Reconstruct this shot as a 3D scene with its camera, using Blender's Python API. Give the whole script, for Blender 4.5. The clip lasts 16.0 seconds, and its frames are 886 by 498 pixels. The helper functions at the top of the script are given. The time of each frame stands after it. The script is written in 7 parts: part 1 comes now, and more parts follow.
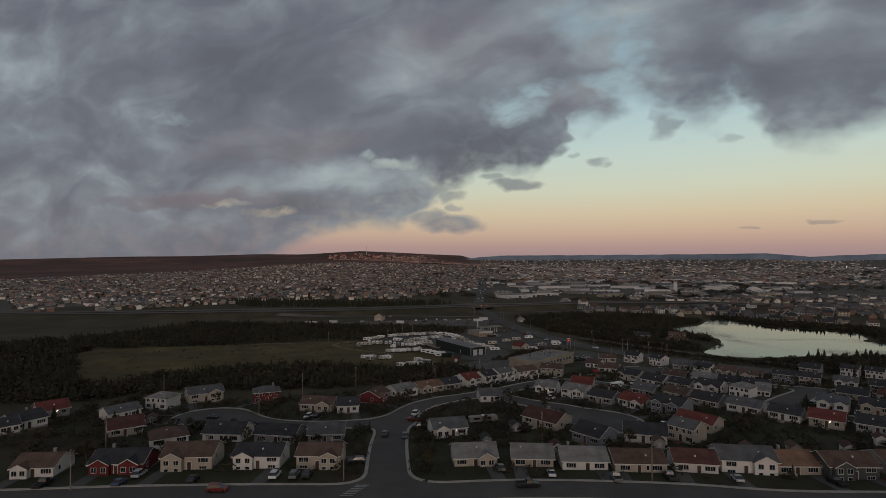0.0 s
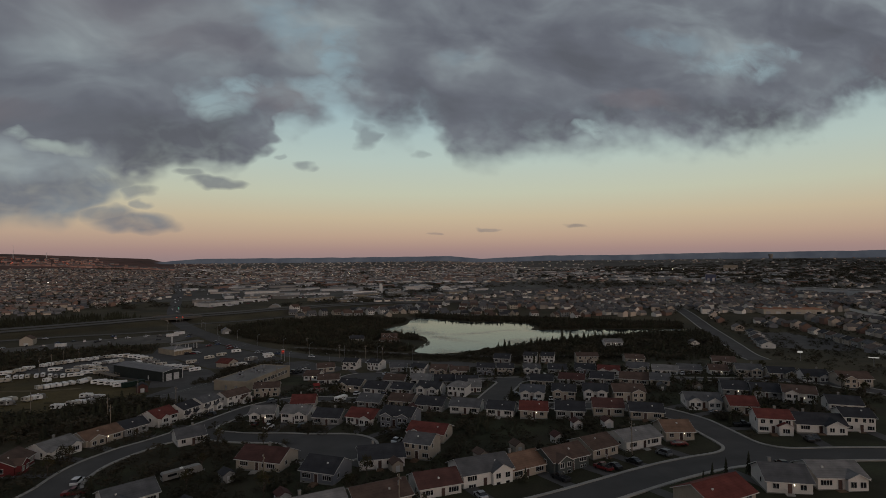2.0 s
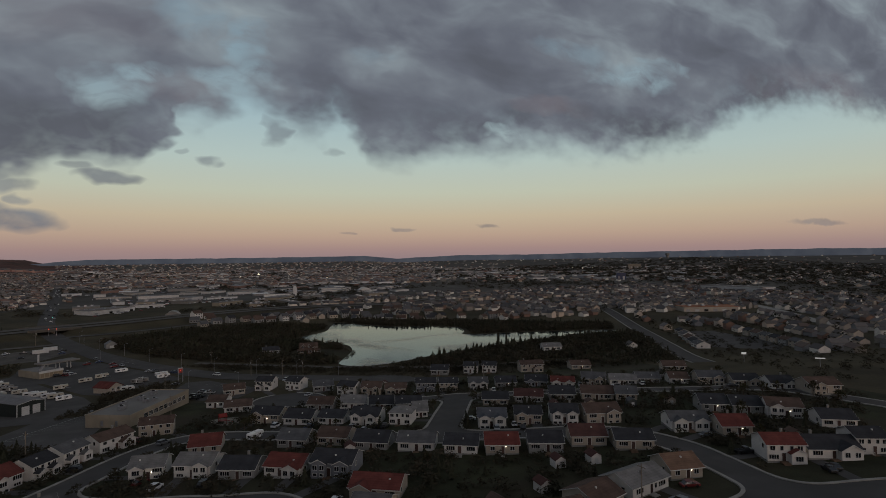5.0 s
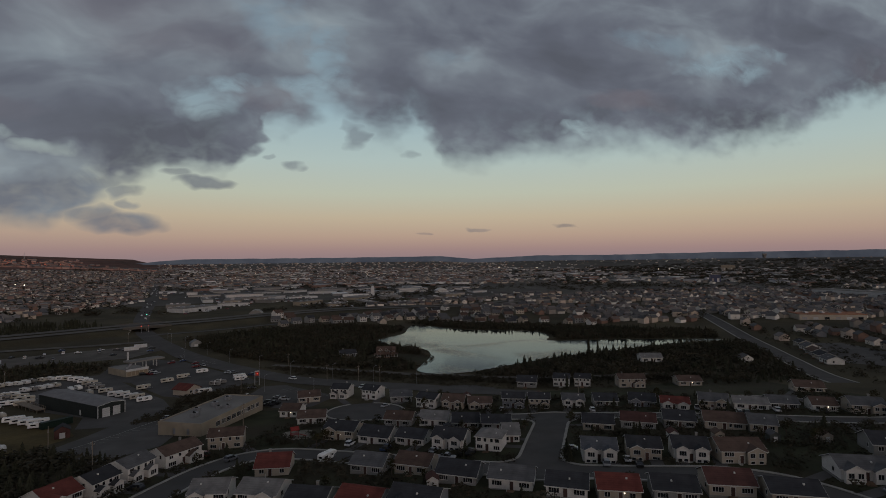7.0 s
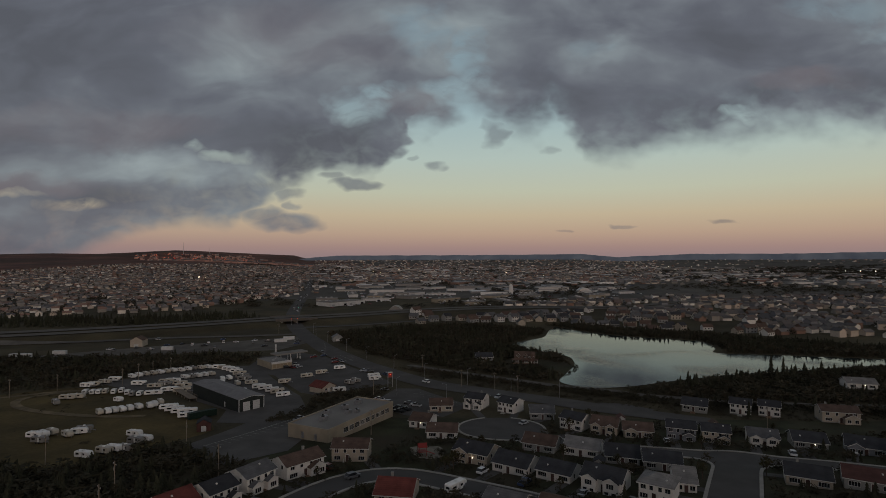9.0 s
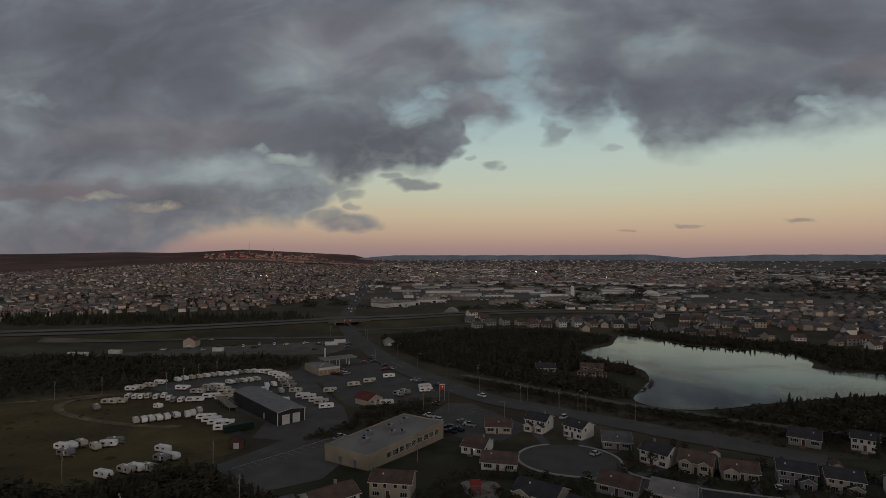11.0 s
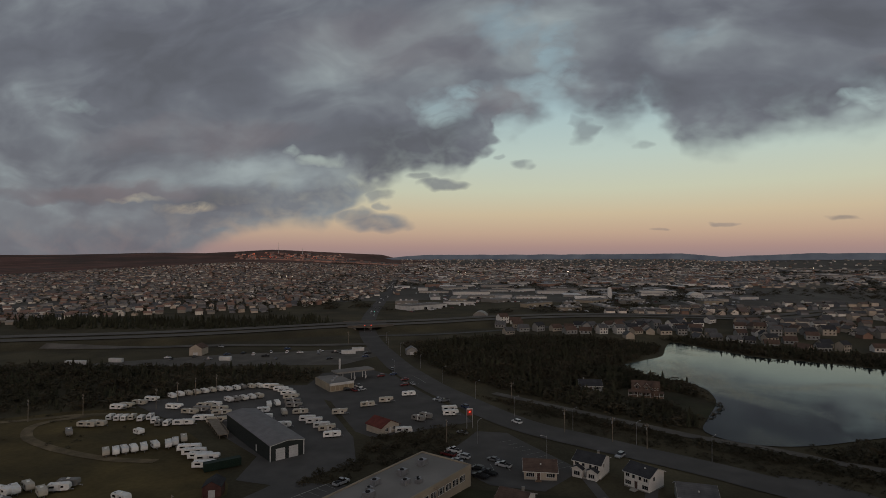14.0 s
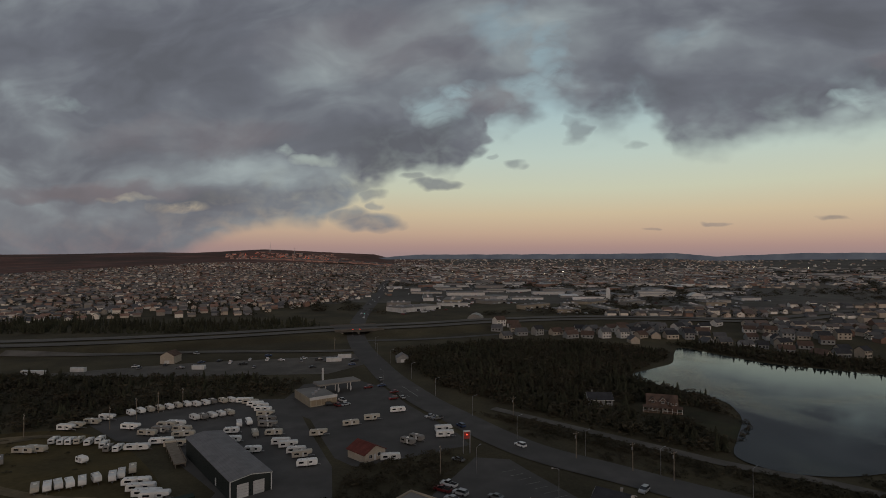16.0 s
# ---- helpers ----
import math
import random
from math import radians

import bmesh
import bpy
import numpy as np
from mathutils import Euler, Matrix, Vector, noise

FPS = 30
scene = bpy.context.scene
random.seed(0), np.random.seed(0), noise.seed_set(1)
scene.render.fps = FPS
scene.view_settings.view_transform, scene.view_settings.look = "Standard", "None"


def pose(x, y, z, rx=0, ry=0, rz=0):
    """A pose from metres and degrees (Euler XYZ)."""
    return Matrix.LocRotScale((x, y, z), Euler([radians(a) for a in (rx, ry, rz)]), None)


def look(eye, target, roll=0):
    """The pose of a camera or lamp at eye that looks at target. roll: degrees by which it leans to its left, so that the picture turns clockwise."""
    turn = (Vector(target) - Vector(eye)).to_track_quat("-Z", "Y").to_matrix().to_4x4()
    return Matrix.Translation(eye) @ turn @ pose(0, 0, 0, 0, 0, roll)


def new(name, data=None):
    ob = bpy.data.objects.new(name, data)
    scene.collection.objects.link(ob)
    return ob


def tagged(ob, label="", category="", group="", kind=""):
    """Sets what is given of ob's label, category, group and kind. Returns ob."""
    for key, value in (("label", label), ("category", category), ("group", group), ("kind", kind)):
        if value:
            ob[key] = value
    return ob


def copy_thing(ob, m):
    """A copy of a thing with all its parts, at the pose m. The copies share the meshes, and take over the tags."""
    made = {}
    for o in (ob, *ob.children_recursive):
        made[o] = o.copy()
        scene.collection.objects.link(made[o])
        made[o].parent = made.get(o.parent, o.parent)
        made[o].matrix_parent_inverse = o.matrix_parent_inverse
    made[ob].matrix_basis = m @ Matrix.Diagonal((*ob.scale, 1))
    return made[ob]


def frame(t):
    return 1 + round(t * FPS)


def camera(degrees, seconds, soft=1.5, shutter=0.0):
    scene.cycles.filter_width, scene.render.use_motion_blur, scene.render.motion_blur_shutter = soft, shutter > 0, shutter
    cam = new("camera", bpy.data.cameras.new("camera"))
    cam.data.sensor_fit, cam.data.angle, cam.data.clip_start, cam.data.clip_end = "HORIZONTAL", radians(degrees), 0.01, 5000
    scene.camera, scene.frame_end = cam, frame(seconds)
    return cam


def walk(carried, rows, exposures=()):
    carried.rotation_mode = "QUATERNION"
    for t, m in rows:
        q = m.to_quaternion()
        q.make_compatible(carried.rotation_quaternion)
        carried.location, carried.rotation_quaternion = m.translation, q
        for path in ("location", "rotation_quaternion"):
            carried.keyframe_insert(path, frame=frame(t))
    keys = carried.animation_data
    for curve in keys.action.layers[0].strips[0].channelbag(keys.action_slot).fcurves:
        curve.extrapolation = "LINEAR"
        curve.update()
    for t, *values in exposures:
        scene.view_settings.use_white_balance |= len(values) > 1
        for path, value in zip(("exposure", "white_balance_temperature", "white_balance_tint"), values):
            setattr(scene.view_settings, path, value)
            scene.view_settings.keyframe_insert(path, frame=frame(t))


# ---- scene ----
cam = camera(78.7, 16.0, 0.75)
PATH = [
    (0, (5.013, 1.335, 59.205), (4.41, 3.241, 59.243), 0.0),
    (0.5, (3.096, 8.12, 59.308), (2.64, 10.067, 59.35), -0.0),
    (1, (0.964, 14.864, 59.422), (0.962, 16.863, 59.466), -0.4),
    (1.5, (-1.118, 21.469, 59.599), (-0.725, 23.429, 59.641), -0.5),
    (2, (-2.622, 28.207, 59.806), (-2.178, 30.156, 59.851), -0.4),
    (2.5, (-3.538, 35.049, 59.979), (-3.052, 36.989, 60.023), -0.5),
    (3, (-4.028, 41.919, 60.121), (-3.518, 43.853, 60.164), -0.6),
    (3.5, (-4.204, 48.782, 60.208), (-3.638, 50.7, 60.249), -0.6),
    (4, (-3.982, 55.492, 60.24), (-3.348, 57.388, 60.281), -0.6),
    (6.5, (-0.551, 88.377, 60.386), (0.265, 90.202, 60.427), -0.7),
    (7, (0.844, 94.974, 60.445), (1.325, 96.914, 60.49), -0.5),
    (7.5, (2.442, 101.594, 60.497), (2.735, 103.572, 60.542), -0.3),
    (8, (3.59, 108.412, 60.555), (3.824, 110.397, 60.598), -0.3),
    (8.5, (4.21, 115.454, 60.63), (4.29, 117.452, 60.67), -0.1),
    (9, (4.484, 122.514, 60.71), (4.459, 124.514, 60.748), -0.0),
    (11.5, (3.835, 156.66, 61.491), (3.586, 158.644, 61.528), 0.2),
    (12, (3.32, 163.525, 61.574), (3.071, 165.509, 61.611), 0.1),
    (12.5, (2.533, 170.508, 61.638), (2.224, 172.483, 61.675), 0.1),
    (13, (1.736, 177.568, 61.694), (1.389, 179.537, 61.73), 0.2),
    (13.5, (0.765, 184.525, 61.721), (0.421, 186.495, 61.756), 0.1),
    (14, (-0.239, 191.474, 61.747), (-0.581, 193.444, 61.782), 0.1),
    (14.5, (-1.321, 198.472, 61.761), (-1.657, 200.443, 61.796), 0.1),
    (15, (-2.502, 205.529, 61.767), (-2.83, 207.502, 61.802), 0.1),
    (15.5, (-3.773, 212.666, 61.756), (-4.096, 214.64, 61.792), -0.0),
    (16, (-5.063, 219.891, 61.763), (-5.381, 221.865, 61.797), 0.1),
]
walk(cam, [(t, look(e, g, r)) for t, e, g, r in PATH], [(0, 0.37, 6460, 10), (0.8, 0.31, 6480, 10), (2, 0.16, 6480, 10), (4, 0.15, 6400, 10), (6.5, 0.06, 6180, 12), (7.5, 0.05, 6300, 11), (9, 0.07, 6460, 10), (12, 0.19, 6540, 10), (16, 0.25, 6600, 10)])

# ---- world, sky and sun ----
def ramp(nt, stops, kind="EASE"):
    n = nt.nodes.new("ShaderNodeValToRGB")
    n.color_ramp.interpolation = kind
    els = n.color_ramp.elements
    while len(els) < len(stops):
        els.new(0.5)
    for e, (p, c) in zip(els, stops):
        e.position = p
    for e, (p, c) in zip(els, stops):
        e.color = (c, c, c, 1) if isinstance(c, (int, float)) else (*c, 1)
    return n


def calc(nt, op, a, b=None, c=None, clamp=False):
    n = nt.nodes.new("ShaderNodeMath")
    n.operation, n.use_clamp = op, clamp
    for i, v in enumerate((a, b, c)):
        if v is None:
            continue
        if isinstance(v, (int, float)):
            n.inputs[i].default_value = v
        else:
            nt.links.new(v, n.inputs[i])
    return n.outputs[0]


def blend(nt, f, a, b, how="MIX"):
    n = nt.nodes.new("ShaderNodeMix")
    n.data_type, n.blend_type = "RGBA", how
    for i, v in ((0, f), (6, a), (7, b)):
        if isinstance(v, (int, float)):
            n.inputs[i].default_value = v
        elif isinstance(v, tuple):
            n.inputs[i].default_value = (*v, 1)
        else:
            nt.links.new(v, n.inputs[i])
    return n.outputs[2]


def grain(nt, vec, scale, detail=4.0, rough=0.55, warp=0.0):
    n = nt.nodes.new("ShaderNodeTexNoise")
    n.inputs["Scale"].default_value, n.inputs["Detail"].default_value = scale, detail
    n.inputs["Roughness"].default_value, n.inputs["Distortion"].default_value = rough, warp
    if vec is not None:
        nt.links.new(vec, n.inputs["Vector"])
    return n.outputs["Fac"]


SUN_EL, SUN_AZ = radians(1.5), radians(200)


def build_world():
    w = bpy.data.worlds.new("dusk_sky")
    scene.world = w
    w.use_nodes = True
    nt = w.node_tree
    nt.nodes.clear()
    out, bg = nt.nodes.new("ShaderNodeOutputWorld"), nt.nodes.new("ShaderNodeBackground")
    tc, sep = nt.nodes.new("ShaderNodeTexCoord"), nt.nodes.new("ShaderNodeSeparateXYZ")
    nt.links.new(tc.outputs["Generated"], sep.inputs[0])
    dx, dy, dz = sep.outputs
    flat = calc(nt, "SQRT", calc(nt, "MAXIMUM", calc(nt, "ADD", calc(nt, "MULTIPLY", dx, dx), calc(nt, "MULTIPLY", dy, dy)), 0.0004))
    up = calc(nt, "DIVIDE", calc(nt, "MAXIMUM", dz, -0.05), flat)
    side = calc(nt, "MAXIMUM", calc(nt, "ABSOLUTE", dy), 0.12)
    p, q = calc(nt, "DIVIDE", dx, side), calc(nt, "DIVIDE", calc(nt, "MAXIMUM", dz, -0.05), side)
    # clear dusk sky: rose belt, straw yellow, pale green blue
    clear = ramp(nt, [(0.0, (0.25, 0.185, 0.19)), (0.035, (0.30, 0.207, 0.198)), (0.075, (0.385, 0.275, 0.222)), (0.13, (0.445, 0.357, 0.259)),
                      (0.2, (0.43, 0.432, 0.335)), (0.3, (0.38, 0.445, 0.402)), (0.45, (0.29, 0.39, 0.41)), (0.7, (0.17, 0.26, 0.31)), (1.0, (0.10, 0.17, 0.23))], "LINEAR")
    nt.links.new(calc(nt, "MULTIPLY", up, 1 / 0.62, clamp=True), clear.inputs[0])
    nishita = nt.nodes.new("ShaderNodeTexSky")
    nishita.sky_type, nishita.sun_disc = "NISHITA", False
    nishita.sun_elevation, nishita.sun_rotation = SUN_EL, SUN_AZ
    base = blend(nt, 0.04, clear.outputs[0], nishita.outputs[0])
    # cloud deck: a broken lower rim over the bearing, bent by noise at three scales
    com = nt.nodes.new("ShaderNodeCombineXYZ")
    nt.links.new(p, com.inputs[0]), nt.links.new(calc(nt, "MULTIPLY", q, 1.5), com.inputs[1])
    v = com.outputs[0]

    def shove(scale, detail, far):
        n = nt.nodes.new("ShaderNodeTexNoise")
        n.inputs["Scale"].default_value, n.inputs["Detail"].default_value, n.inputs["Roughness"].default_value = scale, detail, 0.55
        nt.links.new(v, n.inputs["Vector"])
        c = nt.nodes.new("ShaderNodeSeparateColor")
        nt.links.new(n.outputs["Color"], c.inputs[0])
        return [calc(nt, "MULTIPLY_ADD", c.outputs[i], far, -far / 2) for i in (0, 1)]

    calm = calc(nt, "MULTIPLY_ADD", q, 5.0, 0.12, clamp=True)
    bends = [shove(5.5, 2.0, 0.13), shove(14.0, 2.0, 0.085), shove(36.0, 1.5, 0.026)]
    bx = calc(nt, "ADD", calc(nt, "ADD", bends[0][0], bends[1][0]), bends[2][0])
    by = calc(nt, "ADD", calc(nt, "ADD", bends[0][1], bends[1][1]), bends[2][1])
    pw, qw = calc(nt, "ADD", p, calc(nt, "MULTIPLY", bx, calm)), calc(nt, "ADD", q, calc(nt, "MULTIPLY", calc(nt, "MULTIPLY", by, 0.7), calm))
    rim = [(-1.5, -0.03), (-0.86, -0.03), (-0.72, 0.0), (-0.63, 0.03), (-0.56, 0.062), (-0.474, 0.07), (-0.41, 0.062), (-0.375, 0.085), (-0.354, 0.105), (-0.326, 0.122),
           (-0.271, 0.145), (-0.2, 0.15), (-0.13, 0.165), (-0.098, 0.195), (-0.085, 0.235), (-0.03, 0.232), (0.0, 0.25), (0.03, 0.275), (0.07, 0.262), (0.1, 0.238), (0.158, 0.235),
           (0.2, 0.268), (0.225, 0.225), (0.25, 0.183), (0.314, 0.193), (0.478, 0.208), (0.61, 0.226), (0.907, 0.253), (1.075, 0.288), (1.259, 0.367), (1.48, 0.41)]
    low = ramp(nt, [((a + 1.5) / 3.0, max(0.0, b + 0.03) / 0.53) for a, b in rim], "LINEAR")
    nt.links.new(calc(nt, "MULTIPLY_ADD", pw, 1 / 3.0, 0.5, clamp=True), low.inputs[0])
    gap = calc(nt, "SUBTRACT", qw, calc(nt, "MULTIPLY_ADD", low.outputs[0], 0.53, -0.03))
    edge = nt.nodes.new("ShaderNodeMapRange")
    edge.interpolation_type = "SMOOTHSTEP"
    edge.inputs["From Min"].default_value, edge.inputs["From Max"].default_value = -0.012, 0.024
    nt.links.new(calc(nt, "MULTIPLY", gap, calc(nt, "MULTIPLY_ADD", calc(nt, "MULTIPLY_ADD", p, -5.0, 0.3, clamp=True), 0.55, 0.45)), edge.inputs["Value"])
    rimness = calc(nt, "MULTIPLY_ADD", gap, -1 / 0.12, 1.0, clamp=True)

    def masses_of(bent):
        """Soft oval masses in the bent sky; the union of several is one field."""
        small = calc(nt, "MULTIPLY", calc(nt, "ADD", bends[1][0], bends[2][0]), 1.0 - bent), calc(nt, "MULTIPLY", calc(nt, "ADD", bends[1][1], bends[2][1]), 0.35 * (1.0 - bent))
        u = calc(nt, "ADD", calc(nt, "ADD", p, calc(nt, "MULTIPLY", calc(nt, "SUBTRACT", pw, p), bent)), small[0])
        h = calc(nt, "ADD", calc(nt, "ADD", q, calc(nt, "MULTIPLY", calc(nt, "SUBTRACT", qw, q), bent * 0.8)), small[1])

        def union(spots, hard):
            out = None
            for a, b, sx, sy, w in spots:
                ex, ey = calc(nt, "MULTIPLY_ADD", u, 1 / sx, -a / sx), calc(nt, "MULTIPLY_ADD", h, 1 / sy, -b / sy)
                d = calc(nt, "SUBTRACT", 1.0, calc(nt, "MULTIPLY_ADD", ex, ex, calc(nt, "MULTIPLY", ey, ey)))
                d = calc(nt, "MULTIPLY", calc(nt, "MULTIPLY", d, hard, clamp=True), w)
                out = d if out is None else calc(nt, "MAXIMUM", out, d)
            return out
        return union

    masses = masses_of(1.0)

    # torn scraps below the deck
    scraps = masses_of(0.15)(((-0.3, 0.069, 0.085, 0.02, 0.9), (-0.175, 0.141, 0.06, 0.014, 0.8), (-0.305, 0.124, 0.034, 0.018, 0.7), (-0.292, 0.1, 0.018, 0.009, 0.6), (-0.025, 0.172, 0.03, 0.009, 0.6),
                     (0.083, 0.231, 0.028, 0.026, 0.6), (0.183, 0.205, 0.026, 0.011, 0.35), (0.31, 0.059, 0.026, 0.0045, 0.55), (0.495, 0.072, 0.026, 0.006, 0.6), (0.215, 0.05, 0.02, 0.003, 0.4),
                     (1.53, 0.095, 0.13, 0.01, 0.5), (-0.065, 0.19, 0.014, 0.006, 0.4), (-0.345, 0.085, 0.05, 0.02, 0.8), (-0.22, 0.152, 0.03, 0.01, 0.6)), 1.3)
    mask = calc(nt, "MAXIMUM", edge.outputs[0], scraps)
    # the body of the deck, its billows flattened
    over = nt.nodes.new("ShaderNodeCombineXYZ")
    nt.links.new(calc(nt, "MULTIPLY_ADD", bends[0][0], 0.7, p), over.inputs[0]), nt.links.new(calc(nt, "MULTIPLY", calc(nt, "MULTIPLY_ADD", bends[0][1], 0.5, q), 2.1), over.inputs[1])
    o = over.outputs[0]
    tone = calc(nt, "ADD", calc(nt, "MULTIPLY", grain(nt, o, 4.2, 4, 0.5, 0.5), 0.8), calc(nt, "MULTIPLY", grain(nt, v, 12.0, 3, 0.5, 0.3), 0.17))
    tone = calc(nt, "ADD", tone, calc(nt, "MULTIPLY", grain(nt, o, 1.5, 2, 0.5, 0.2), 0.22))
    dark = masses(((-0.27, 0.225, 0.2, 0.075, 1.0), (-0.6, 0.24, 0.24, 0.045, 0.5), (-0.95, 0.135, 0.3, 0.02, 0.7), (0.36, 0.3, 0.22, 0.085, 0.9), (0.17, 0.31, 0.1, 0.07, 0.7), (0.8, 0.31, 0.4, 0.045, 0.8),
                   (0.42, 0.42, 0.2, 0.08, 0.5), (-0.5, 0.1, 0.12, 0.02, 0.4), (1.3, 0.42, 0.3, 0.05, 0.6), (-0.85, 0.4, 0.55, 0.16, 0.75), (-0.62, 0.12, 0.3, 0.03, 0.5), (-0.9, 0.22, 0.3, 0.06, 0.6), (1.3, 0.5, 0.4, 0.1, 0.6)), 1.0)
    pale = masses(((-0.53, 0.165, 0.2, 0.045, 0.6), (-0.98, 0.33, 0.14, 0.05, 0.6), (-0.4, 0.4, 0.2, 0.08, 0.45), (-0.8, 0.19, 0.2, 0.03, 0.25), (-0.36, 0.17, 0.06, 0.03, 0.7), (-0.04, 0.3, 0.1, 0.04, 0.6),
                   (0.8, 0.44, 0.3, 0.07, 0.6), (0.0, 0.42, 0.16, 0.08, 0.7), (0.28, 0.4, 0.09, 0.04, 0.4)), 1.0)
    tone = calc(nt, "ADD", tone, calc(nt, "SUBTRACT", calc(nt, "MULTIPLY", pale, 0.2), calc(nt, "MULTIPLY", dark, 0.2)))
    body = ramp(nt, [(0.34, (0.09, 0.091, 0.105)), (0.5, (0.114, 0.117, 0.136)), (0.62, (0.15, 0.158, 0.175)), (0.74, (0.205, 0.226, 0.238)), (0.92, (0.3, 0.338, 0.338))], "LINEAR")
    nt.links.new(tone, body.inputs[0])
    blush = masses(((-0.92, 0.14, 0.3, 0.025, 0.9), (-0.7, 0.25, 0.3, 0.05, 0.6), (0.65, 0.335, 0.12, 0.03, 0.8), (-0.07, 0.285, 0.1, 0.035, 0.7), (1.5, 0.45, 0.3, 0.09, 0.6), (-0.3, 0.42, 0.3, 0.08, 0.4), (-0.28, 0.07, 0.1, 0.02, 0.4)), 1.2)
    rosy = blend(nt, calc(nt, "MULTIPLY", blush, calc(nt, "MULTIPLY_ADD", grain(nt, v, 5.0, 3), 1.6, -0.35, clamp=True)), body.outputs[0], (0.168, 0.131, 0.136))
    hazy = blend(nt, calc(nt, "MULTIPLY_ADD", up, -8.0, 0.7, clamp=True), rosy, (0.126, 0.12, 0.134))
    # breaks through which the pale sky shows
    breaks = masses(((-0.17, 0.285, 0.06, 0.04, 0.8), (-0.12, 0.315, 0.04, 0.022, 0.9), (0.0, 0.315, 0.06, 0.035, 0.8), (0.03, 0.38, 0.045, 0.05, 0.85), (-0.055, 0.43, 0.08, 0.045, 0.55), (0.05, 0.34, 0.05, 0.03, 0.7),
                     (0.878, 0.42, 0.14, 0.035, 0.75), (0.97, 0.455, 0.1, 0.02, 0.6), (0.73, 0.46, 0.12, 0.03, 0.45), (0.535, 0.256, 0.06, 0.012, 0.9), (-0.45, 0.205, 0.035, 0.014, 0.8), (-0.4, 0.185, 0.05, 0.014, 0.7),
                     (-0.7, 0.105, 0.085, 0.016, 0.8), (-0.82, 0.125, 0.07, 0.01, 0.5), (0.27, 0.4, 0.05, 0.02, 0.35), (-0.98, 0.33, 0.06, 0.02, 0.35), (-0.34, 0.15, 0.04, 0.02, 0.5)), 0.9)
    torn = calc(nt, "MULTIPLY", breaks, calc(nt, "MULTIPLY_ADD", grain(nt, v, 15, 4, 0.6, 0.5), 3.6, -1.1, clamp=True))
    thin = calc(nt, "MULTIPLY", mask, calc(nt, "MULTIPLY_ADD", torn, -0.8, 0.97, clamp=True))
    thin = calc(nt, "MULTIPLY", thin, calc(nt, "SUBTRACT", 1.0, calc(nt, "MULTIPLY", calc(nt, "MULTIPLY", rimness, 0.4), calc(nt, "MULTIPLY_ADD", grain(nt, v, 17, 3, 0.55, 0.3), 3.0, -1.3, clamp=True))))
    front = blend(nt, thin, base, hazy)
    front = blend(nt, 1.0, front, (0.97, 1.0, 1.03), "MULTIPLY")
    # the side where the sun has just set, behind the walk
    west = calc(nt, "MULTIPLY_ADD", dy, -1.6, -0.25, clamp=True)
    sky = blend(nt, calc(nt, "MULTIPLY", west, 0.15), front, blend(nt, calc(nt, "MULTIPLY_ADD", up, 1.3, 0.0, clamp=True), (0.95, 0.66, 0.46), (0.34, 0.37, 0.42)))
    nt.links.new(sky, bg.inputs[0])
    bg.inputs[1].default_value = 1.0
    nt.links.new(bg.outputs[0], out.inputs[0])


build_world()
sun_data = bpy.data.lights.new("low_sun", "SUN")
sun_data.energy, sun_data.angle, sun_data.color = 0.47, radians(30), (1.0, 0.78, 0.68)
sun = new("low_sun", sun_data)
sun.matrix_world = look((100, -300, 60), (0, 0, 0))


# ---- materials ----
MATS = {}


def surface(name, colour, rough=0.85, vary=0.25, scale=0.6, fine=9.0, bump=0.25, metal=0.0, other=None, per_object=0.0, spec=0.14):
    """A worn, uneven surface: two scales of tone, a second colour in patches, fine relief."""
    m = bpy.data.materials.new(name)
    m.use_nodes = True
    nt = m.node_tree
    b = nt.nodes["Principled BSDF"]
    tc = nt.nodes.new("ShaderNodeTexCoord")
    vec = tc.outputs["Object"]
    a, f = grain(nt, vec, scale, 3), grain(nt, vec, fine, 4)
    dark, light = tuple(c * (1 - vary) for c in colour), tuple(min(1, c * (1 + vary)) for c in colour)
    col = blend(nt, calc(nt, "MULTIPLY_ADD", a, 2.4, -0.7, clamp=True), dark, light)
    if other:
        col = blend(nt, calc(nt, "MULTIPLY_ADD", grain(nt, vec, scale * 0.37, 4, 0.6, 0.4), 4.0, -1.75, clamp=True), col, other)
    col = blend(nt, calc(nt, "MULTIPLY", f, 0.5), col, dark, "MULTIPLY") if vary > 0.3 else blend(nt, calc(nt, "MULTIPLY", f, 0.3), col, dark)
    if per_object:
        info = nt.nodes.new("ShaderNodeObjectInfo")
        hsv = nt.nodes.new("ShaderNodeHueSaturation")
        nt.links.new(calc(nt, "MULTIPLY_ADD", info.outputs["Random"], per_object, 1 - per_object / 2), hsv.inputs["Value"])
        nt.links.new(col, hsv.inputs["Color"])
        col = hsv.outputs[0]
    nt.links.new(col, b.inputs["Base Color"])
    b.inputs["Metallic"].default_value = metal
    b.inputs["Specular IOR Level"].default_value = spec
    nt.links.new(calc(nt, "MULTIPLY_ADD", f, 0.2, rough - 0.1, clamp=True), b.inputs["Roughness"])
    if bump:
        bn = nt.nodes.new("ShaderNodeBump")
        bn.inputs["Strength"].default_value, bn.inputs["Distance"].default_value = bump, 0.05
        nt.links.new(f, bn.inputs["Height"]), nt.links.new(bn.outputs[0], b.inputs["Normal"])
    MATS[name] = m
    return m


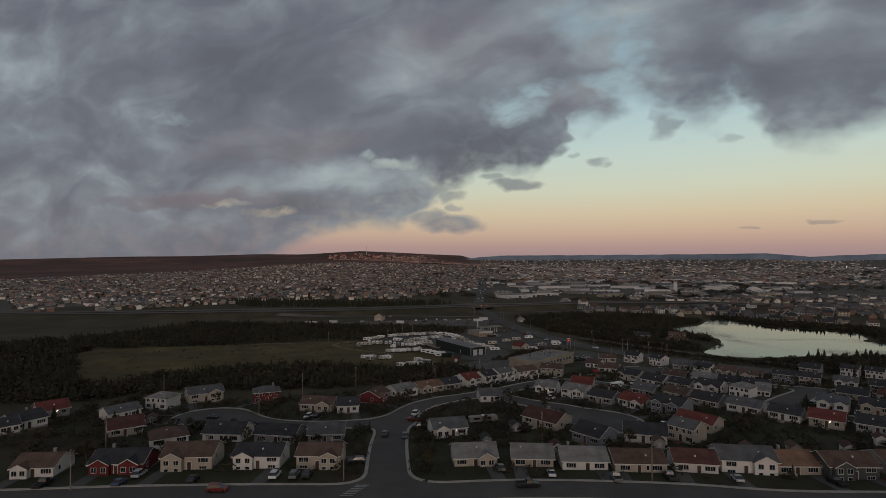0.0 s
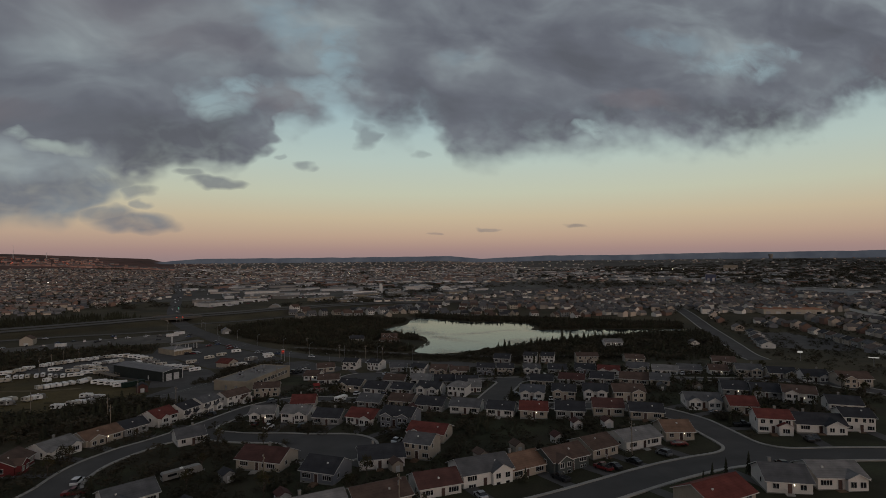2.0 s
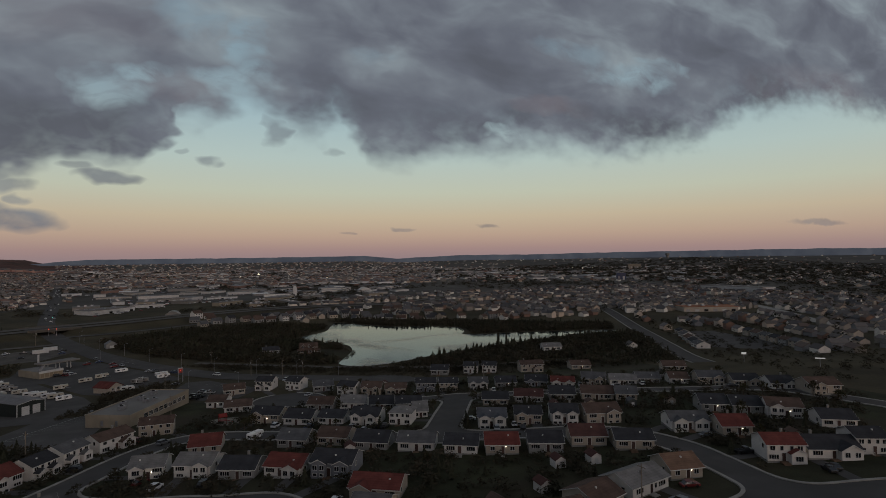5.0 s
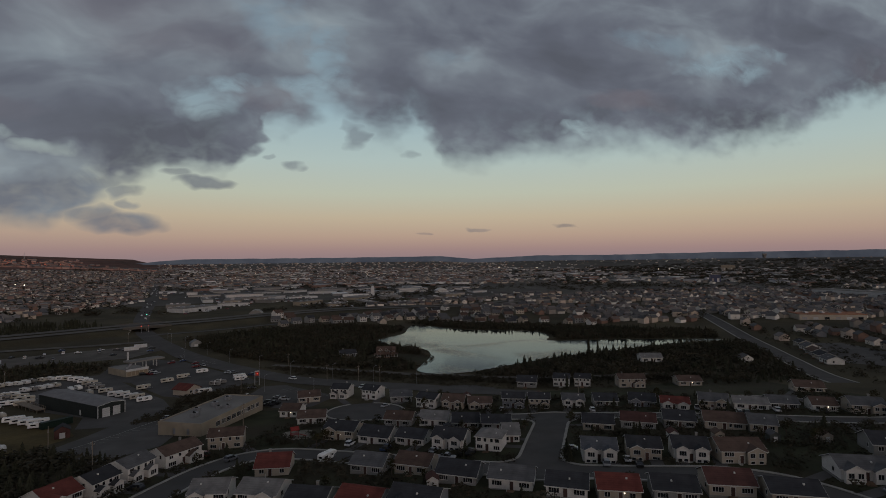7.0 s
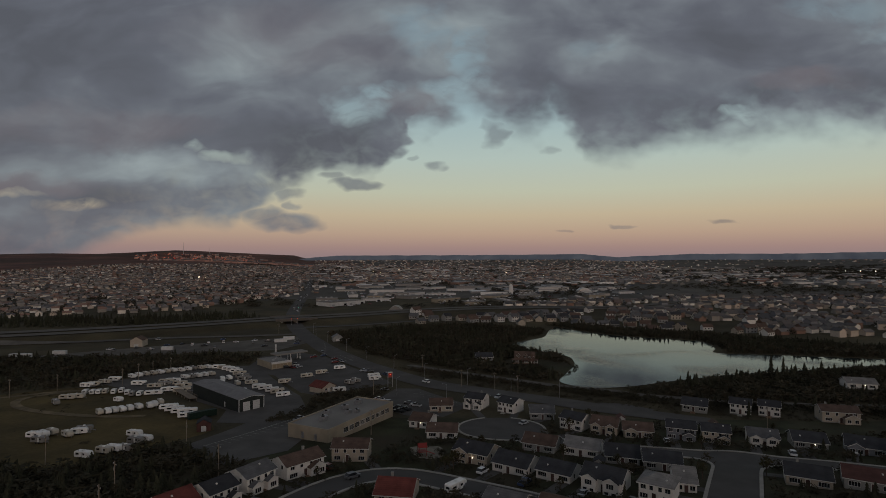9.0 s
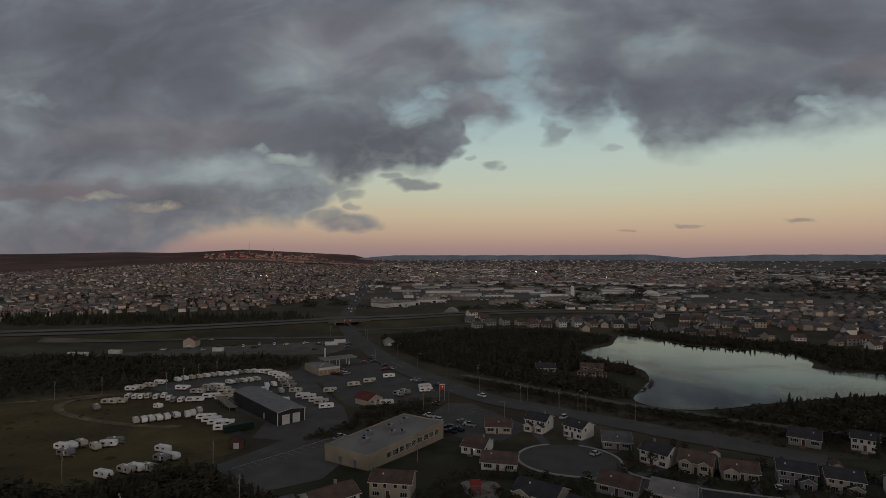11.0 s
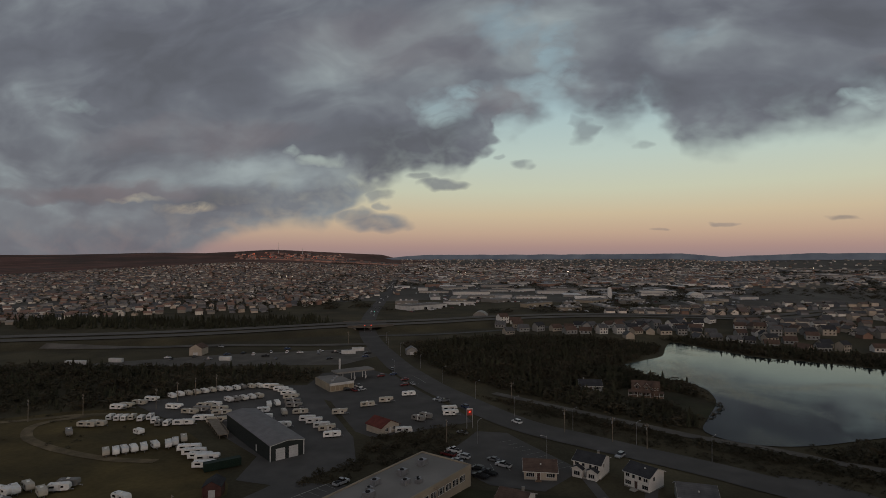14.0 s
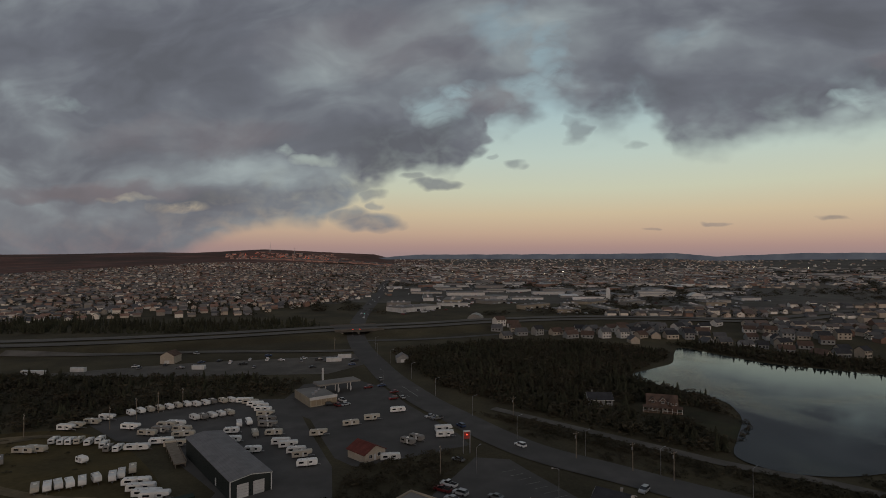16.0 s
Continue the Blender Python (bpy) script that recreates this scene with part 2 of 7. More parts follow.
def lit(name, colour, strength):
    m = bpy.data.materials.new(name)
    m.use_nodes = True
    b = m.node_tree.nodes["Principled BSDF"]
    b.inputs["Base Color"].default_value = (*(c * 0.12 for c in colour), 1)
    b.inputs["Emission Color"].default_value, b.inputs["Emission Strength"].default_value = (*colour, 1), strength
    MATS[name] = m
    return m


def banded(name, colour, rough, pitch, axis=2, per_object=0.0, vary=0.2, depth=0.5):
    """Horizontal courses (clapboard, shingles, ribbed metal): dark seams and a stepped relief."""
    m = surface(name, colour, rough, vary, 0.35, 6.0, 0.0, per_object=per_object)
    nt = m.node_tree
    b = nt.nodes["Principled BSDF"]
    tc, sep = nt.nodes.new("ShaderNodeTexCoord"), nt.nodes.new("ShaderNodeSeparateXYZ")
    nt.links.new(tc.outputs["Object"], sep.inputs[0])
    saw = calc(nt, "FRACT", calc(nt, "DIVIDE", sep.outputs[axis], pitch))
    bn = nt.nodes.new("ShaderNodeBump")
    bn.inputs["Strength"].default_value, bn.inputs["Distance"].default_value = depth, 0.04
    nt.links.new(saw, bn.inputs["Height"]), nt.links.new(bn.outputs[0], b.inputs["Normal"])
    old = b.inputs["Base Color"].links[0].from_socket
    seam = calc(nt, "GREATER_THAN", saw, 0.88)
    nt.links.new(blend(nt, calc(nt, "MULTIPLY", seam, 0.35), old, tuple(c * 0.4 for c in colour)), b.inputs["Base Color"])
    return m


surface("land", (0.078, 0.066, 0.038), 0.95, 0.4, 0.03, 0.9, 0.6, other=(0.055, 0.047, 0.029))
surface("lawn", (0.046, 0.048, 0.025), 0.95, 0.4, 0.08, 2.5, 0.4, other=(0.058, 0.046, 0.03))
surface("meadow", (0.11, 0.082, 0.033), 0.95, 0.4, 0.045, 0.6, 0.5, other=(0.08, 0.064, 0.03))
# red of the last sun on the left hill, put into its colour
surface("sunset_red_hill", (0.15, 0.076, 0.058), 0.95, 0.45, 0.006, 0.05, 0.3, other=(0.07, 0.05, 0.04))
# paler and greyer than the near land: distance haze put into the colour
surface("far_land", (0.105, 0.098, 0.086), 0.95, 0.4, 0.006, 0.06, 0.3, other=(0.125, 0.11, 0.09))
surface("asphalt", (0.086, 0.081, 0.076), 0.95, 0.2, 0.12, 3.0, 0.2, other=(0.07, 0.067, 0.063), spec=0.12)
surface("pale_asphalt", (0.125, 0.115, 0.102), 0.95, 0.2, 0.05, 2.0, 0.2, other=(0.105, 0.097, 0.086), spec=0.12)
surface("old_asphalt", (0.098, 0.092, 0.086), 0.95, 0.25, 0.09, 1.5, 0.2, other=(0.075, 0.072, 0.068), spec=0.12)
surface("gravel", (0.115, 0.105, 0.092), 0.95, 0.3, 0.1, 2.5, 0.4, other=(0.08, 0.074, 0.064))
surface("concrete", (0.3, 0.285, 0.255), 0.9, 0.2, 0.3, 5, 0.2)
surface("paint_line", (0.3, 0.3, 0.27), 0.8, 0.3, 1.0, 6, 0.1)
surface("wood_plank", (0.16, 0.105, 0.07), 0.85, 0.25, 0.6, 7, 0.3, per_object=0.4)
surface("brick_orange", (0.3, 0.14, 0.08), 0.9, 0.25, 0.05, 2, 0.2, other=(0.22, 0.11, 0.07))
surface("foundation", (0.22, 0.215, 0.20), 0.9, 0.2, 0.5, 5, 0.2)
WALLS = {"w": (0.6, 0.58, 0.545), "c": (0.38, 0.335, 0.275), "g": (0.255, 0.255, 0.246), "r": (0.14, 0.03, 0.03), "b": (0.18, 0.19, 0.207), "d": (0.075, 0.085, 0.08)}
ROOFS = {"k": (0.042, 0.043, 0.047), "g": (0.1, 0.1, 0.102), "l": (0.18, 0.174, 0.167), "n": (0.1, 0.068, 0.054), "m": (0.088, 0.044, 0.038), "r": (0.135, 0.042, 0.034), "o": (0.175, 0.108, 0.074), "b": (0.085, 0.09, 0.1)}
for k, c in WALLS.items():
    banded("siding_" + k, c, 0.7, 0.22, 2, 0.16, 0.12)
for k, c in ROOFS.items():
    banded("shingle_" + k, c, 0.9, 0.28, 2, 0.2, 0.3, 0.8)
surface("trim_white", (0.52, 0.51, 0.485), 0.6, 0.1, 0.8, 6, 0.05)
surface("door_dark", (0.065, 0.04, 0.035), 0.5, 0.2, 0.8, 6, 0.05, per_object=0.8)
surface("glass_pane", (0.02, 0.024, 0.028), 0.12, 0.3, 0.4, 3, 0.0, spec=0.8)
lit("lamp_glow", (1.0, 0.85, 0.62), 6.0)
lit("window_glow", (1.0, 0.72, 0.42), 0.22)
lit("red_glow", (1.0, 0.06, 0.03), 2.0)
lit("green_glow", (0.15, 0.9, 0.55), 3.0)


def water_material():
    m = surface("pond_water", (0.018, 0.026, 0.026), 0.16, 0.3, 0.02, 0.6, 0.0, spec=0.2)
    nt = m.node_tree
    b = nt.nodes["Principled BSDF"]
    b.inputs["IOR"].default_value = 1.33
    vec = nt.nodes.new("ShaderNodeTexCoord").outputs["Object"]
    rip = calc(nt, "ADD", grain(nt, vec, 0.9, 3), calc(nt, "MULTIPLY", grain(nt, vec, 0.06, 2), 1.5))
    bn = nt.nodes.new("ShaderNodeBump")
    bn.inputs["Distance"].default_value = 0.07
    nt.links.new(calc(nt, "MULTIPLY_ADD", grain(nt, vec, 0.011, 3, 0.5, 0.8), 7.0, -3.0, clamp=True), bn.inputs["Strength"])
    nt.links.new(rip, bn.inputs["Height"]), nt.links.new(bn.outputs[0], b.inputs["Normal"])
    calm = calc(nt, "MULTIPLY_ADD", calc(nt, "MULTIPLY_ADD", grain(nt, vec, 0.011, 3, 0.5, 0.8), 7.0, -3.2, clamp=True), 0.17, 0.03)
    nt.links.new(calm, b.inputs["Roughness"])


water_material()


GY = [40, 100, 135, 165, 195, 220, 245, 265, 285, 330, 360, 400, 480, 600, 700, 900, 1500, 2800]
GZ = [9.5, 8, 6, 3.6, 2.7, 2.2, 0.6, -0.5, -2, -5, -6.2, -7.4, -7.4, -5.5, -4, -1, 4, 14]
HAZ = [-75, -60, -49, -43, -37, -34, -26.7, -22.8, -14.7, -4, 6, 13.7, 17.2, 24, 33, 39, 55, 75]
HEL = [-0.2, -0.1, 0.25, 0.3, 0.55, 0.42, 0.9, 0.7, 0.35, 0.4, 0.45, 0.52, 0.2, 0.5, 0.5, 0.6, 0.65, 0.5]


def smooth(a, b, v):
    v = min(1.0, max(0.0, (v - a) / (b - a)))
    return v * v * (3 - 2 * v)


HIGHWAY = [(-900, 420), (-600, 492), (-413, 560), (-359, 578), (-301, 601), (-243, 632), (-181, 672), (-103, 712), (-40, 752), (60, 790), (180, 800), (250, 830), (330, 892), (434, 960), (700, 1100)]
MAIN = [(110, 345), (71, 369), (59, 378), (42, 389), (21, 402), (-1, 415), (-17, 430), (-35, 452), (-56, 479), (-81, 518), (-103, 559), (-128, 607), (-152, 665), (-172, 730), (-190, 800), (-221, 943), (-272, 1172), (-350, 1500)]


def off_line(x, y, line):
    """Distance from a place to a bent line."""
    best = 1e9
    for (ax, ay), (bx, by) in zip(line, line[1:]):
        ux, uy = bx - ax, by - ay
        t = min(1.0, max(0.0, ((x - ax) * ux + (y - ay) * uy) / (ux * ux + uy * uy)))
        best = min(best, math.hypot(x - ax - t * ux, y - ay - t * uy))
    return best


def bank(x, y):
    """Height of the highway's earth bank."""
    if not (-950 < x < 760 and 380 < y < 1150):
        return 0.0
    return 3.6 * (1 - smooth(20, 36, off_line(x, y, HIGHWAY))) * smooth(-900, -500, x) * (1 - smooth(120, 300, x))


def ground(x, y):
    """Height of the land: a slope down from the near street to the pond, hills at the rim."""
    z = float(np.interp(y, GY, GZ))
    z += 0.022 * max(-140, min(160, x)) * (1 - smooth(220, 370, y))
    z -= 1.4 * smooth(-60, -100, x) * smooth(300, 360, y) * (1 - smooth(500, 640, y))
    z += 5 * smooth(330, 520, x) * smooth(250, 420, y) * (1 - smooth(560, 800, y))
    lake = smooth(1.25, 1.0, math.hypot((x - 175) / 135, (y - 520) / 160))
    z += (-6.6 - z) * lake
    r, az = math.hypot(x, y - 120), math.degrees(math.atan2(x, y - 120))
    top = 60 + 4400 * math.tan(math.radians(float(np.interp(az, HAZ, HEL))))
    z += (top * (1 if az < -16 else 0.6) - z) * smooth(2900, 4450, r) * smooth(-300, 300, y)
    z += 45 * math.exp(-((az + 30) / 15) ** 2 - ((r - 2600) / 700) ** 2)
    rise = bank(x, y)
    if rise > 0:
        z += rise * (smooth(10, 15, off_line(x, y, MAIN)) if x < -60 else 1.0)
    return z


def deck_level(x, y):
    """The land with the highway carried straight over the main road."""
    return ground(x, y) + bank(x, y) * (1 - smooth(10, 15, off_line(x, y, MAIN)) if x < -60 else 0.0)

# ---- mesh helpers ----
def part(name, bm, material, parent=None, label=""):
    """Links a bmesh as one mesh object under a thing or a part."""
    me = bpy.data.meshes.new(name)
    bm.to_mesh(me), bm.free()
    me.materials.append(MATS[material])
    ob = new(name, me)
    ob.parent = parent
    return tagged(ob, label)


def again(name, me, parent, m):
    """One more object on a mesh that is already made."""
    ob = new(name, me)
    ob.parent, ob.matrix_basis = parent, m
    return ob


def box(bm, x0, x1, y0, y1, z0, z1, top=None):
    """A block; top: how far the upper rim is drawn in."""
    i = top or 0.0
    lo = [bm.verts.new(c) for c in ((x0, y0, z0), (x1, y0, z0), (x1, y1, z0), (x0, y1, z0))]
    hi = [bm.verts.new(c) for c in ((x0 + i, y0 + i, z1), (x1 - i, y0 + i, z1), (x1 - i, y1 - i, z1), (x0 + i, y1 - i, z1))]
    bm.faces.new(lo[::-1]), bm.faces.new(hi)
    for k in range(4):
        bm.faces.new((lo[k], lo[(k + 1) % 4], hi[(k + 1) % 4], hi[k]))
    return bm


def prism(bm, outline, a, b, axis="x"):
    """Sweeps an outline straight along one axis from a to b."""
    put = {"x": lambda s, u, v: (s, u, v), "y": lambda s, u, v: (u, s, v), "z": lambda s, u, v: (u, v, s)}[axis]
    lo, hi = [bm.verts.new(put(a, u, v)) for u, v in outline], [bm.verts.new(put(b, u, v)) for u, v in outline]
    bm.faces.new(lo[::-1]), bm.faces.new(hi)
    n = len(outline)
    for k in range(n):
        bm.faces.new((lo[k], lo[(k + 1) % n], hi[(k + 1) % n], hi[k]))
    return bm


def tube(bm, p, q, r0, r1, n=6):
    """A tapered bar from p to q."""
    p, q = Vector(p), Vector(q)
    turn = (q - p).to_track_quat("Z", "Y").to_matrix()
    rings = [[bm.verts.new(c + turn @ Vector((r * math.cos(2 * math.pi * k / n), r * math.sin(2 * math.pi * k / n), 0))) for k in range(n)] for c, r in ((p, r0), (q, r1))]
    bm.faces.new(rings[0][::-1]), bm.faces.new(rings[1])
    for k in range(n):
        bm.faces.new((rings[0][k], rings[0][(k + 1) % n], rings[1][(k + 1) % n], rings[1][k]))
    return bm


def empty(name, m, label, category, group="", kind=""):
    ob = new(name)
    ob.empty_display_size = 0.5
    ob.matrix_world = m
    return tagged(ob, label, category, group, kind)


def inside(x, y, poly):
    c = False
    for (x0, y0), (x1, y1) in zip(poly, poly[1:] + poly[:1]):
        if (y0 > y) != (y1 > y) and x < (x1 - x0) * (y - y0) / (y1 - y0) + x0:
            c = not c
    return c


def curve_points(pts, step=3.0, closed=False):
    """A smooth line through the given places."""
    n, out = len(pts), []
    for i in range(n if closed else n - 1):
        g = [pts[(i + k) % n] if closed else pts[min(n - 1, max(0, i + k))] for k in (-1, 0, 1, 2)]
        m = max(1, int(math.dist(g[1], g[2]) / step))
        for j in range(m):
            t = j / m
            out.append(tuple(0.5 * (2 * g[1][c] + (g[2][c] - g[0][c]) * t + (2 * g[0][c] - 5 * g[1][c] + 4 * g[2][c] - g[3][c]) * t * t
                                    + (3 * g[1][c] - g[0][c] - 3 * g[2][c] + g[3][c]) * t ** 3) for c in (0, 1)))
    if not closed:
        out.append(tuple(pts[-1]))
    return out


def sheet(name, outline, material, lift, label, category, cell=6.0, level=None):
    """Lays a patch with this outline on the land."""
    bm = bmesh.new()
    bm.faces.new([bm.verts.new((x, y, 0)) for x, y in outline])
    for axis in (0, 1):
        lo, hi = min(p[axis] for p in outline), max(p[axis] for p in outline)
        for k in range(int(lo // cell) + 1, int(hi // cell) + 1):
            co, no = [0, 0, 0], [0, 0, 0]
            co[axis], no[axis] = k * cell, 1
            bmesh.ops.bisect_plane(bm, geom=bm.verts[:] + bm.edges[:] + bm.faces[:], plane_co=co, plane_no=no)
    bmesh.ops.triangulate(bm, faces=bm.faces[:])
    for v in bm.verts:
        v.co.z = level if level is not None else ground(v.co.x, v.co.y) + lift
    bm.normal_update()
    for f in bm.faces:
        if f.normal.z < 0:
            f.normal_flip()
    return tagged(part(name, bm, material, None, label), category=category, kind="structure")


ROADS = []


def ribbon(line, left, right, lift, top=ground):
    """A strip along a line, between two offsets from it, draped on the land."""
    bm, rows = bmesh.new(), []
    for i, (x, y) in enumerate(line):
        a, b = line[max(0, i - 1)], line[min(len(line) - 1, i + 1)]
        l = math.dist(a, b) or 1
        nx, ny = -(b[1] - a[1]) / l, (b[0] - a[0]) / l
        row = []
        for off in (left, right):
            X, Y = x + nx * off, y + ny * off
            row.append(bm.verts.new((X, Y, top(X, Y) + lift)))
        rows.append(row)
    for r, s in zip(rows, rows[1:]):
        bm.faces.new((r[0], r[1], s[1], s[0]))
    bm.normal_update()
    for f in bm.faces:
        if f.normal.z < 0:
            f.normal_flip()
    return bm


def road(name, pts, width, label, material="asphalt", lift=0.1, kerbs=True, top=ground):
    line = curve_points(pts)
    lift += 0.011 * len(ROADS)
    ROADS.append((line, width / 2, name, kerbs))
    return tagged(part(name, ribbon(line, width / 2, -width / 2, lift, top), material, None, label), category="road", kind="structure")


BOUNDS = {}


def on_road(x, y, skip="", margin=0.0):
    for line, w, n, k in ROADS:
        if n == skip:
            continue
        if n not in BOUNDS:
            a = np.array(line)
            BOUNDS[n] = (a, a.min(0), a.max(0))
        a, lo, hi = BOUNDS[n]
        r = w + margin
        if lo[0] - r < x < hi[0] + r and lo[1] - r < y < hi[1] + r and (((a - (x, y)) ** 2).sum(1) < r * r).any():
            return True
    return False


# ---- land ----
def spaced(lo, hi, step, far_lo, far_hi, grow=1.12):
    vals, v, s = [], lo, step
    while v > far_lo:
        s *= grow
        v -= s
        vals.append(max(v, far_lo))
    vals = vals[::-1] + [lo + k * step for k in range(int((hi - lo) / step) + 1)]
    v, s = vals[-1], step
    while v < far_hi:
        s *= grow
        v = min(v + s, far_hi)
        vals.append(v)
    return vals


def build_land():
    xs, ys = spaced(-260, 340, 5, -4700, 4700, 1.09), spaced(60, 640, 5, -900, 4700, 1.07)
    verts = [(x, y, ground(x, y)) for y in ys for x in xs]
    n = len(xs)
    faces = [(j * n + i, j * n + i + 1, (j + 1) * n + i + 1, (j + 1) * n + i) for j in range(len(ys) - 1) for i in range(n - 1)]
    me = bpy.data.meshes.new("ground")
    me.from_pydata(verts, [], faces)
    for k in ("land", "far_land", "sunset_red_hill", "lawn"):
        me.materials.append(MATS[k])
    idx = []
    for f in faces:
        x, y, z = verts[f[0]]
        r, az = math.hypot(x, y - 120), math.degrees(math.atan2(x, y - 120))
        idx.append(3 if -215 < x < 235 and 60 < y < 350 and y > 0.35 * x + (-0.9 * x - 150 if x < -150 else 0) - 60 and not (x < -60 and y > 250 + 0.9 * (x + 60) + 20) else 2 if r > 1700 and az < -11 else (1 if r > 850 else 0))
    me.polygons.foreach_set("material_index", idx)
    me.polygons.foreach_set("use_smooth", [True] * len(faces))
    ground_ob = new("ground", me)
    tagged(ground_ob, "dark grass and scrub land rising to low hills", "ground", kind="structure")


build_land()
POND = curve_points([(52, 547), (70, 572), (86, 592), (97, 630), (109, 658), (125, 634), (150, 600), (180, 585), (208, 566), (205, 535), (196, 512), (240, 503), (285, 492), (330, 480),
                     (326, 466), (290, 470), (250, 462), (215, 452), (170, 440), (130, 424), (97, 409), (76, 408), (65, 420), (72, 440), (82, 463), (86, 480), (85, 500), (68, 522)], 4, True)
sheet("water", POND, "pond_water", 0, "calm pond mirroring the evening sky", "pond", 30, -6.3)

# ---- roads ----
road("front_street", [(-190, 62), (-123, 88), (-82, 103), (-44, 115), (-14, 127), (19, 135), (45, 138), (83, 149), (104, 151.5), (120, 148.5), (140, 142), (175, 125), (230, 98)], 11, "worn grey asphalt street with concrete kerbs")
road("junction_street", [(-42, 112), (-51, 131), (-62, 158), (-69, 181), (-69, 202), (-63, 215), (-53.5, 227), (-42, 246), (-34.5, 260), (-27.5, 271.5), (-19, 279), (-8, 279.5), (9.5, 269), (30, 254.5), (42, 246), (58, 236), (72, 229), (88, 221.5), (105, 214), (115, 204.5), (119.3, 190), (118, 177), (116, 165), (113.5, 152)], 10, "curving residential asphalt street")
road("short_street", [(61.5, 235), (72.5, 254.5), (88, 282), (95, 294)], 11.5, "short asphalt side street")
road("third_street", [(28, 328), (40, 316), (56, 307), (76, 301), (100, 292), (120, 284), (140, 272), (160, 258), (178, 247), (205, 232), (215, 205), (222, 170)], 9, "residential asphalt street below the pond")
road("upper_street", [(205, 235), (210, 265), (190, 297)], 8, "asphalt street between bungalows")
road("long_street", [(262, 312), (280, 342), (321, 407), (372, 500), (421, 592), (470, 690)], 12, "straight asphalt street climbing between houses")
road("far_street", [(516, 408), (588, 506), (649, 614), (765, 790), (888, 1011)], 14, "distant pale concrete road", "concrete", 0.3, False)
road("court_street", [(-43, 230), (-29, 220), (-12, 213), (1, 204)], 9.5, "asphalt cul-de-sac entry")
road("west_court_street", [(-69, 181), (-80, 174), (-93, 168), (-110, 166), (-126, 170), (-136, 170)], 9, "asphalt cul-de-sac entry")
road("main_road", MAIN, 15.5, "four-lane asphalt main road with traffic", "asphalt", 0.12, False)
road("near_carriageway", [(x + 4, y - 9) for x, y in HIGHWAY], 13, "grey asphalt highway carriageway", "pale_asphalt", 0.5, False, deck_level)
road("far_carriageway", [(x - 4, y + 10) for x, y in HIGHWAY], 13, "grey asphalt highway carriageway", "pale_asphalt", 0.5, False, deck_level)
road("slip_road", [(-135, 640), (-90, 655), (-30, 690), (40, 735), (110, 770)], 7, "curving highway slip road", "old_asphalt", 0.3, False)
road("ramp_road", [(-370, 545), (-300, 560), (-230, 580), (-170, 590), (-130, 600)], 8, "gravel service road", "gravel", 0.3, False)
road("ridge_trail", [(-22, 470), (-1, 456), (23, 440), (44, 425), (61, 413), (85, 402), (106, 390), (150, 378), (210, 372)], 5, "pale gravel trail along the pond shore", "gravel", 0.12, False)


def disc_patch(name, cx, cy, r, label):
    pts = [(cx + r * math.cos(2 * math.pi * k / 28), cy + r * math.sin(2 * math.pi * k / 28)) for k in range(28)]
    ROADS.append(([(cx, cy)], r, name, True))
    return sheet(name, pts, "asphalt", 0.14, label, "road")


disc_patch("court_bulb", 1, 198, 13.5, "round asphalt end of a cul-de-sac")
disc_patch("west_court_bulb", -138, 168, 13, "round asphalt end of a cul-de-sac")
disc_patch("third_court_bulb", 24.5, 334, 16.5, "round asphalt end of a cul-de-sac")


# ---- houses ----
SHARED = {}


def window_mesh(w, h):
    """The frame ring with its sill and mullions, and the pane."""
    w, h = round(w, 1), round(h, 1)
    key = ("window", w, h)
    if key not in SHARED:
        fr, pa = bmesh.new(), bmesh.new()
        t = 0.08
        lights = max(1, int(w / 0.6))
        xs, zs = [-w / 2 - t, -w / 2], (-h / 2 - t - 0.03, -h / 2, h / 2, h / 2 + t)
        for k in range(1, lights):
            xs += [-w / 2 + w * k / lights - 0.03, -w / 2 + w * k / lights + 0.03]
        xs += [w / 2, w / 2 + t]
        grid = [[fr.verts.new((x, 0.0, z)) for z in zs] for x in xs]
        faces = [fr.faces.new((grid[i][j], grid[i + 1][j], grid[i + 1][j + 1], grid[i][j + 1])) for i in range(len(xs) - 1) for j in range(3) if not (j == 1 and i % 2)]
        out = bmesh.ops.extrude_face_region(fr, geom=faces)
        bmesh.ops.translate(fr, verts=[g for g in out["geom"] if isinstance(g, bmesh.types.BMVert)], vec=(0, -0.08, 0))
        bmesh.ops.recalc_face_normals(fr, faces=fr.faces[:])
        box(pa, -w / 2, w / 2, -0.03, 0.0, -h / 2, h / 2)
        made = []
        for nm, b, mt in (("window_frame", fr, "trim_white"), ("pane", pa, "glass_pane")):
            me = bpy.data.meshes.new(nm)
            b.to_mesh(me), b.free()
            me.materials.append(MATS[mt])
            made.append(me)
        glow = made[1].copy()
        glow.materials[0] = MATS["window_glow"]
        SHARED[key] = (*made, glow)
    return SHARED[key]


def add_window(parent, x, y, z, w, h, turn=0, glow=False):
    f, p, g = window_mesh(w, h)
    ob = again("window", f, parent, pose(x, y, z, 0, 0, turn))
    again("pane", g if glow else p, ob, Matrix())


def gable_roof(bm, x0, x1, y0, y1, z, rise, over=0.45, thick=0.2, axis="x"):
    """Two pitched slabs over a rectangle; the ridge runs along the axis."""
    u0, u1, s0, s1 = (y0, y1, x0, x1) if axis == "x" else (x0, x1, y0, y1)
    mid, slope = (u0 + u1) / 2, rise / ((u1 - u0) / 2)
    e = z - over * slope
    prism(bm, [(u0 - over, e), (mid, z + rise), (u1 + over, e), (u1 + over, e + thick), (mid, z + rise + thick), (u0 - over, e + thick)], s0 - over, s1 + over, axis)


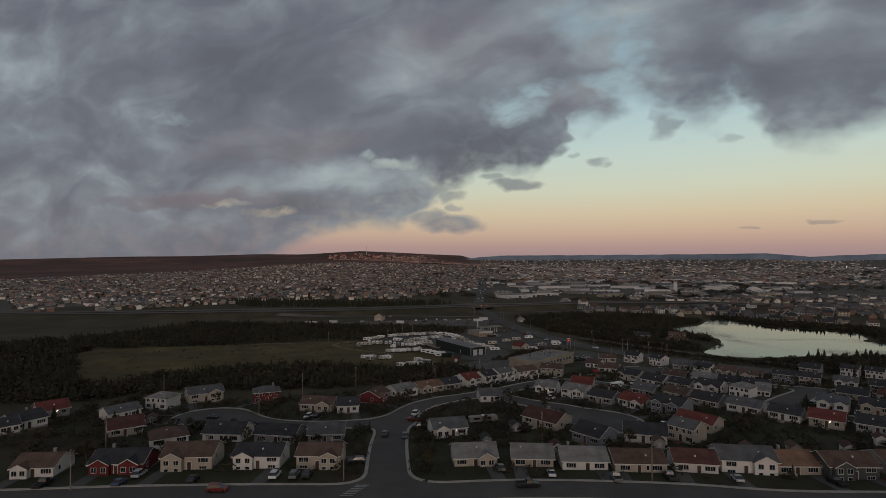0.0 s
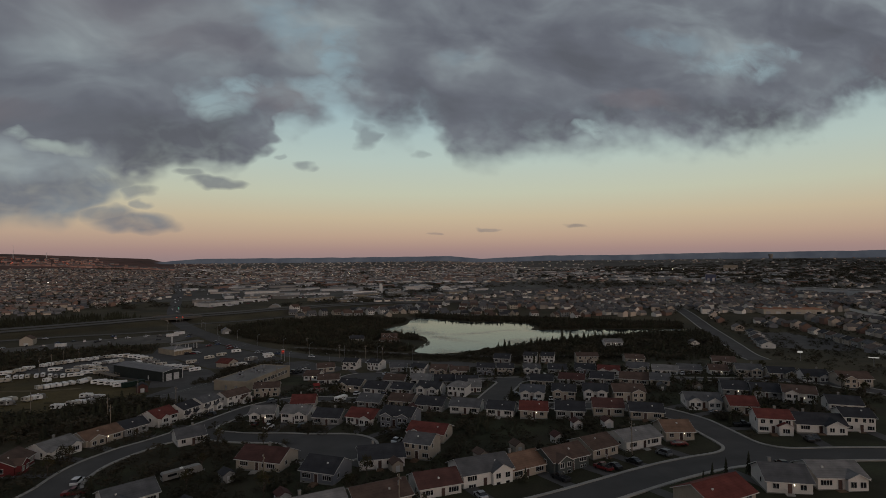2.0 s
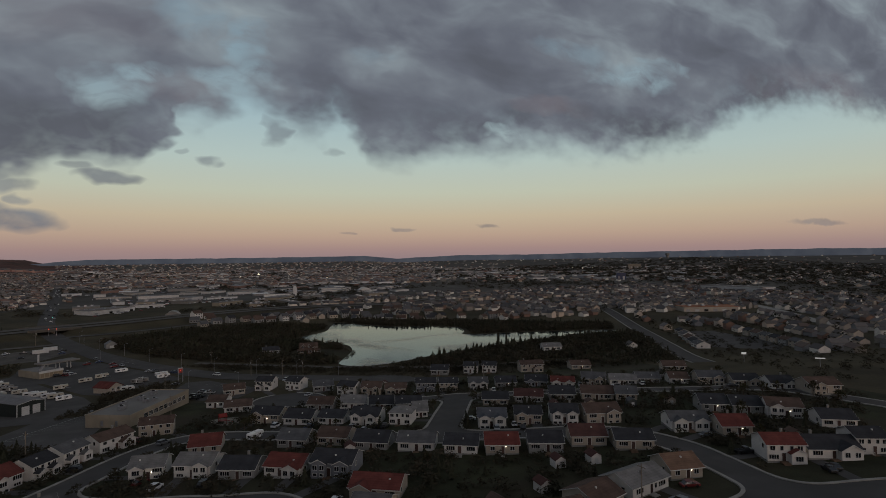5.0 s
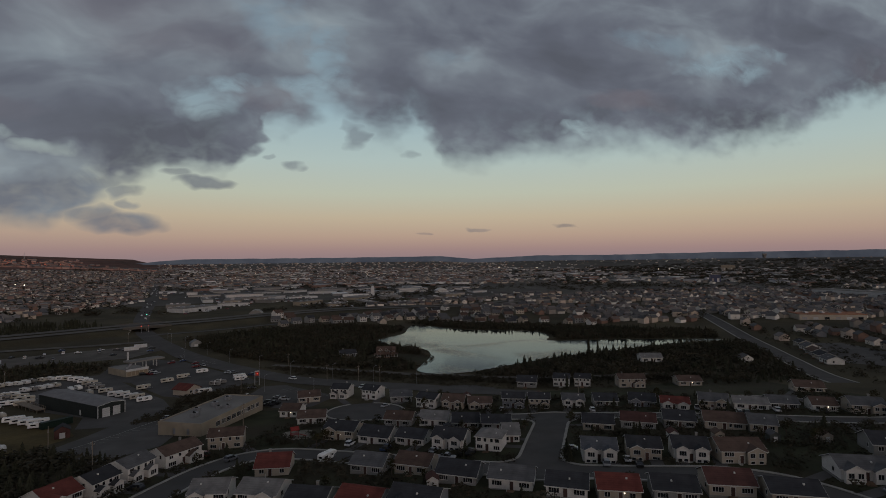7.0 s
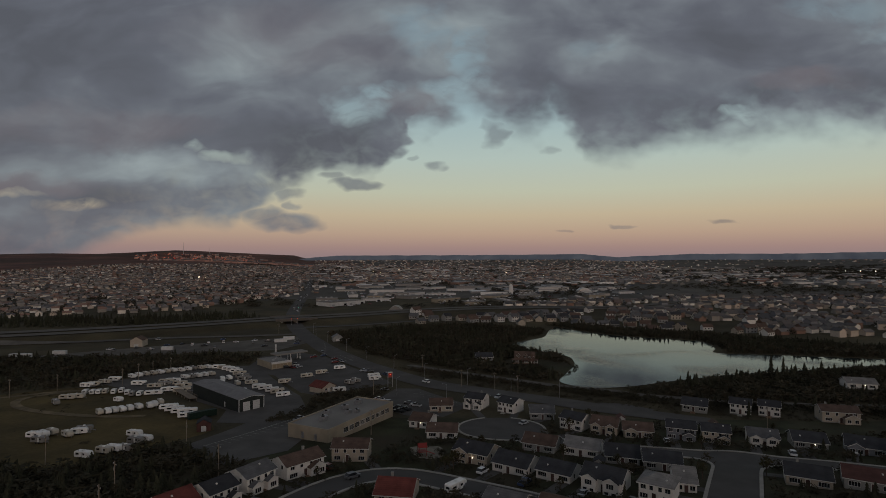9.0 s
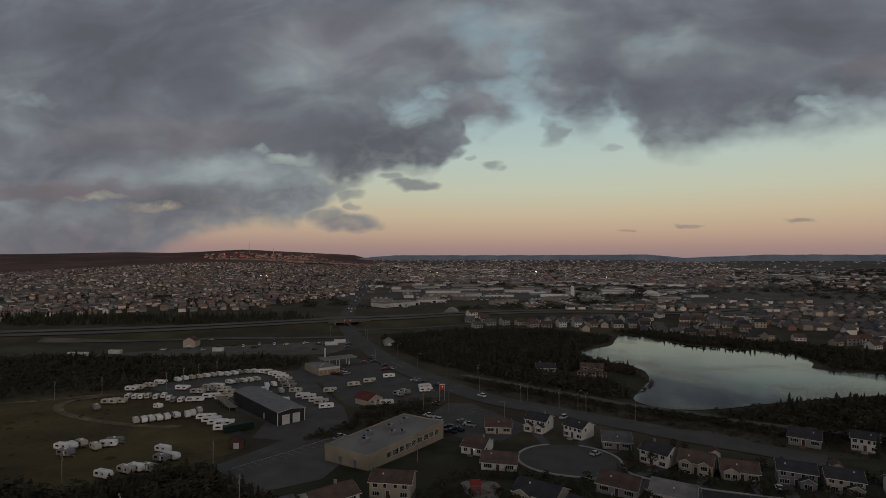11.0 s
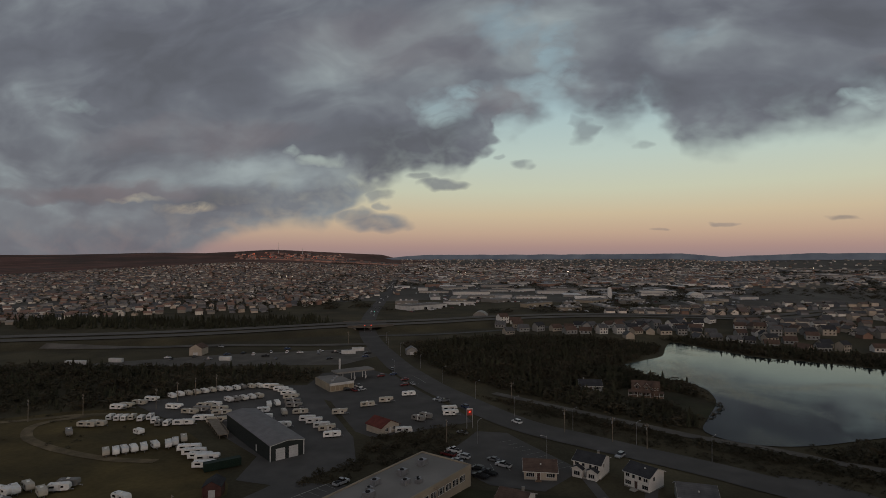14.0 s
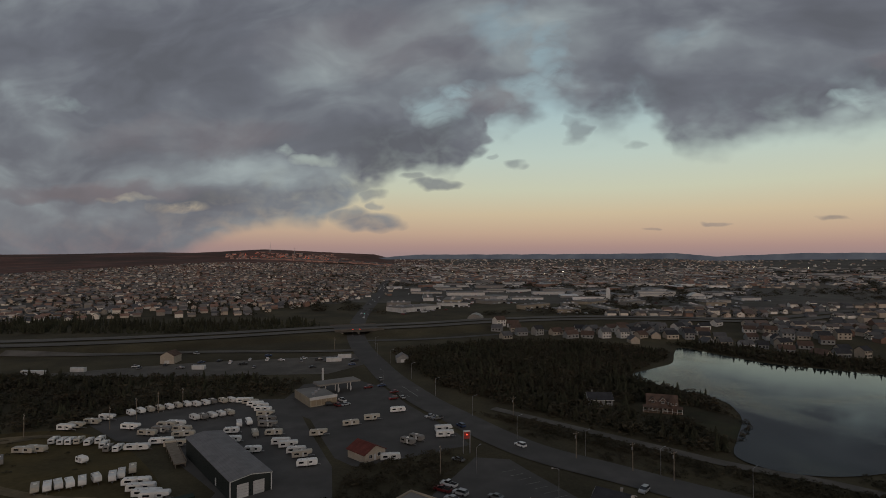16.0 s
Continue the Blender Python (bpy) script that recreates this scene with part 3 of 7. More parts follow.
def hip_roof(bm, x0, x1, y0, y1, z, rise, over=0.45):
    x0, x1, y0, y1 = x0 - over, x1 + over, y0 - over, y1 + over
    h = min(x1 - x0, y1 - y0) / 2 * 0.9
    lo = [bm.verts.new((a, b, z - 0.15)) for a, b in ((x0, y0), (x1, y0), (x1, y1), (x0, y1))]
    md = [bm.verts.new((a, b, z + 0.05)) for a, b in ((x0, y0), (x1, y0), (x1, y1), (x0, y1))]
    ym = (y0 + y1) / 2
    r0, r1 = bm.verts.new((x0 + h, ym, z + rise)), bm.verts.new((max(x1 - h, x0 + h + 0.2), ym, z + rise))
    bm.faces.new(lo[::-1])
    for k in range(4):
        bm.faces.new((lo[k], lo[(k + 1) % 4], md[(k + 1) % 4], md[k]))
    bm.faces.new((md[0], md[1], r1, r0)), bm.faces.new((md[2], md[3], r0, r1))
    bm.faces.new((md[1], md[2], r1)), bm.faces.new((md[3], md[0], r0))


WALL_WORDS = {"w": "white", "c": "cream", "g": "grey", "r": "red", "b": "blue-grey", "d": "dark green"}
ROOF_WORDS = {"k": "black", "g": "grey", "l": "pale grey", "n": "brown", "m": "maroon", "r": "red", "o": "tan", "b": "slate blue"}
HOUSES = []


def house(x, y, yaw, w, storeys, wall, roof, style):
    """A timber house; its front runs through (x, y), the body lies behind it."""
    rnd = random.Random(int(x * 131 + y * 17))
    d = rnd.uniform(8.8, 10.0) if storeys == 1 else 8.4
    split = storeys == 1 and style != "p" and rnd.random() < 0.5
    hw = (3.8 if split else 3.0 if storeys == 1 else 4.6) + rnd.uniform(-0.15, 0.15)
    a = radians(yaw)
    z = min(ground(x, y), ground(x - math.sin(a) * d, y + math.cos(a) * d)) + 0.1
    HOUSES.append((x - math.sin(a) * d / 2, y + math.cos(a) * d / 2, w, d, yaw))
    kind = "two-storey house" if storeys == 2 else "bungalow"
    ob = empty("house", pose(x, y, z, 0, 0, yaw), f"{WALL_WORDS[wall]} clapboard {kind} with a {ROOF_WORDS[roof]} shingle roof", "house", "suburban houses")
    pitch = rnd.uniform(0.4, 0.5) if storeys == 1 else 0.43
    h0, rise, x0, x1 = 0.45, d / 2 * pitch, -w / 2, w / 2
    bm = bmesh.new()
    box(bm, x0 - 0.03, x1 + 0.03, -0.03, d + 0.03, -1.6, h0)
    part("foundation", bm, "foundation", ob)
    bm = bmesh.new()
    if style == "h":
        box(bm, x0, x1, 0, d, h0, hw)
    else:
        prism(bm, [(0, h0), (d, h0), (d, hw), (d / 2, hw + rise - 0.02), (0, hw)], x0, x1, "x")
    # front gables: full height on bungalows, one storey on the taller houses
    side = rnd.choice((-1, 1))
    bays = {"g": [side * w * 0.25], "G": [-w * 0.27, w * 0.27]}.get(style, [])
    bw = w * (0.4 if style == "g" else 0.36)
    bd, bh = (rnd.uniform(0.9, 1.6), hw) if storeys == 1 else (rnd.uniform(1.4, 2.2), 2.8)
    br = bw / 2 * (pitch + 0.08)
    for bx in bays:
        prism(bm, [(bx - bw / 2, -0.6), (bx + bw / 2, -0.6), (bx + bw / 2, bh), (bx, bh + br), (bx - bw / 2, bh)], -bd, 0.4, "y")
    part("wall", bm, "siding_" + wall, ob)
    bm = bmesh.new()
    if style == "h":
        hip_roof(bm, x0, x1, 0, d, hw, rise)
    else:
        gable_roof(bm, x0, x1, 0, d, hw, rise)
    part("roof", bm, "shingle_" + roof, ob, f"{ROOF_WORDS[roof]} shingle roof")
    for bx in bays:
        bm = bmesh.new()
        gable_roof(bm, bx - bw / 2, bx + bw / 2, -bd, d * 0.45 if storeys == 1 else 0.2, bh, br, 0.3, 0.16, "y")
        part("gable_roof", bm, "shingle_" + roof, ob)
        bm = bmesh.new()
        o, k = bw / 2 + 0.3, 0.3 * (pitch + 0.08)
        prism(bm, [(bx - o, bh - k), (bx, bh + br), (bx + o, bh - k), (bx + o, bh - k + 0.2), (bx, bh + br + 0.2), (bx - o, bh - k + 0.2)], -bd - 0.36, -bd - 0.31, "y")
        part("gable_trim", bm, "trim_white", ob)
    e = hw - 0.2 if style == "h" else hw - 0.45 * rise / (d / 2)
    bm = bmesh.new()
    box(bm, x0 - 0.47, x1 + 0.47, -0.5, -0.44, e - 0.02, e + 0.17)
    part("eaves_trim", bm, "trim_white", ob)
    if style != "h":
        for sx in (x0 - 0.49, x1 + 0.44):
            bm = bmesh.new()
            prism(bm, [(-0.47, e), (d / 2, hw + rise), (d + 0.47, e), (d + 0.47, e + 0.17), (d / 2, hw + rise + 0.17), (-0.47, e + 0.17)], sx, sx + 0.05, "x")
            part("gable_trim", bm, "trim_white", ob)
    if rnd.random() < 0.3:
        bm = bmesh.new()
        cx = rnd.uniform(-w * 0.3, w * 0.3)
        box(bm, cx - 0.3, cx + 0.3, d * 0.6, d * 0.6 + 0.6, hw + rise * 0.5, hw + rise + 0.7)
        box(bm, cx - 0.36, cx + 0.36, d * 0.6 - 0.06, d * 0.6 + 0.66, hw + rise + 0.7, hw + rise + 0.82)
        part("chimney", bm, "foundation", ob)
    else:
        bm = bmesh.new()
        vx, vy = rnd.uniform(-0.3, 0.3) * w, d * rnd.uniform(0.2, 0.36)
        vz = hw + rise * vy / (d / 2) * (0.8 if style == "h" else 1.0)
        box(bm, vx - 0.22, vx + 0.22, vy - 0.2, vy + 0.2, vz - 0.2, vz + 0.48, 0.03)
        part("roof_vent", bm, "trim_white", ob)
    # front door with steps, rail and a porch lamp
    dx = rnd.uniform(-0.06, 0.06) * w if len(bays) != 1 else -side * w * rnd.uniform(0.0, 0.08)
    bm = bmesh.new()
    box(bm, dx - 0.46, dx + 0.46, -0.05, 0.02, h0, h0 + 2.05)
    dr = part("door", bm, "door_dark", ob)
    bm = bmesh.new()
    for x0d, x1d, z0d, z1d in ((dx - 0.6, dx - 0.46, h0, h0 + 2.05), (dx + 0.46, dx + 0.6, h0, h0 + 2.05), (dx - 0.6, dx + 0.6, h0 + 2.05, h0 + 2.2)):
        box(bm, x0d, x1d, -0.08, 0.01, z0d, z1d)
    part("door_frame", bm, "trim_white", dr)
    bm = bmesh.new()
    for k in range(4):
        box(bm, dx - 1.1, dx + 0.8, -1.3 - 0.28 * (3 - k) - 0.28, -0.06 if k == 3 else -1.3, -0.5, h0 * (k + 1) / 4 - 0.02)
    part("steps", bm, ("concrete", "wood_plank", "wood_plank")[rnd.randrange(3)], ob)
    if rnd.random() < 0.4:
        bm = bmesh.new()
        for sx in (dx - 1.05,):
            box(bm, sx - 0.04, sx + 0.04, -1.5, -0.1, h0 + 0.85, h0 + 0.95)
            for k in range(5):
                box(bm, sx - 0.03, sx + 0.03, -1.48 + k * 0.33, -1.42 + k * 0.33, h0 - 0.05, h0 + 0.86)
        part("porch_rail", bm, "trim_white", ob)
    if rnd.random() < 0.1:
        bm = bmesh.new()
        bmesh.ops.create_icosphere(bm, subdivisions=1, radius=0.13, matrix=Matrix.Translation((dx + 0.9, -0.14, h0 + 1.9)))
        part("porch_lamp", bm, "lamp_glow", ob, "lit porch lamp")
    # windows: front, back and gable ends
    rows = [2.85] if split else [1.85] if storeys == 1 else [1.55, 3.75]
    for zz in rows:
        low = zz < bh
        if bays and low:
            for bx in bays:
                if bw > 3.9:
                    for s in (-0.24, 0.24):
                        add_window(ob, bx + s * bw, -bd, zz, 1.2, 1.2, 0, rnd.random() < 0.004)
                else:
                    add_window(ob, bx, -bd, zz, 1.8, 1.2, 0, rnd.random() < 0.004)
            spots = [(-side * 0.33, 2.4)] if len(bays) == 1 else []
        elif storeys == 2:
            spots = [(-0.36, 1.2), (-0.12, 0.8), (0.14, 0.8), (0.36, 1.2)] if zz > 3 else [(-0.34, 1.8), (0.34, 1.8)]
        else:
            spots = [(-0.31, 2.4), (0.31, 2.4)] if w > 9.5 else [(-0.3, 1.2), (0.3, 1.2)]
            if w > 11.5:
                spots.append((0.13, 0.7))
        for s, ww in spots:
            if low and abs(s * w - dx) < 0.62 + ww / 2:
                continue
            add_window(ob, s * w, 0, zz, ww, 1.15, 0, rnd.random() < 0.002)
        for s, ww in ((-0.28, 1.2), (0.25, 1.8)):
            add_window(ob, s * w, d, zz, ww, 1.15, 180)
        if split:
            for bx in bays:
                for s in (-0.24, 0.24):
                    add_window(ob, bx + s * bw, -bd, 1.0, 1.0, 0.7)
            if len(bays) == 1:
                add_window(ob, -side * w * 0.33, 0, 1.0, 1.8, 0.7)
    if style != "h":
        for sgn, tn in ((-1, -90), (1, 90)):
            add_window(ob, sgn * w / 2, d * rnd.uniform(0.25, 0.4), rows[-1], 0.9, 1.1, tn)
    return ob
house(-133.0, 99.4, 22, 9.9, 1, 'w', 'n', 'g')
house(-115.3, 107.5, 21, 13.2, 1, 'r', 'k', 'G')
house(-100.5, 115.2, 22, 12.8, 1, 'c', 'n', 'g')
house(-83.8, 121.3, 17, 12.2, 1, 'w', 'k', 'g')
house(-68.3, 125.8, 18, 11.2, 1, 'c', 'n', 'g')
house(-29.8, 140.1, 23, 11.3, 1, 'c', 'l', 'g')
house(-15.5, 144.3, 14, 10.6, 1, 'c', 'l', 'p')
house(-2.3, 145.6, 15, 11.6, 1, 'w', 'l', 'p')
house(11.3, 148.1, 15, 12.9, 1, 'c', 'n', 'p')
house(24.7, 152.0, 8, 10.3, 1, 'w', 'm', 'p')
house(37.5, 155.8, 10, 13.5, 1, 'w', 'g', 'g')
house(49.0, 158.1, 16, 10.7, 1, 'c', 'o', 'p')
house(60.8, 158.4, 16, 11.9, 1, 'd', 'n', 'g')
house(74.5, 165.4, 16, 9.4, 1, 'c', 'n', 'p')
house(88.4, 168.4, 11, 13.1, 1, 'w', 'l', 'p')
house(102.2, 171.1, -11, 8.6, 1, 'c', 'o', 'p')
house(-166.4, 170.1, 5, 9.2, 2, 'w', 'l', 'h')
house(-156.9, 187.1, 53, 13.5, 1, 'c', 'g', 'g')
house(-132.2, 193.5, 38, 10.4, 2, 'r', 'g', 'h')
house(-104.8, 185.7, 9, 12.7, 1, 'c', 'n', 'g')
house(-91.4, 186.6, 25, 8.0, 1, 'w', 'k', 'p')
house(-85.7, 208.1, 89, 10.7, 1, 'r', 'n', 'g')
house(-80.1, 219.2, 58, 10.3, 1, 'w', 'l', 'G')
house(-72.6, 230.4, 51, 12.3, 1, 'c', 'o', 'g')
house(-65.7, 239.3, 47, 8.5, 1, 'g', 'k', 'p')
house(-58.4, 250.1, 55, 8.7, 1, 'w', 'r', 'g')
house(-51.7, 257.9, 58, 8.0, 2, 'w', 'k', 'G')
house(-46.3, 269.0, 58, 9.3, 2, 'w', 'g', 'G')
house(-37.3, 280.3, 47, 12.3, 2, 'w', 'n', 'g')
house(-27.1, 293.1, -1, 11.2, 2, 'c', 'n', 'p')
house(-110.5, 140.3, 12, 12.3, 1, 'w', 'k', 'p')
house(-94.5, 144.2, 9, 12.9, 1, 'g', 'k', 'p')
house(-80.1, 150.4, 24, 10.8, 1, 'g', 'g', 'p')
house(-118.8, 128.6, 49, 9.8, 1, 'w', 'n', 'h')
house(-144.0, 136.8, 54, 9.9, 1, 'c', 'm', 'p')
house(-163.3, 153.7, 70, 10.8, 1, 'w', 'g', 'p')
house(-188.9, 146.8, 65, 9.3, 1, 'c', 'r', 'p')
house(-179.0, 131.5, 78, 9.8, 1, 'w', 'k', 'p')
house(-178.3, 124.5, 65, 5.2, 1, 'w', 'k', 'p')
house(-44.9, 167.5, 32, 11.0, 1, 'w', 'g', 'g')
house(-19.5, 185.3, -28, 13.5, 1, 'c', 'm', 'p')
house(-42.9, 217.3, 25, 8.4, 1, 'w', 'g', 'p')
house(-3.6, 170.8, -32, 9.7, 1, 'b', 'k', 'p')
house(13.8, 176.2, 0, 12.2, 1, 'w', 'k', 'p')
house(29.2, 195.1, -32, 12.1, 1, 'c', 'r', 'g')
house(23.9, 180.3, -34, 8.0, 2, 'c', 'g', 'p')
house(-23.9, 239.5, -9, 8.8, 1, 'w', 'l', 'g')
house(-12.0, 234.4, -23, 10.2, 1, 'w', 'l', 'g')
house(-0.8, 226.3, -24, 9.9, 1, 'g', 'k', 'p')
house(10.8, 221.7, -32, 10.6, 1, 'w', 'r', 'g')
house(22.6, 214.7, -32, 11.4, 1, 'b', 'k', 'G')
house(16.1, 248.9, -30, 9.6, 1, 'g', 'g', 'p')
house(28.1, 244.2, -32, 9.9, 1, 'c', 'n', 'p')
house(37.7, 232.3, -32, 10.7, 1, 'g', 'k', 'p')
house(49.5, 223.4, -29, 11.0, 1, 'w', 'g', 'p')
house(60.1, 214.0, -30, 9.6, 1, 'w', 'k', 'p')
house(70.7, 208.1, -23, 9.5, 1, 'c', 'r', 'p')
house(82.4, 203.4, -25, 9.8, 1, 'g', 'k', 'p')
house(96.5, 202.2, -23, 10.3, 1, 'c', 'm', 'p')
house(105.9, 193.4, -26, 10.7, 1, 'c', 'k', 'p')
house(-9.7, 257.5, -8, 9.4, 1, 'c', 'r', 'p')
house(10.6, 290.3, -30, 11.6, 1, 'c', 'k', 'g')
house(21.6, 280.2, -33, 10.9, 1, 'w', 'k', 'p')
house(32.9, 273.4, -33, 9.9, 1, 'w', 'k', 'p')
house(43.6, 264.4, -34, 10.5, 1, 'w', 'k', 'G')
house(54.9, 256.8, -33, 8.0, 2, 'w', 'l', 'h')
house(65.3, 263.5, -15, 5.2, 1, 'w', 'l', 'p')
house(33.6, 302.4, -26, 10.8, 1, 'g', 'n', 'p')
house(46.4, 296.8, -25, 10.8, 1, 'w', 'l', 'p')
house(56.9, 288.4, -16, 9.8, 1, 'g', 'k', 'p')
house(66.5, 281.6, -17, 10.3, 1, 'g', 'k', 'p')
house(81.2, 235.1, -24, 9.5, 1, 'w', 'b', 'G')
house(93.4, 231.7, -26, 9.1, 1, 'c', 'k', 'g')
house(104.1, 225.7, -27, 9.2, 1, 'w', 'k', 'G')
house(115.5, 219.2, -17, 11.8, 1, 'c', 'n', 'g')
house(98.4, 266.0, -27, 10.3, 1, 'c', 'k', 'p')
house(111.7, 262.2, -31, 11.4, 1, 'g', 'm', 'p')
house(124.9, 257.7, -30, 10.2, 1, 'g', 'k', 'p')
house(136.6, 250.0, -32, 12.5, 1, 'c', 'n', 'p')
house(144.6, 242.1, -33, 8.0, 1, 'c', 'g', 'p')
house(28.6, 359.0, -40, 8.0, 2, 'w', 'k', 'p')
house(15.0, 366.5, -26, 8.7, 2, 'w', 'k', 'G')
house(0.8, 360.8, 3, 9.9, 1, 'c', 'n', 'p')
house(1.5, 319.6, -5, 10.9, 1, 'w', 'n', 'p')
house(-7.7, 334.5, -19, 8.0, 1, 'w', 'n', 'p')
house(42.7, 347.6, -6, 9.8, 1, 'g', 'g', 'p')
house(50.7, 331.8, -41, 9.1, 2, 'w', 'k', 'p')
house(61.5, 325.2, -27, 9.7, 1, 'c', 'n', 'G')
house(72.8, 320.5, -15, 10.1, 1, 'c', 'n', 'g')
house(87.0, 317.3, -20, 9.6, 2, 'b', 'k', 'g')
house(96.9, 312.2, -20, 8.8, 2, 'c', 'k', 'g')
house(110.4, 307.3, -22, 9.0, 1, 'w', 'g', 'G')
house(124.3, 304.4, -21, 9.7, 1, 'g', 'k', 'p')
house(136.1, 296.1, -31, 10.3, 1, 'b', 'k', 'g')
house(144.3, 285.7, -31, 10.7, 1, 'w', 'r', 'G')
house(156.5, 278.5, -34, 10.5, 1, 'c', 'g', 'g')
house(168.2, 272.0, -32, 12.0, 1, 'w', 'l', 'p')
house(129.8, 358.5, -30, 8.0, 2, 'w', 'k', 'p')
house(140.5, 355.5, -30, 8.0, 2, 'w', 'k', 'p')
house(164.4, 346.4, -15, 13.5, 2, 'c', 'n', 'g')
house(193.7, 338.9, -18, 11.7, 1, 'c', 'n', 'p')
house(217.0, 404.6, -15, 13.5, 1, 'w', 'l', 'p')
house(111.6, 362.0, -28, 10.0, 1, 'g', 'k', 'p')
house(133.0, 199.2, -23, 12.0, 1, 'w', 'g', 'G')
house(140.7, 188.6, -23, 9.0, 1, 'c', 'r', 'p')
house(132.6, 167.4, -26, 9.6, 2, 'w', 'r', 'g')
house(144.9, 162.9, -25, 13.5, 1, 'w', 'k', 'g')
house(156.2, 160.4, -25, 8.3, 2, 'w', 'k', 'p')
house(179.8, 268.2, -28, 10.4, 1, 'g', 'g', 'p')
house(188.7, 258.5, -29, 8.3, 1, 'w', 'n', 'p')
house(198.3, 249.5, -29, 10.9, 1, 'c', 'g', 'g')
house(206.0, 237.9, -26, 11.2, 1, 'c', 'k', 'g')
house(211.2, 225.1, -24, 9.8, 1, 'w', 'k', 'g')
house(215.9, 210.9, -22, 12.1, 1, 'c', 'n', 'g')
house(156.0, 210.4, -30, 8.8, 1, 'g', 'k', 'p')
house(164.1, 203.8, -31, 9.5, 1, 'g', 'k', 'p')
house(170.3, 194.8, -37, 10.5, 1, 'w', 'n', 'g')
house(173.8, 179.8, -32, 9.9, 1, 'w', 'k', 'p')
house(224.0, 296.6, -30, 11.9, 1, 'c', 'n', 'p')
house(97.2, 127.5, -24, 9.1, 1, 'w', 'g', 'p')
house(109.4, 125.7, -16, 10.5, 1, 'w', 'l', 'g')
house(80.3, 124.2, 14, 13.5, 1, 'c', 'r', 'p')
house(27.5, 481, 5, 11, 1, "g", "k", "p")


HOUSES.append((52, 478, 20, 16, -8))


def lake_house(x, y, yaw):
    """Large shingled house with a porch round it, dormers and a corner turret."""
    ob = empty("house", pose(x, y, ground(x, y), 0, 0, yaw) @ Matrix.Scale(0.9, 4), "brown shingled lakeside house with porch, dormers and turret", "house")
    bm = bmesh.new()
    box(bm, -7, 7, 0, 9, -1, 3.1)
    prism(bm, [(0, 3.1), (9, 3.1), (9, 3.6), (4.5, 7.6), (0, 3.6)], -7, 7, "x")
    part("wall", bm, "shingle_n", ob)
    bm = bmesh.new()
    gable_roof(bm, -7, 7, 0, 9, 3.65, 4.0, 0.5, 0.2)
    part("roof", bm, "shingle_n", ob, "brown shingle roof")
    for sx in (-4.4, 0.3):
        bm = bmesh.new()
        prism(bm, [(sx - 1.5, 3.0), (sx + 1.5, 3.0), (sx + 1.5, 5.3), (sx, 6.9), (sx - 1.5, 5.3)], 0.2, 4.0, "y")
        part("dormer_wall", bm, "shingle_n", ob)
        bm = bmesh.new()
        gable_roof(bm, sx - 1.5, sx + 1.5, 0.2, 4.2, 5.35, 1.6, 0.3, 0.16, "y")
        part("dormer_roof", bm, "shingle_n", ob)
        bm = bmesh.new()
        prism(bm, [(sx - 1.85, 4.95), (sx, 6.95), (sx + 1.85, 4.95), (sx + 1.85, 5.15), (sx, 7.15), (sx - 1.85, 5.15)], -0.16, -0.1, "y")
        part("gable_trim", bm, "trim_white", ob)
        add_window(ob, sx, 0.2, 4.8, 1.4, 1.1)
    bm = bmesh.new()
    tube(bm, (4.6, 0.2, -1), (4.6, 0.2, 5.6), 2.2, 2.2, 8)
    part("turret", bm, "shingle_n", ob)
    bm = bmesh.new()
    tube(bm, (4.6, 0.2, 5.6), (4.6, 0.2, 8.6), 2.6, 0.05, 8)
    part("turret_roof", bm, "shingle_n", ob)
    for k in range(-2, 3):
        a = radians(k * 45 + 22.5 - 22.5)
        add_window(ob, 4.6 + 2.08 * math.sin(a), 0.2 - 2.08 * math.cos(a), 4.7, 1.0, 1.0, k * 45)
    bm = bmesh.new()
    prism(bm, [(-2.6, 2.55), (0.1, 3.2), (0.1, 3.35), (-2.6, 2.7)], -9.2, 9.2, "x")
    part("porch_roof", bm, "shingle_n", ob)
    bm = bmesh.new()
    box(bm, -9.2, 9.2, -2.7, -0.02, -1, 0.3)
    part("porch_floor", bm, "wood_plank", ob)
    for k in range(9):
        bm = bmesh.new()
        box(bm, -9.05 + k * 2.24, -8.88 + k * 2.24, -2.55, -2.38, 0.3, 2.6)
        part("porch_post", bm, "trim_white", ob)
    bm = bmesh.new()
    box(bm, -9.1, 9.1, -2.52, -2.44, 1.1, 1.22)
    part("porch_rail", bm, "trim_white", ob)
    for wx in (-5.2, -2.6, 1.2):
        add_window(ob, wx, 0, 1.6, 1.3, 1.3)
    bm = bmesh.new()
    box(bm, -0.9, 0.1, -0.05, 0.02, 0.3, 2.35)
    part("door", bm, "door_dark", ob)


lake_house(53, 474, -8)


# ---- kerbs, drives, yards and lots ----
def kerb_runs(line, off, name, r=0.0):
    pts = []
    for i, (x, y) in enumerate(line):
        a, b = line[max(0, i - 1)], line[min(len(line) - 1, i + 1)]
        l = math.dist(a, b) or 1
        pts.append((x - (b[1] - a[1]) / l * off, y + (b[0] - a[0]) / l * off))
    run, runs = [], []
    for p in pts:
        if on_road(p[0], p[1], name, -0.2):
            runs.append(run)
            run = []
        else:
            run.append(p)
    runs.append(run)
    return [q for q in runs if len(q) > 2]


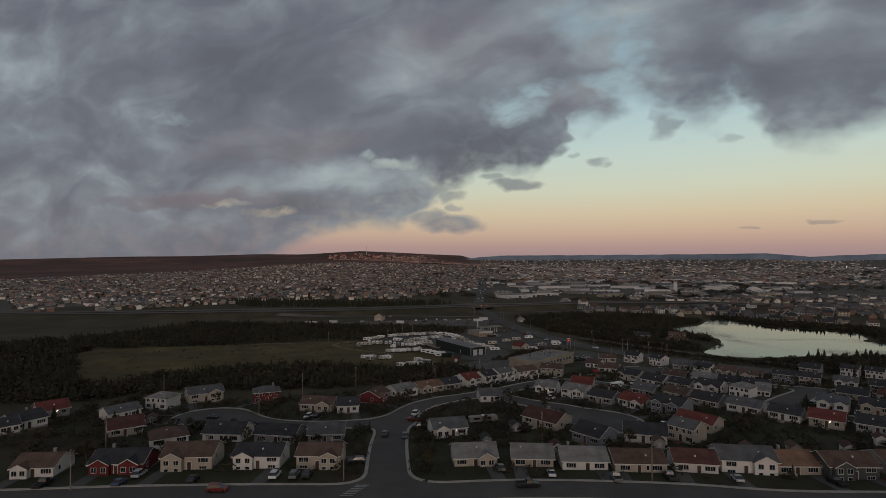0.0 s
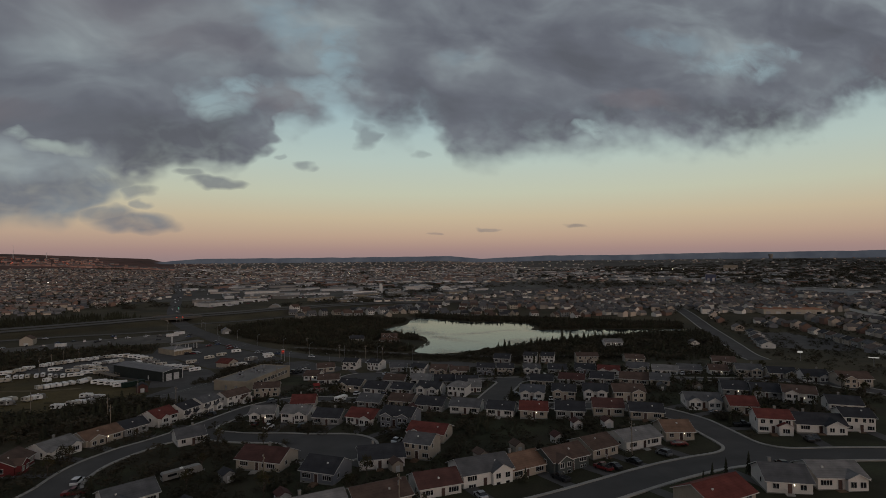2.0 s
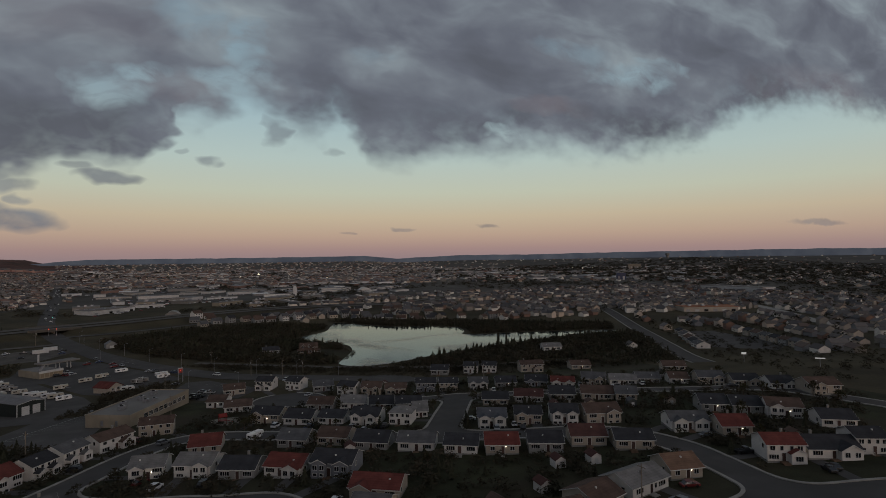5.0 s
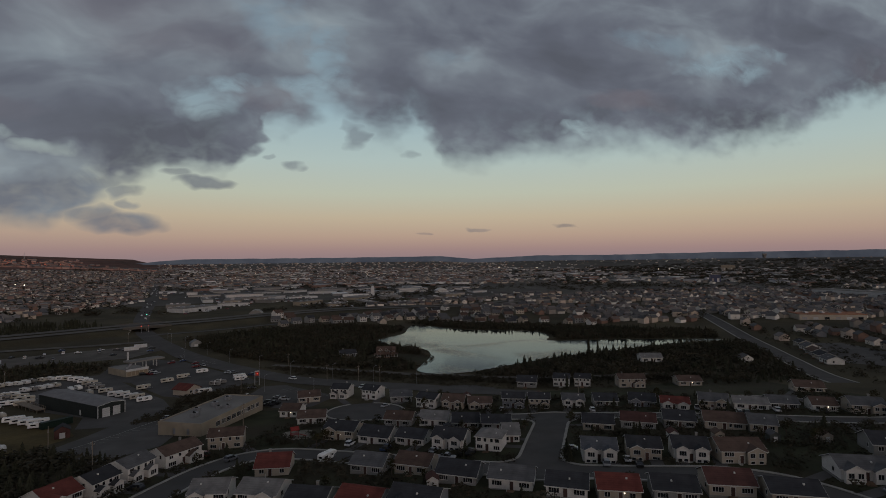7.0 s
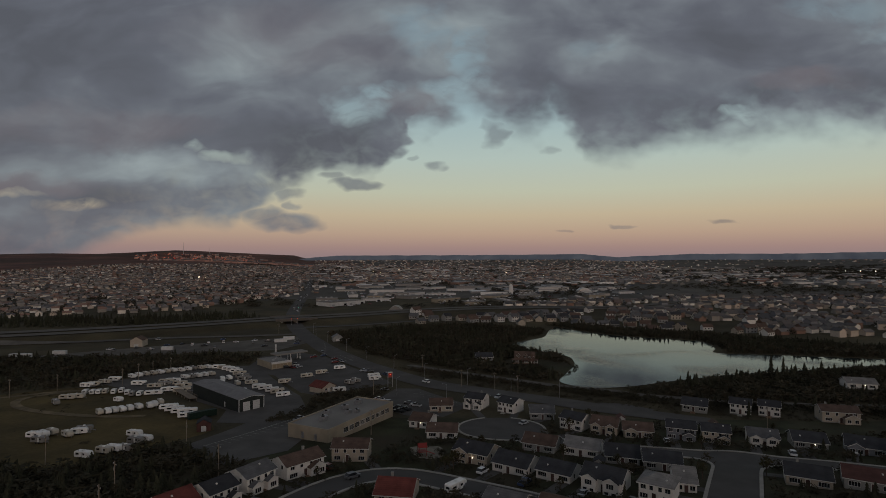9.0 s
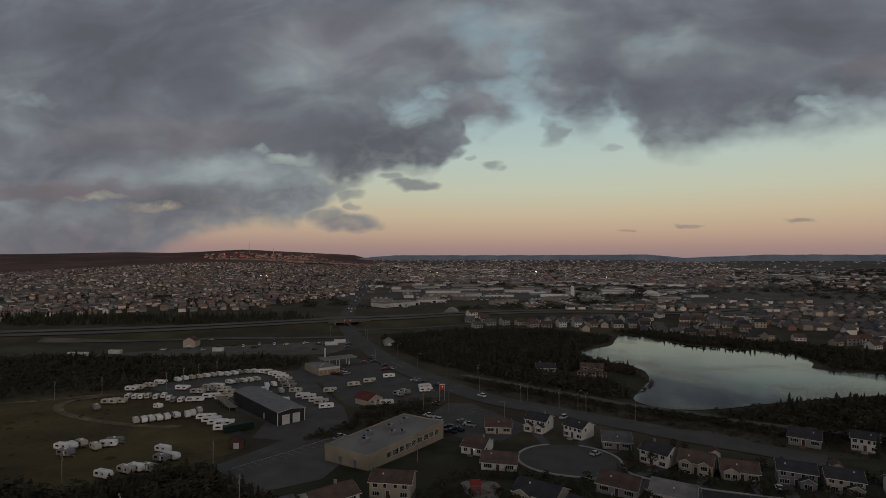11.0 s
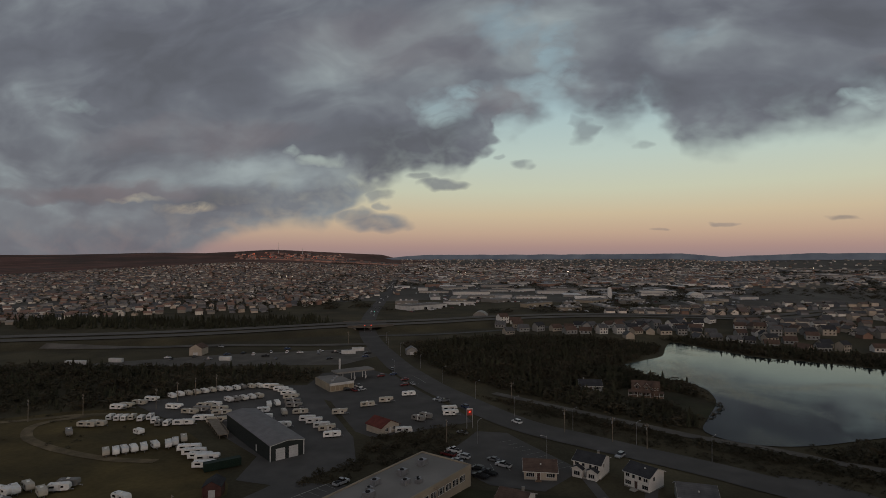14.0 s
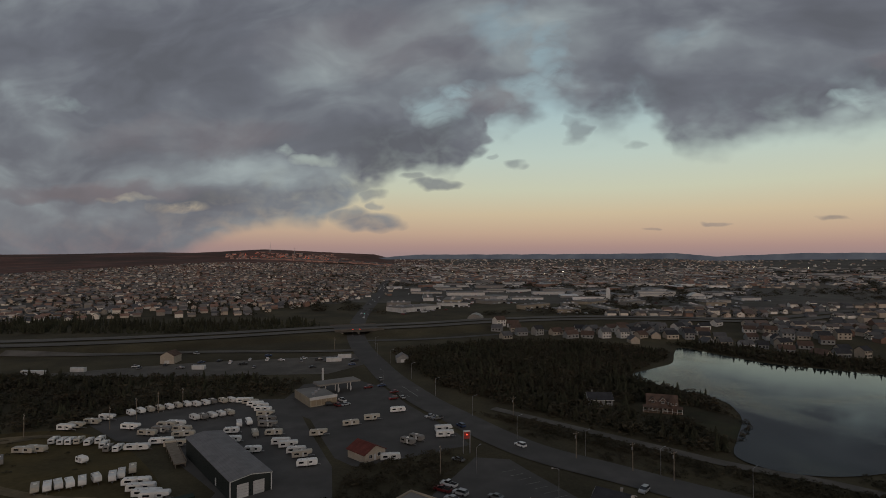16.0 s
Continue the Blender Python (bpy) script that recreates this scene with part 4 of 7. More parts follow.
def kerb(run):
    bm, rows = bmesh.new(), []
    for i, (x, y) in enumerate(run):
        a, b = run[max(0, i - 1)], run[min(len(run) - 1, i + 1)]
        l = math.dist(a, b) or 1
        nx, ny = -(b[1] - a[1]) / l, (b[0] - a[0]) / l
        g = ground(x, y)
        rows.append([bm.verts.new((x + nx * o, y + ny * o, g + h)) for o, h in ((-0.5, -0.3), (-0.46, 0.29), (0.46, 0.31), (0.5, -0.3))])
    for r, s in zip(rows, rows[1:]):
        for k in range(3):
            bm.faces.new((r[k], s[k], s[k + 1], r[k + 1]))
    bmesh.ops.recalc_face_normals(bm, faces=bm.faces[:])
    tagged(part("kerb", bm, "concrete", None, "pale concrete kerb along the street"), category="kerb", kind="structure")


def street_field(x0, x1, y0, y1, skip):
    """Distance to the edge of the paved streets, rounded off where streets meet."""
    xs, ys = np.arange(x0, x1 + 1.0), np.arange(y0, y1 + 1.0)
    X, Y = np.meshgrid(xs, ys)
    hard, soft = np.full(X.shape, 1e3), np.full(X.shape, 1e3)
    for line, hw, name, has in ROADS:
        if not has or name in skip:
            continue
        d = np.full(X.shape, 1e3)
        for (ax, ay), (bx, by) in zip(line, line[1:] if len(line) > 1 else line):
            ux, uy = bx - ax, by - ay
            t = np.clip(((X - ax) * ux + (Y - ay) * uy) / max(ux * ux + uy * uy, 1e-6), 0, 1)
            d = np.minimum(d, np.hypot(X - ax - t * ux, Y - ay - t * uy))
        d = d - hw
        hard = np.minimum(hard, d)
        h = np.maximum(9.0 - np.abs(soft - d), 0) / 9.0
        soft = np.minimum(soft, d) - h * h * 2.25
    return xs, ys, hard, soft


def contour(xs, ys, U, level):
    """Lines along which the field has one level."""
    table = {1: "lb", 2: "br", 3: "lr", 4: "rt", 6: "bt", 7: "lt", 8: "tl", 9: "tb", 11: "tr", 12: "rl", 13: "rb", 14: "bl", 5: "lbrt", 10: "brtl"}
    links, place = {}, {}

    def cross(kind, i, j):
        key = (kind, i, j)
        if key not in place:
            a = U[j, i] - level
            if kind == "h":
                t = a / (U[j, i] - U[j, i + 1])
                place[key] = (xs[i] + t, ys[j])
            else:
                t = a / (U[j, i] - U[j + 1, i])
                place[key] = (xs[i], ys[j] + t)
        return key

    B = U < level
    code = B[:-1, :-1] * 1 + B[:-1, 1:] * 2 + B[1:, 1:] * 4 + B[1:, :-1] * 8
    for j, i in zip(*np.nonzero((code > 0) & (code < 15))):
        edge = {"b": ("h", i, j), "t": ("h", i, j + 1), "l": ("v", i, j), "r": ("v", i + 1, j)}
        w = table[int(code[j, i])]
        for k in range(0, len(w), 2):
            a, b = cross(*edge[w[k]]), cross(*edge[w[k + 1]])
            links.setdefault(a, []).append(b), links.setdefault(b, []).append(a)
    lines = []
    while links:
        start = next((k for k, v in links.items() if len(v) == 1), next(iter(links)))
        line, at = [start], start
        while links.get(at):
            nxt = links[at].pop()
            if at in links.get(nxt, []):
                links[nxt].remove(at)
            if not links[at]:
                del links[at]
            line.append(nxt)
            at = nxt
        links = {k: v for k, v in links.items() if v}
        lines.append([place[k] for k in line])
    return lines


def build_kerbs():
    xs, ys, hard, soft = street_field(-200, 300, 55, 350, ("long_street",))
    for line in contour(xs, ys, soft, 0.4):
        for k in range(3):
            line = [line[0]] + [tuple((a[c] + 2 * b[c] + e[c]) / 4 for c in (0, 1)) for a, b, e in zip(line, line[1:], line[2:])] + [line[-1]]
        line = line[:-1:2] + [line[-1]]
        for s in range(0, len(line) - 2, 60):
            if len(line[s:s + 61]) > 2:
                kerb(line[s:s + 61])
    # paving inside the rounded street corners
    V, F, at = [], [], {}
    for j, i in zip(*np.nonzero((soft < 0.45) & (soft < hard - 0.02) & (hard > -1.2))):
        f = []
        for u, w in ((-0.5, -0.5), (0.5, -0.5), (0.5, 0.5), (-0.5, 0.5)):
            p = (xs[i] + u, ys[j] + w)
            if p not in at:
                at[p] = len(V)
                V.append((*p, ground(*p) + 0.085))
            f.append(at[p])
        F.append(f)
    me = bpy.data.meshes.new("corner_paving")
    me.from_pydata(V, [], F)
    me.materials.append(MATS["asphalt"])
    tagged(new("corner_paving", me), "asphalt in the rounded street corners", "road", kind="structure")


build_kerbs()
for line, hw, name, has in list(ROADS):
    if name == "long_street":
        for off in (hw + 0.3, -hw - 0.3):
            for run in kerb_runs(line, off, name):
                kerb(run)


def drive(hx, hy, w, d, yaw):
    """A paved drive beside a house, out to the nearest street."""
    best = min(((math.dist((hx, hy), p), p, hw) for line, hw, n, k in ROADS if k for p in line), key=lambda v: v[0])
    if best[0] > 38:
        return
    px, py = best[1]
    l = best[0]
    ux, uy = (px - hx) / l, (py - hy) / l
    s = (w / 2 - 1.6) * (1 if int(hx) % 2 else -1)
    a0, b0 = hx - uy * s, hy + ux * s
    end = l - best[2] + 0.2
    bm = ribbon([(a0 + ux * t * end, b0 + uy * t * end) for t in (0.1, 0.3, 0.5, 0.7, 0.85, 1.0)], 1.7, -1.7, 0.09)
    tagged(part("driveway", bm, "old_asphalt", None, "dark paved driveway beside a house"), category="driveway", kind="structure")


for h in HOUSES:
    drive(*h)

surface("sandy_track", (0.2, 0.155, 0.095), 0.95, 0.35, 0.2, 2.5, 0.4, other=(0.11, 0.09, 0.055))
MEADOW = curve_points([(-340, 285), (-290, 235), (-232, 196), (-212, 235), (-190, 268), (-150, 296), (-120, 288), (-98, 312), (-88, 335), (-100, 350), (-118, 372), (-160, 404), (-200, 412), (-240, 385), (-280, 350)], 8, True)
sheet("field", MEADOW, "meadow", 0.05, "rough yellowed autumn meadow", "field", 8)
YARD = [(-192, 424), (-178, 442), (-150, 470), (-122, 476), (-100, 440), (-70, 392), (-60, 366), (-74, 342), (-92, 346), (-97, 368), (-128, 392), (-135, 405), (-162, 406)]
sheet("yard", YARD, "old_asphalt", 0.1, "worn asphalt sales yard", "yard", 8)
sheet("car_park", [(-33, 374), (-24, 408), (-12, 408), (14, 372), (2, 352), (-14, 354), (-20, 360)], "asphalt", 0.1, "asphalt car park", "car park", 8)
sheet("side_car_park", [(-92, 300), (-78, 345), (-56, 346), (-48, 330), (-50, 305), (-66, 290)], "old_asphalt", 0.11, "dark asphalt car park beside the store", "car park", 8)
sheet("forecourt", [(-125, 462), (-129, 505), (-104, 520), (-84, 505), (-62, 470), (-33, 432), (-27, 420), (-62, 392), (-72, 400), (-100, 445)], "asphalt", 0.09, "wide asphalt forecourt", "forecourt", 8)
TIP_LAWN = curve_points([(58, 488), (68, 486), (80, 474), (83, 460), (77, 447), (69, 438), (62, 446), (60, 462)], 4, True)
sheet("lawn", TIP_LAWN, "lawn", 0.12, "mown green lawn beside the pond", "lawn", 6)
sheet("wayside_lot", [(74, 379), (86, 376), (96, 366), (88, 357), (77, 364)], "asphalt", 0.13, "small asphalt lot beside the main road", "car park", 6)
sheet("far_lot", [(-300, 500), (-225, 545), (-150, 575), (-125, 590), (-110, 560), (-125, 530), (-170, 520), (-240, 505)], "gravel", 0.1, "gravel lot beyond the trees", "yard", 8)
for pts in ([(-262, 366), (-243, 376), (-229, 384), (-216, 393), (-204, 402), (-189, 407)], [(-196, 403), (-205, 394), (-206, 384), (-198, 374), (-187, 367), (-167, 360), (-145, 356), (-128, 357)]):
    tagged(part("dirt_track", ribbon(curve_points(pts), 2.0, -2.0, 0.2), "sandy_track", None, "worn dirt track through the meadow"), category="track", kind="structure")


def stripe(x0, y0, x1, y1, w=0.2, lift=0.16):
    line = curve_points([(x0, y0), ((x0 + x1) / 2, (y0 + y1) / 2), (x1, y1)], 4)
    tagged(part("road_marking", ribbon(line, w / 2, -w / 2, lift), "paint_line", None, "worn white painted line"), category="marking", kind="structure")


for k in range(7):
    stripe(-31 + k * 5.2, 371 + k * 0.2, -29.5 + k * 5.2, 366 + k * 0.2, 0.18)
for k in range(7):
    stripe(-53.6 + k * 0.1, 110.2 + k * 1.15, -50.8 + k * 0.1, 111.1 + k * 1.15, 0.55, 0.32)
for k in range(14):
    bx, by = -80.7 + 20 * k / 13.0, 311.4 + 36.1 * k / 13.0
    stripe(bx, by, bx + 4.4, by - 2.4, 0.12, 0.2)
stripe(-81.2, 310.6, -60.4, 348.2, 0.3, 0.2)
for k in range(9):
    stripe(-14 + k * 2.6, 396 - k * 3.0, -10 + k * 2.6, 399 - k * 3.0, 0.11, 0.18)
main_line = ROADS[[n for l, w, n, k in ROADS].index("main_road")][0]
for off, dash in ((0.15, False), (4.2, True), (-4.2, True)):
    seg = [p for p in main_line if p[1] < 640]
    rows = [seg[i:i + 2] for i in range(0, len(seg) - 1, 3 if dash else 1)]
    bmj = bmesh.new()
    for r in rows:
        (xa, ya), (xb, yb) = r
        l = math.dist(r[0], r[1])
        nx, ny = -(yb - ya) / l, (xb - xa) / l
        q = [bmj.verts.new((px + nx * o, py + ny * o, ground(px + nx * o, py + ny * o) + 0.18)) for (px, py), o in (((xa, ya), off - 0.1), ((xb, yb), off - 0.1), ((xb, yb), off + 0.1), ((xa, ya), off + 0.1))]
        bmj.faces.new(q)
    tagged(part("lane_marking", bmj, "paint_line", None, "white lane lines on the main road"), category="marking", kind="structure")


# ---- vehicles ----
PAINTS = {"w": ((0.6, 0.6, 0.6), "white"), "k": ((0.015, 0.016, 0.018), "black"), "g": ((0.12, 0.125, 0.13), "grey"), "s": ((0.33, 0.34, 0.35), "silver"), "r": ((0.13, 0.018, 0.018), "red"), "b": ((0.03, 0.05, 0.11), "dark blue")}
for k, (c, wd) in PAINTS.items():
    surface("car_paint_" + k, c, 0.32, 0.06, 0.7, 4, 0.0, spec=0.5)
surface("car_glass", (0.015, 0.017, 0.02), 0.1, 0.1, 0.5, 3, 0.0, spec=0.7)
surface("rubber", (0.02, 0.02, 0.02), 0.9, 0.2, 2, 9, 0.1)
surface("shell_white", (0.68, 0.67, 0.64), 0.45, 0.1, 0.5, 4, 0.05, per_object=0.3)
surface("shell_beige", (0.42, 0.385, 0.32), 0.5, 0.12, 0.5, 4, 0.05, per_object=0.15)
surface("shell_grey", (0.2, 0.19, 0.175), 0.5, 0.15, 0.5, 4, 0.05, per_object=0.2)
surface("steel", (0.3, 0.3, 0.31), 0.45, 0.2, 1, 6, 0.1, metal=0.7)
surface("wood_pole", (0.2, 0.17, 0.135), 0.9, 0.25, 0.6, 7, 0.3)
lit("head_lamp", (1.0, 0.93, 0.8), 6.0)
CARS = {}


def wheel(parent, x, y, r, w, name="wheel"):
    bm = bmesh.new()
    tube(bm, (x, y - w / 2, r), (x, y + w / 2, r), r, r, 12)
    part(name, bm, "rubber", parent)


def make_car(kind, col):
    word = PAINTS[col][1]
    ob = empty("car", Matrix(), f"parked {word} {kind} on asphalt", "car", "cars")
    L, W, H = {"sedan": (4.6, 1.8, 1.45), "suv": (4.7, 1.9, 1.75), "pickup": (5.6, 1.95, 1.8)}[kind]
    h = L / 2
    bm = bmesh.new()
    belt = {"sedan": 0.9, "suv": 1.05, "pickup": 1.08}[kind]
    prism(bm, [(-h, 0.35), (h - 0.1, 0.3), (h, 0.55), (h - 0.1, belt - 0.12), (h * 0.45, belt), (-h * 0.85, belt), (-h, belt - 0.1)], -W / 2, W / 2, "y")
    bmesh.ops.bevel(bm, geom=[e for e in bm.edges if all(v.co.z > 0.5 for v in e.verts)], offset=0.08, segments=2, profile=0.6, affect="EDGES")
    part("body", bm, "car_paint_" + col, ob)
    a, b, c, d = {"sedan": (-h * 0.8, -h * 0.45, h * 0.12, h * 0.48), "suv": (-h * 0.95, -h * 0.8, h * 0.15, h * 0.5), "pickup": (-h * 0.18, -h * 0.12, h * 0.2, h * 0.5)}[kind]
    bm = bmesh.new()
    i, o = W / 2 - 0.22, W / 2 - 0.06
    lo = [bm.verts.new(v) for v in ((a, -o, belt - 0.02), (d, -o, belt - 0.02), (d, o, belt - 0.02), (a, o, belt - 0.02))]
    hi = [bm.verts.new(v) for v in ((b, -i, H - 0.06), (c, -i, H - 0.06), (c, i, H - 0.06), (b, i, H - 0.06))]
    bm.faces.new(hi)
    for k in range(4):
        bm.faces.new((lo[k], lo[(k + 1) % 4], hi[(k + 1) % 4], hi[k]))
    part("window", bm, "car_glass", ob, "dark car windows")
    bm = bmesh.new()
    box(bm, b - 0.05, c + 0.05, -i - 0.02, i + 0.02, H - 0.06, H)
    part("roof", bm, "car_paint_" + col, ob)
    for sx in (-1, 1):
        for sy in (-1, 1):
            wheel(ob, sx * h * 0.62, sy * (W / 2 - 0.1), 0.34, 0.24)
    if kind == "pickup":
        bm = bmesh.new()
        box(bm, -h + 0.1, a - 0.1, -W / 2 + 0.14, W / 2 - 0.14, belt - 0.03, belt + 0.012)
        part("load_bed", bm, "rubber", ob)
    return ob


def lying(x, y, yaw, span=4.0):
    """A pose on the land, tilted with its slope along the heading."""
    a = radians(yaw)
    s = (ground(x + math.cos(a) * span / 2, y + math.sin(a) * span / 2) - ground(x - math.cos(a) * span / 2, y - math.sin(a) * span / 2)) / span
    return pose(x, y, ground(x, y) + 0.15, 0, 0, yaw) @ pose(0, 0, 0, 0, -math.degrees(math.atan(s)), 0)


def car(x, y, yaw, kind, col):
    key = (kind, col)
    if key not in CARS:
        CARS[key] = make_car(kind, col)
        CARS[key].matrix_world = lying(x, y, yaw)
        return CARS[key]
    return copy_thing(CARS[key], lying(x, y, yaw))


TRAILERS = {}


def make_trailer(L, shell, fifth):
    word = {"shell_white": "white", "shell_beige": "beige", "shell_grey": "grey"}[shell]
    ob = empty("travel_trailer", Matrix(), f"{word} travel trailer with dark windows", "trailer", "trailers on the sales yard")
    L *= 0.86
    h, W, z0, H = L / 2, 2.15, 0.5, 2.35
    bm = bmesh.new()
    if fifth:
        prof = [(-h, z0), (h * 0.55, z0), (h * 0.55, 1.35), (h, 1.5), (h, 2.15), (h - 0.35, H + 0.2), (-h + 0.25, H + 0.2), (-h, H - 0.1)]
    else:
        prof = [(-h, z0), (h - 0.5, z0), (h - 0.05, 0.85), (h, 1.4), (h - 0.25, 2.15), (h - 0.8, H), (-h + 0.35, H), (-h, H - 0.35)]
    prism(bm, prof, -W / 2, W / 2, "y")
    bmesh.ops.bevel(bm, geom=bm.edges[:], offset=0.07, segments=2, profile=0.6, affect="EDGES")
    part("body", bm, shell, ob)
    for x0, x1 in ((-0.75, -0.3), (0.2, 0.5)):
        for s in (-1, 1):
            bm = bmesh.new()
            box(bm, x0 * h, x1 * h, s * W / 2 - 0.012, s * W / 2 + 0.012, 1.3, 1.9)
            part("window", bm, "car_glass", ob, "dark side window")
    bm = bmesh.new()
    box(bm, -h - 0.012, -h + 0.02, -0.6, 0.6, 1.35, 1.9)
    part("rear_window", bm, "car_glass", ob, "dark rear window")
    bm = bmesh.new()
    box(bm, 0.03 * h, 0.03 * h + 0.7, -W / 2 - 0.02, -W / 2 + 0.01, 0.6, 2.15)
    part("door", bm, "trim_white", ob)
    bm = bmesh.new()
    box(bm, -0.5, 0.3, -0.4, 0.4, H - 0.02, H + 0.3, 0.06)
    part("roof_unit", bm, "shell_white", ob, "rooftop air conditioner")
    bm = bmesh.new()
    box(bm, -h * 0.6, -h * 0.6 + 0.4, -0.9, -0.5, H - 0.02, H + 0.12, 0.03)
    part("roof_vent", bm, "steel", ob)
    for sx in ((-0.12, 0.1) if L > 6 else (-0.05,)):
        for s in (-1, 1):
            wheel(ob, sx * h * 1.6, s * (W / 2 - 0.14), 0.36, 0.22)
    bm = bmesh.new()
    tube(bm, (h * 0.6, 0.5, z0), (h + 0.9, 0, z0), 0.06, 0.06), tube(bm, (h * 0.6, -0.5, z0), (h + 0.9, 0, z0), 0.06, 0.06)
    tube(bm, (h + 0.8, 0, 0.0), (h + 0.8, 0, z0), 0.05, 0.05)
    part("tow_bar", bm, "steel", ob)
    return ob


def trailer(x, y, yaw, L):
    rnd = random.Random(int(x * 7 + y * 13))
    shell = rnd.choice(["shell_white"] * 5 + ["shell_beige", "shell_beige", "shell_grey"])
    key = (L, shell, L >= 8 and rnd.random() < 0.5)
    if key not in TRAILERS:
        TRAILERS[key] = make_trailer(*key)
        TRAILERS[key].matrix_world = lying(x, y, yaw, L)
        return
    copy_thing(TRAILERS[key], lying(x, y, yaw, L))



# ---- caravans and trailers of the yard ----
trailer(-181.1, 437.3, -32, 6.5)
trailer(-179.1, 440.9, -30, 6.5)
trailer(-176.4, 443.6, -31, 6.5)
trailer(-173.6, 446.3, -29, 6.5)
trailer(-170.8, 449.0, -29, 6.5)
trailer(-168.3, 451.8, -33, 6.5)
trailer(-165.6, 454.6, -34, 6.5)
trailer(-161.3, 455.3, -27, 6.5)
trailer(-158.4, 458.3, -32, 6.5)
trailer(-156.5, 461.0, -32, 6.5)
trailer(-152.2, 463.0, -26, 6.5)
trailer(-148.7, 464.8, -30, 6.5)
trailer(-149.1, 435.8, -27, 6.5)
trailer(-146.0, 437.4, -30, 6.5)
trailer(-143.4, 439.9, -29, 6.5)
trailer(-140.7, 442.5, -33, 6.5)
trailer(-138.0, 445.0, -29, 6.5)
trailer(-141.9, 464.8, 11, 9)
trailer(-137.9, 463.1, 8, 9)
trailer(-133.9, 460.3, 10, 9)
trailer(-130.0, 457.5, 9, 9)
trailer(-126.0, 452.6, 5, 9)
trailer(-121.3, 445.9, 10, 9)
trailer(-116.9, 438.6, 9, 9)
trailer(-113.0, 431.7, 6, 9)
trailer(-125.1, 430.5, -59, 7)
trailer(-122.6, 433.7, -52, 7)
trailer(-112.5, 420.3, -55, 7)
trailer(-123.4, 421.8, 17, 7)
trailer(-117.1, 412.2, 18, 7)
trailer(-104.1, 403.2, 17, 7)
trailer(-105.6, 422.4, 18, 8)
trailer(-97.9, 412.5, 14, 8)
trailer(-93.6, 409.9, 17, 8)
trailer(-88.0, 404.4, 15, 8)
trailer(-84.0, 400.4, 18, 8)
trailer(-78.5, 391.9, 18, 8)
trailer(-166.7, 419.4, 2, 9)
trailer(-154.7, 413.7, 2, 9)
trailer(-151.5, 417.7, 3, 9)
trailer(-154.1, 424.4, 9, 9)
trailer(-151.4, 426.7, 4, 9)
trailer(-144.6, 420.7, 6, 9)
trailer(-147.0, 398.4, 18, 10)
trailer(-142.9, 406.0, 20, 10)
trailer(-139.7, 414.7, 19, 10)
trailer(-135.3, 404.3, 19, 10)
trailer(-183.1, 399.7, 109, 6)
trailer(-179.2, 399.6, 109, 6)
trailer(-176.4, 400.1, 111, 6)
trailer(-173.8, 401.4, 109, 6)
trailer(-168.9, 400.7, 111, 6)
trailer(-166.6, 403.4, 111, 6)
trailer(-160.9, 398.9, 112, 6)
trailer(-156.5, 395.7, 109, 6)
trailer(-153.0, 396.4, 105, 6)
trailer(-191.8, 414.0, 3, 8)
trailer(-189.8, 417.1, 4, 8)
trailer(-187.9, 423.1, 3, 8)
trailer(-186.1, 429.3, 1, 8)
trailer(-183.8, 388.0, 7, 9)
trailer(-180.9, 390.1, 3, 9)
trailer(-181.9, 377.2, -42, 8)
trailer(-155.6, 383.0, -19, 5)
trailer(-149.3, 359.2, -46, 6.5)
trailer(-146.7, 360.8, -47, 6.5)
trailer(-145.0, 362.8, -41, 6.5)
trailer(-142.6, 364.4, -40, 6.5)
trailer(-140.2, 366.5, -47, 6.5)
trailer(-137.9, 369.4, -38, 6)
trailer(-133.9, 371.3, -51, 7)
trailer(-133.0, 374.0, -53, 7)
trailer(-132.7, 378.5, -52, 7)
trailer(-123.8, 369.1, 20, 9.5)
trailer(-119.3, 365.4, 21, 9.5)
trailer(-114.7, 362.0, 14, 9.5)
trailer(-111.1, 360.6, 19, 9.5)
trailer(-107.8, 354.5, 14, 9.5)
trailer(-149.3, 322.2, -6, 7)
trailer(-142.5, 315.6, -9, 7)
trailer(-147.3, 323.7, -32, 7)
trailer(-146.4, 327.1, -31, 7)
trailer(-138.4, 323.9, -35, 7)
trailer(-136.9, 328.0, 24, 7)
trailer(-137.4, 331.8, 18, 7)
trailer(-110.8, 302.7, -18, 7)
trailer(-108.7, 304.7, -14, 7)
trailer(-105.1, 305.2, -19, 7)
trailer(-114.6, 298.1, -17, 7)
trailer(-113.5, 324.6, -16, 7)
trailer(-107.2, 314.6, -14, 7)
trailer(-105.4, 317.1, -18, 7)
trailer(-87.4, 423.7, 14, 8)
trailer(-78.6, 436.9, 21, 8)
trailer(-71.8, 444.5, 17, 8)
trailer(-63.7, 457.3, 22, 8)
trailer(-39.2, 433.7, 21, 8)
trailer(-37.6, 427.2, 17, 8)
trailer(-52.2, 400.5, 18, 8)
trailer(-49.9, 417.2, -25, 7)
trailer(-47.5, 421.5, -24, 7)

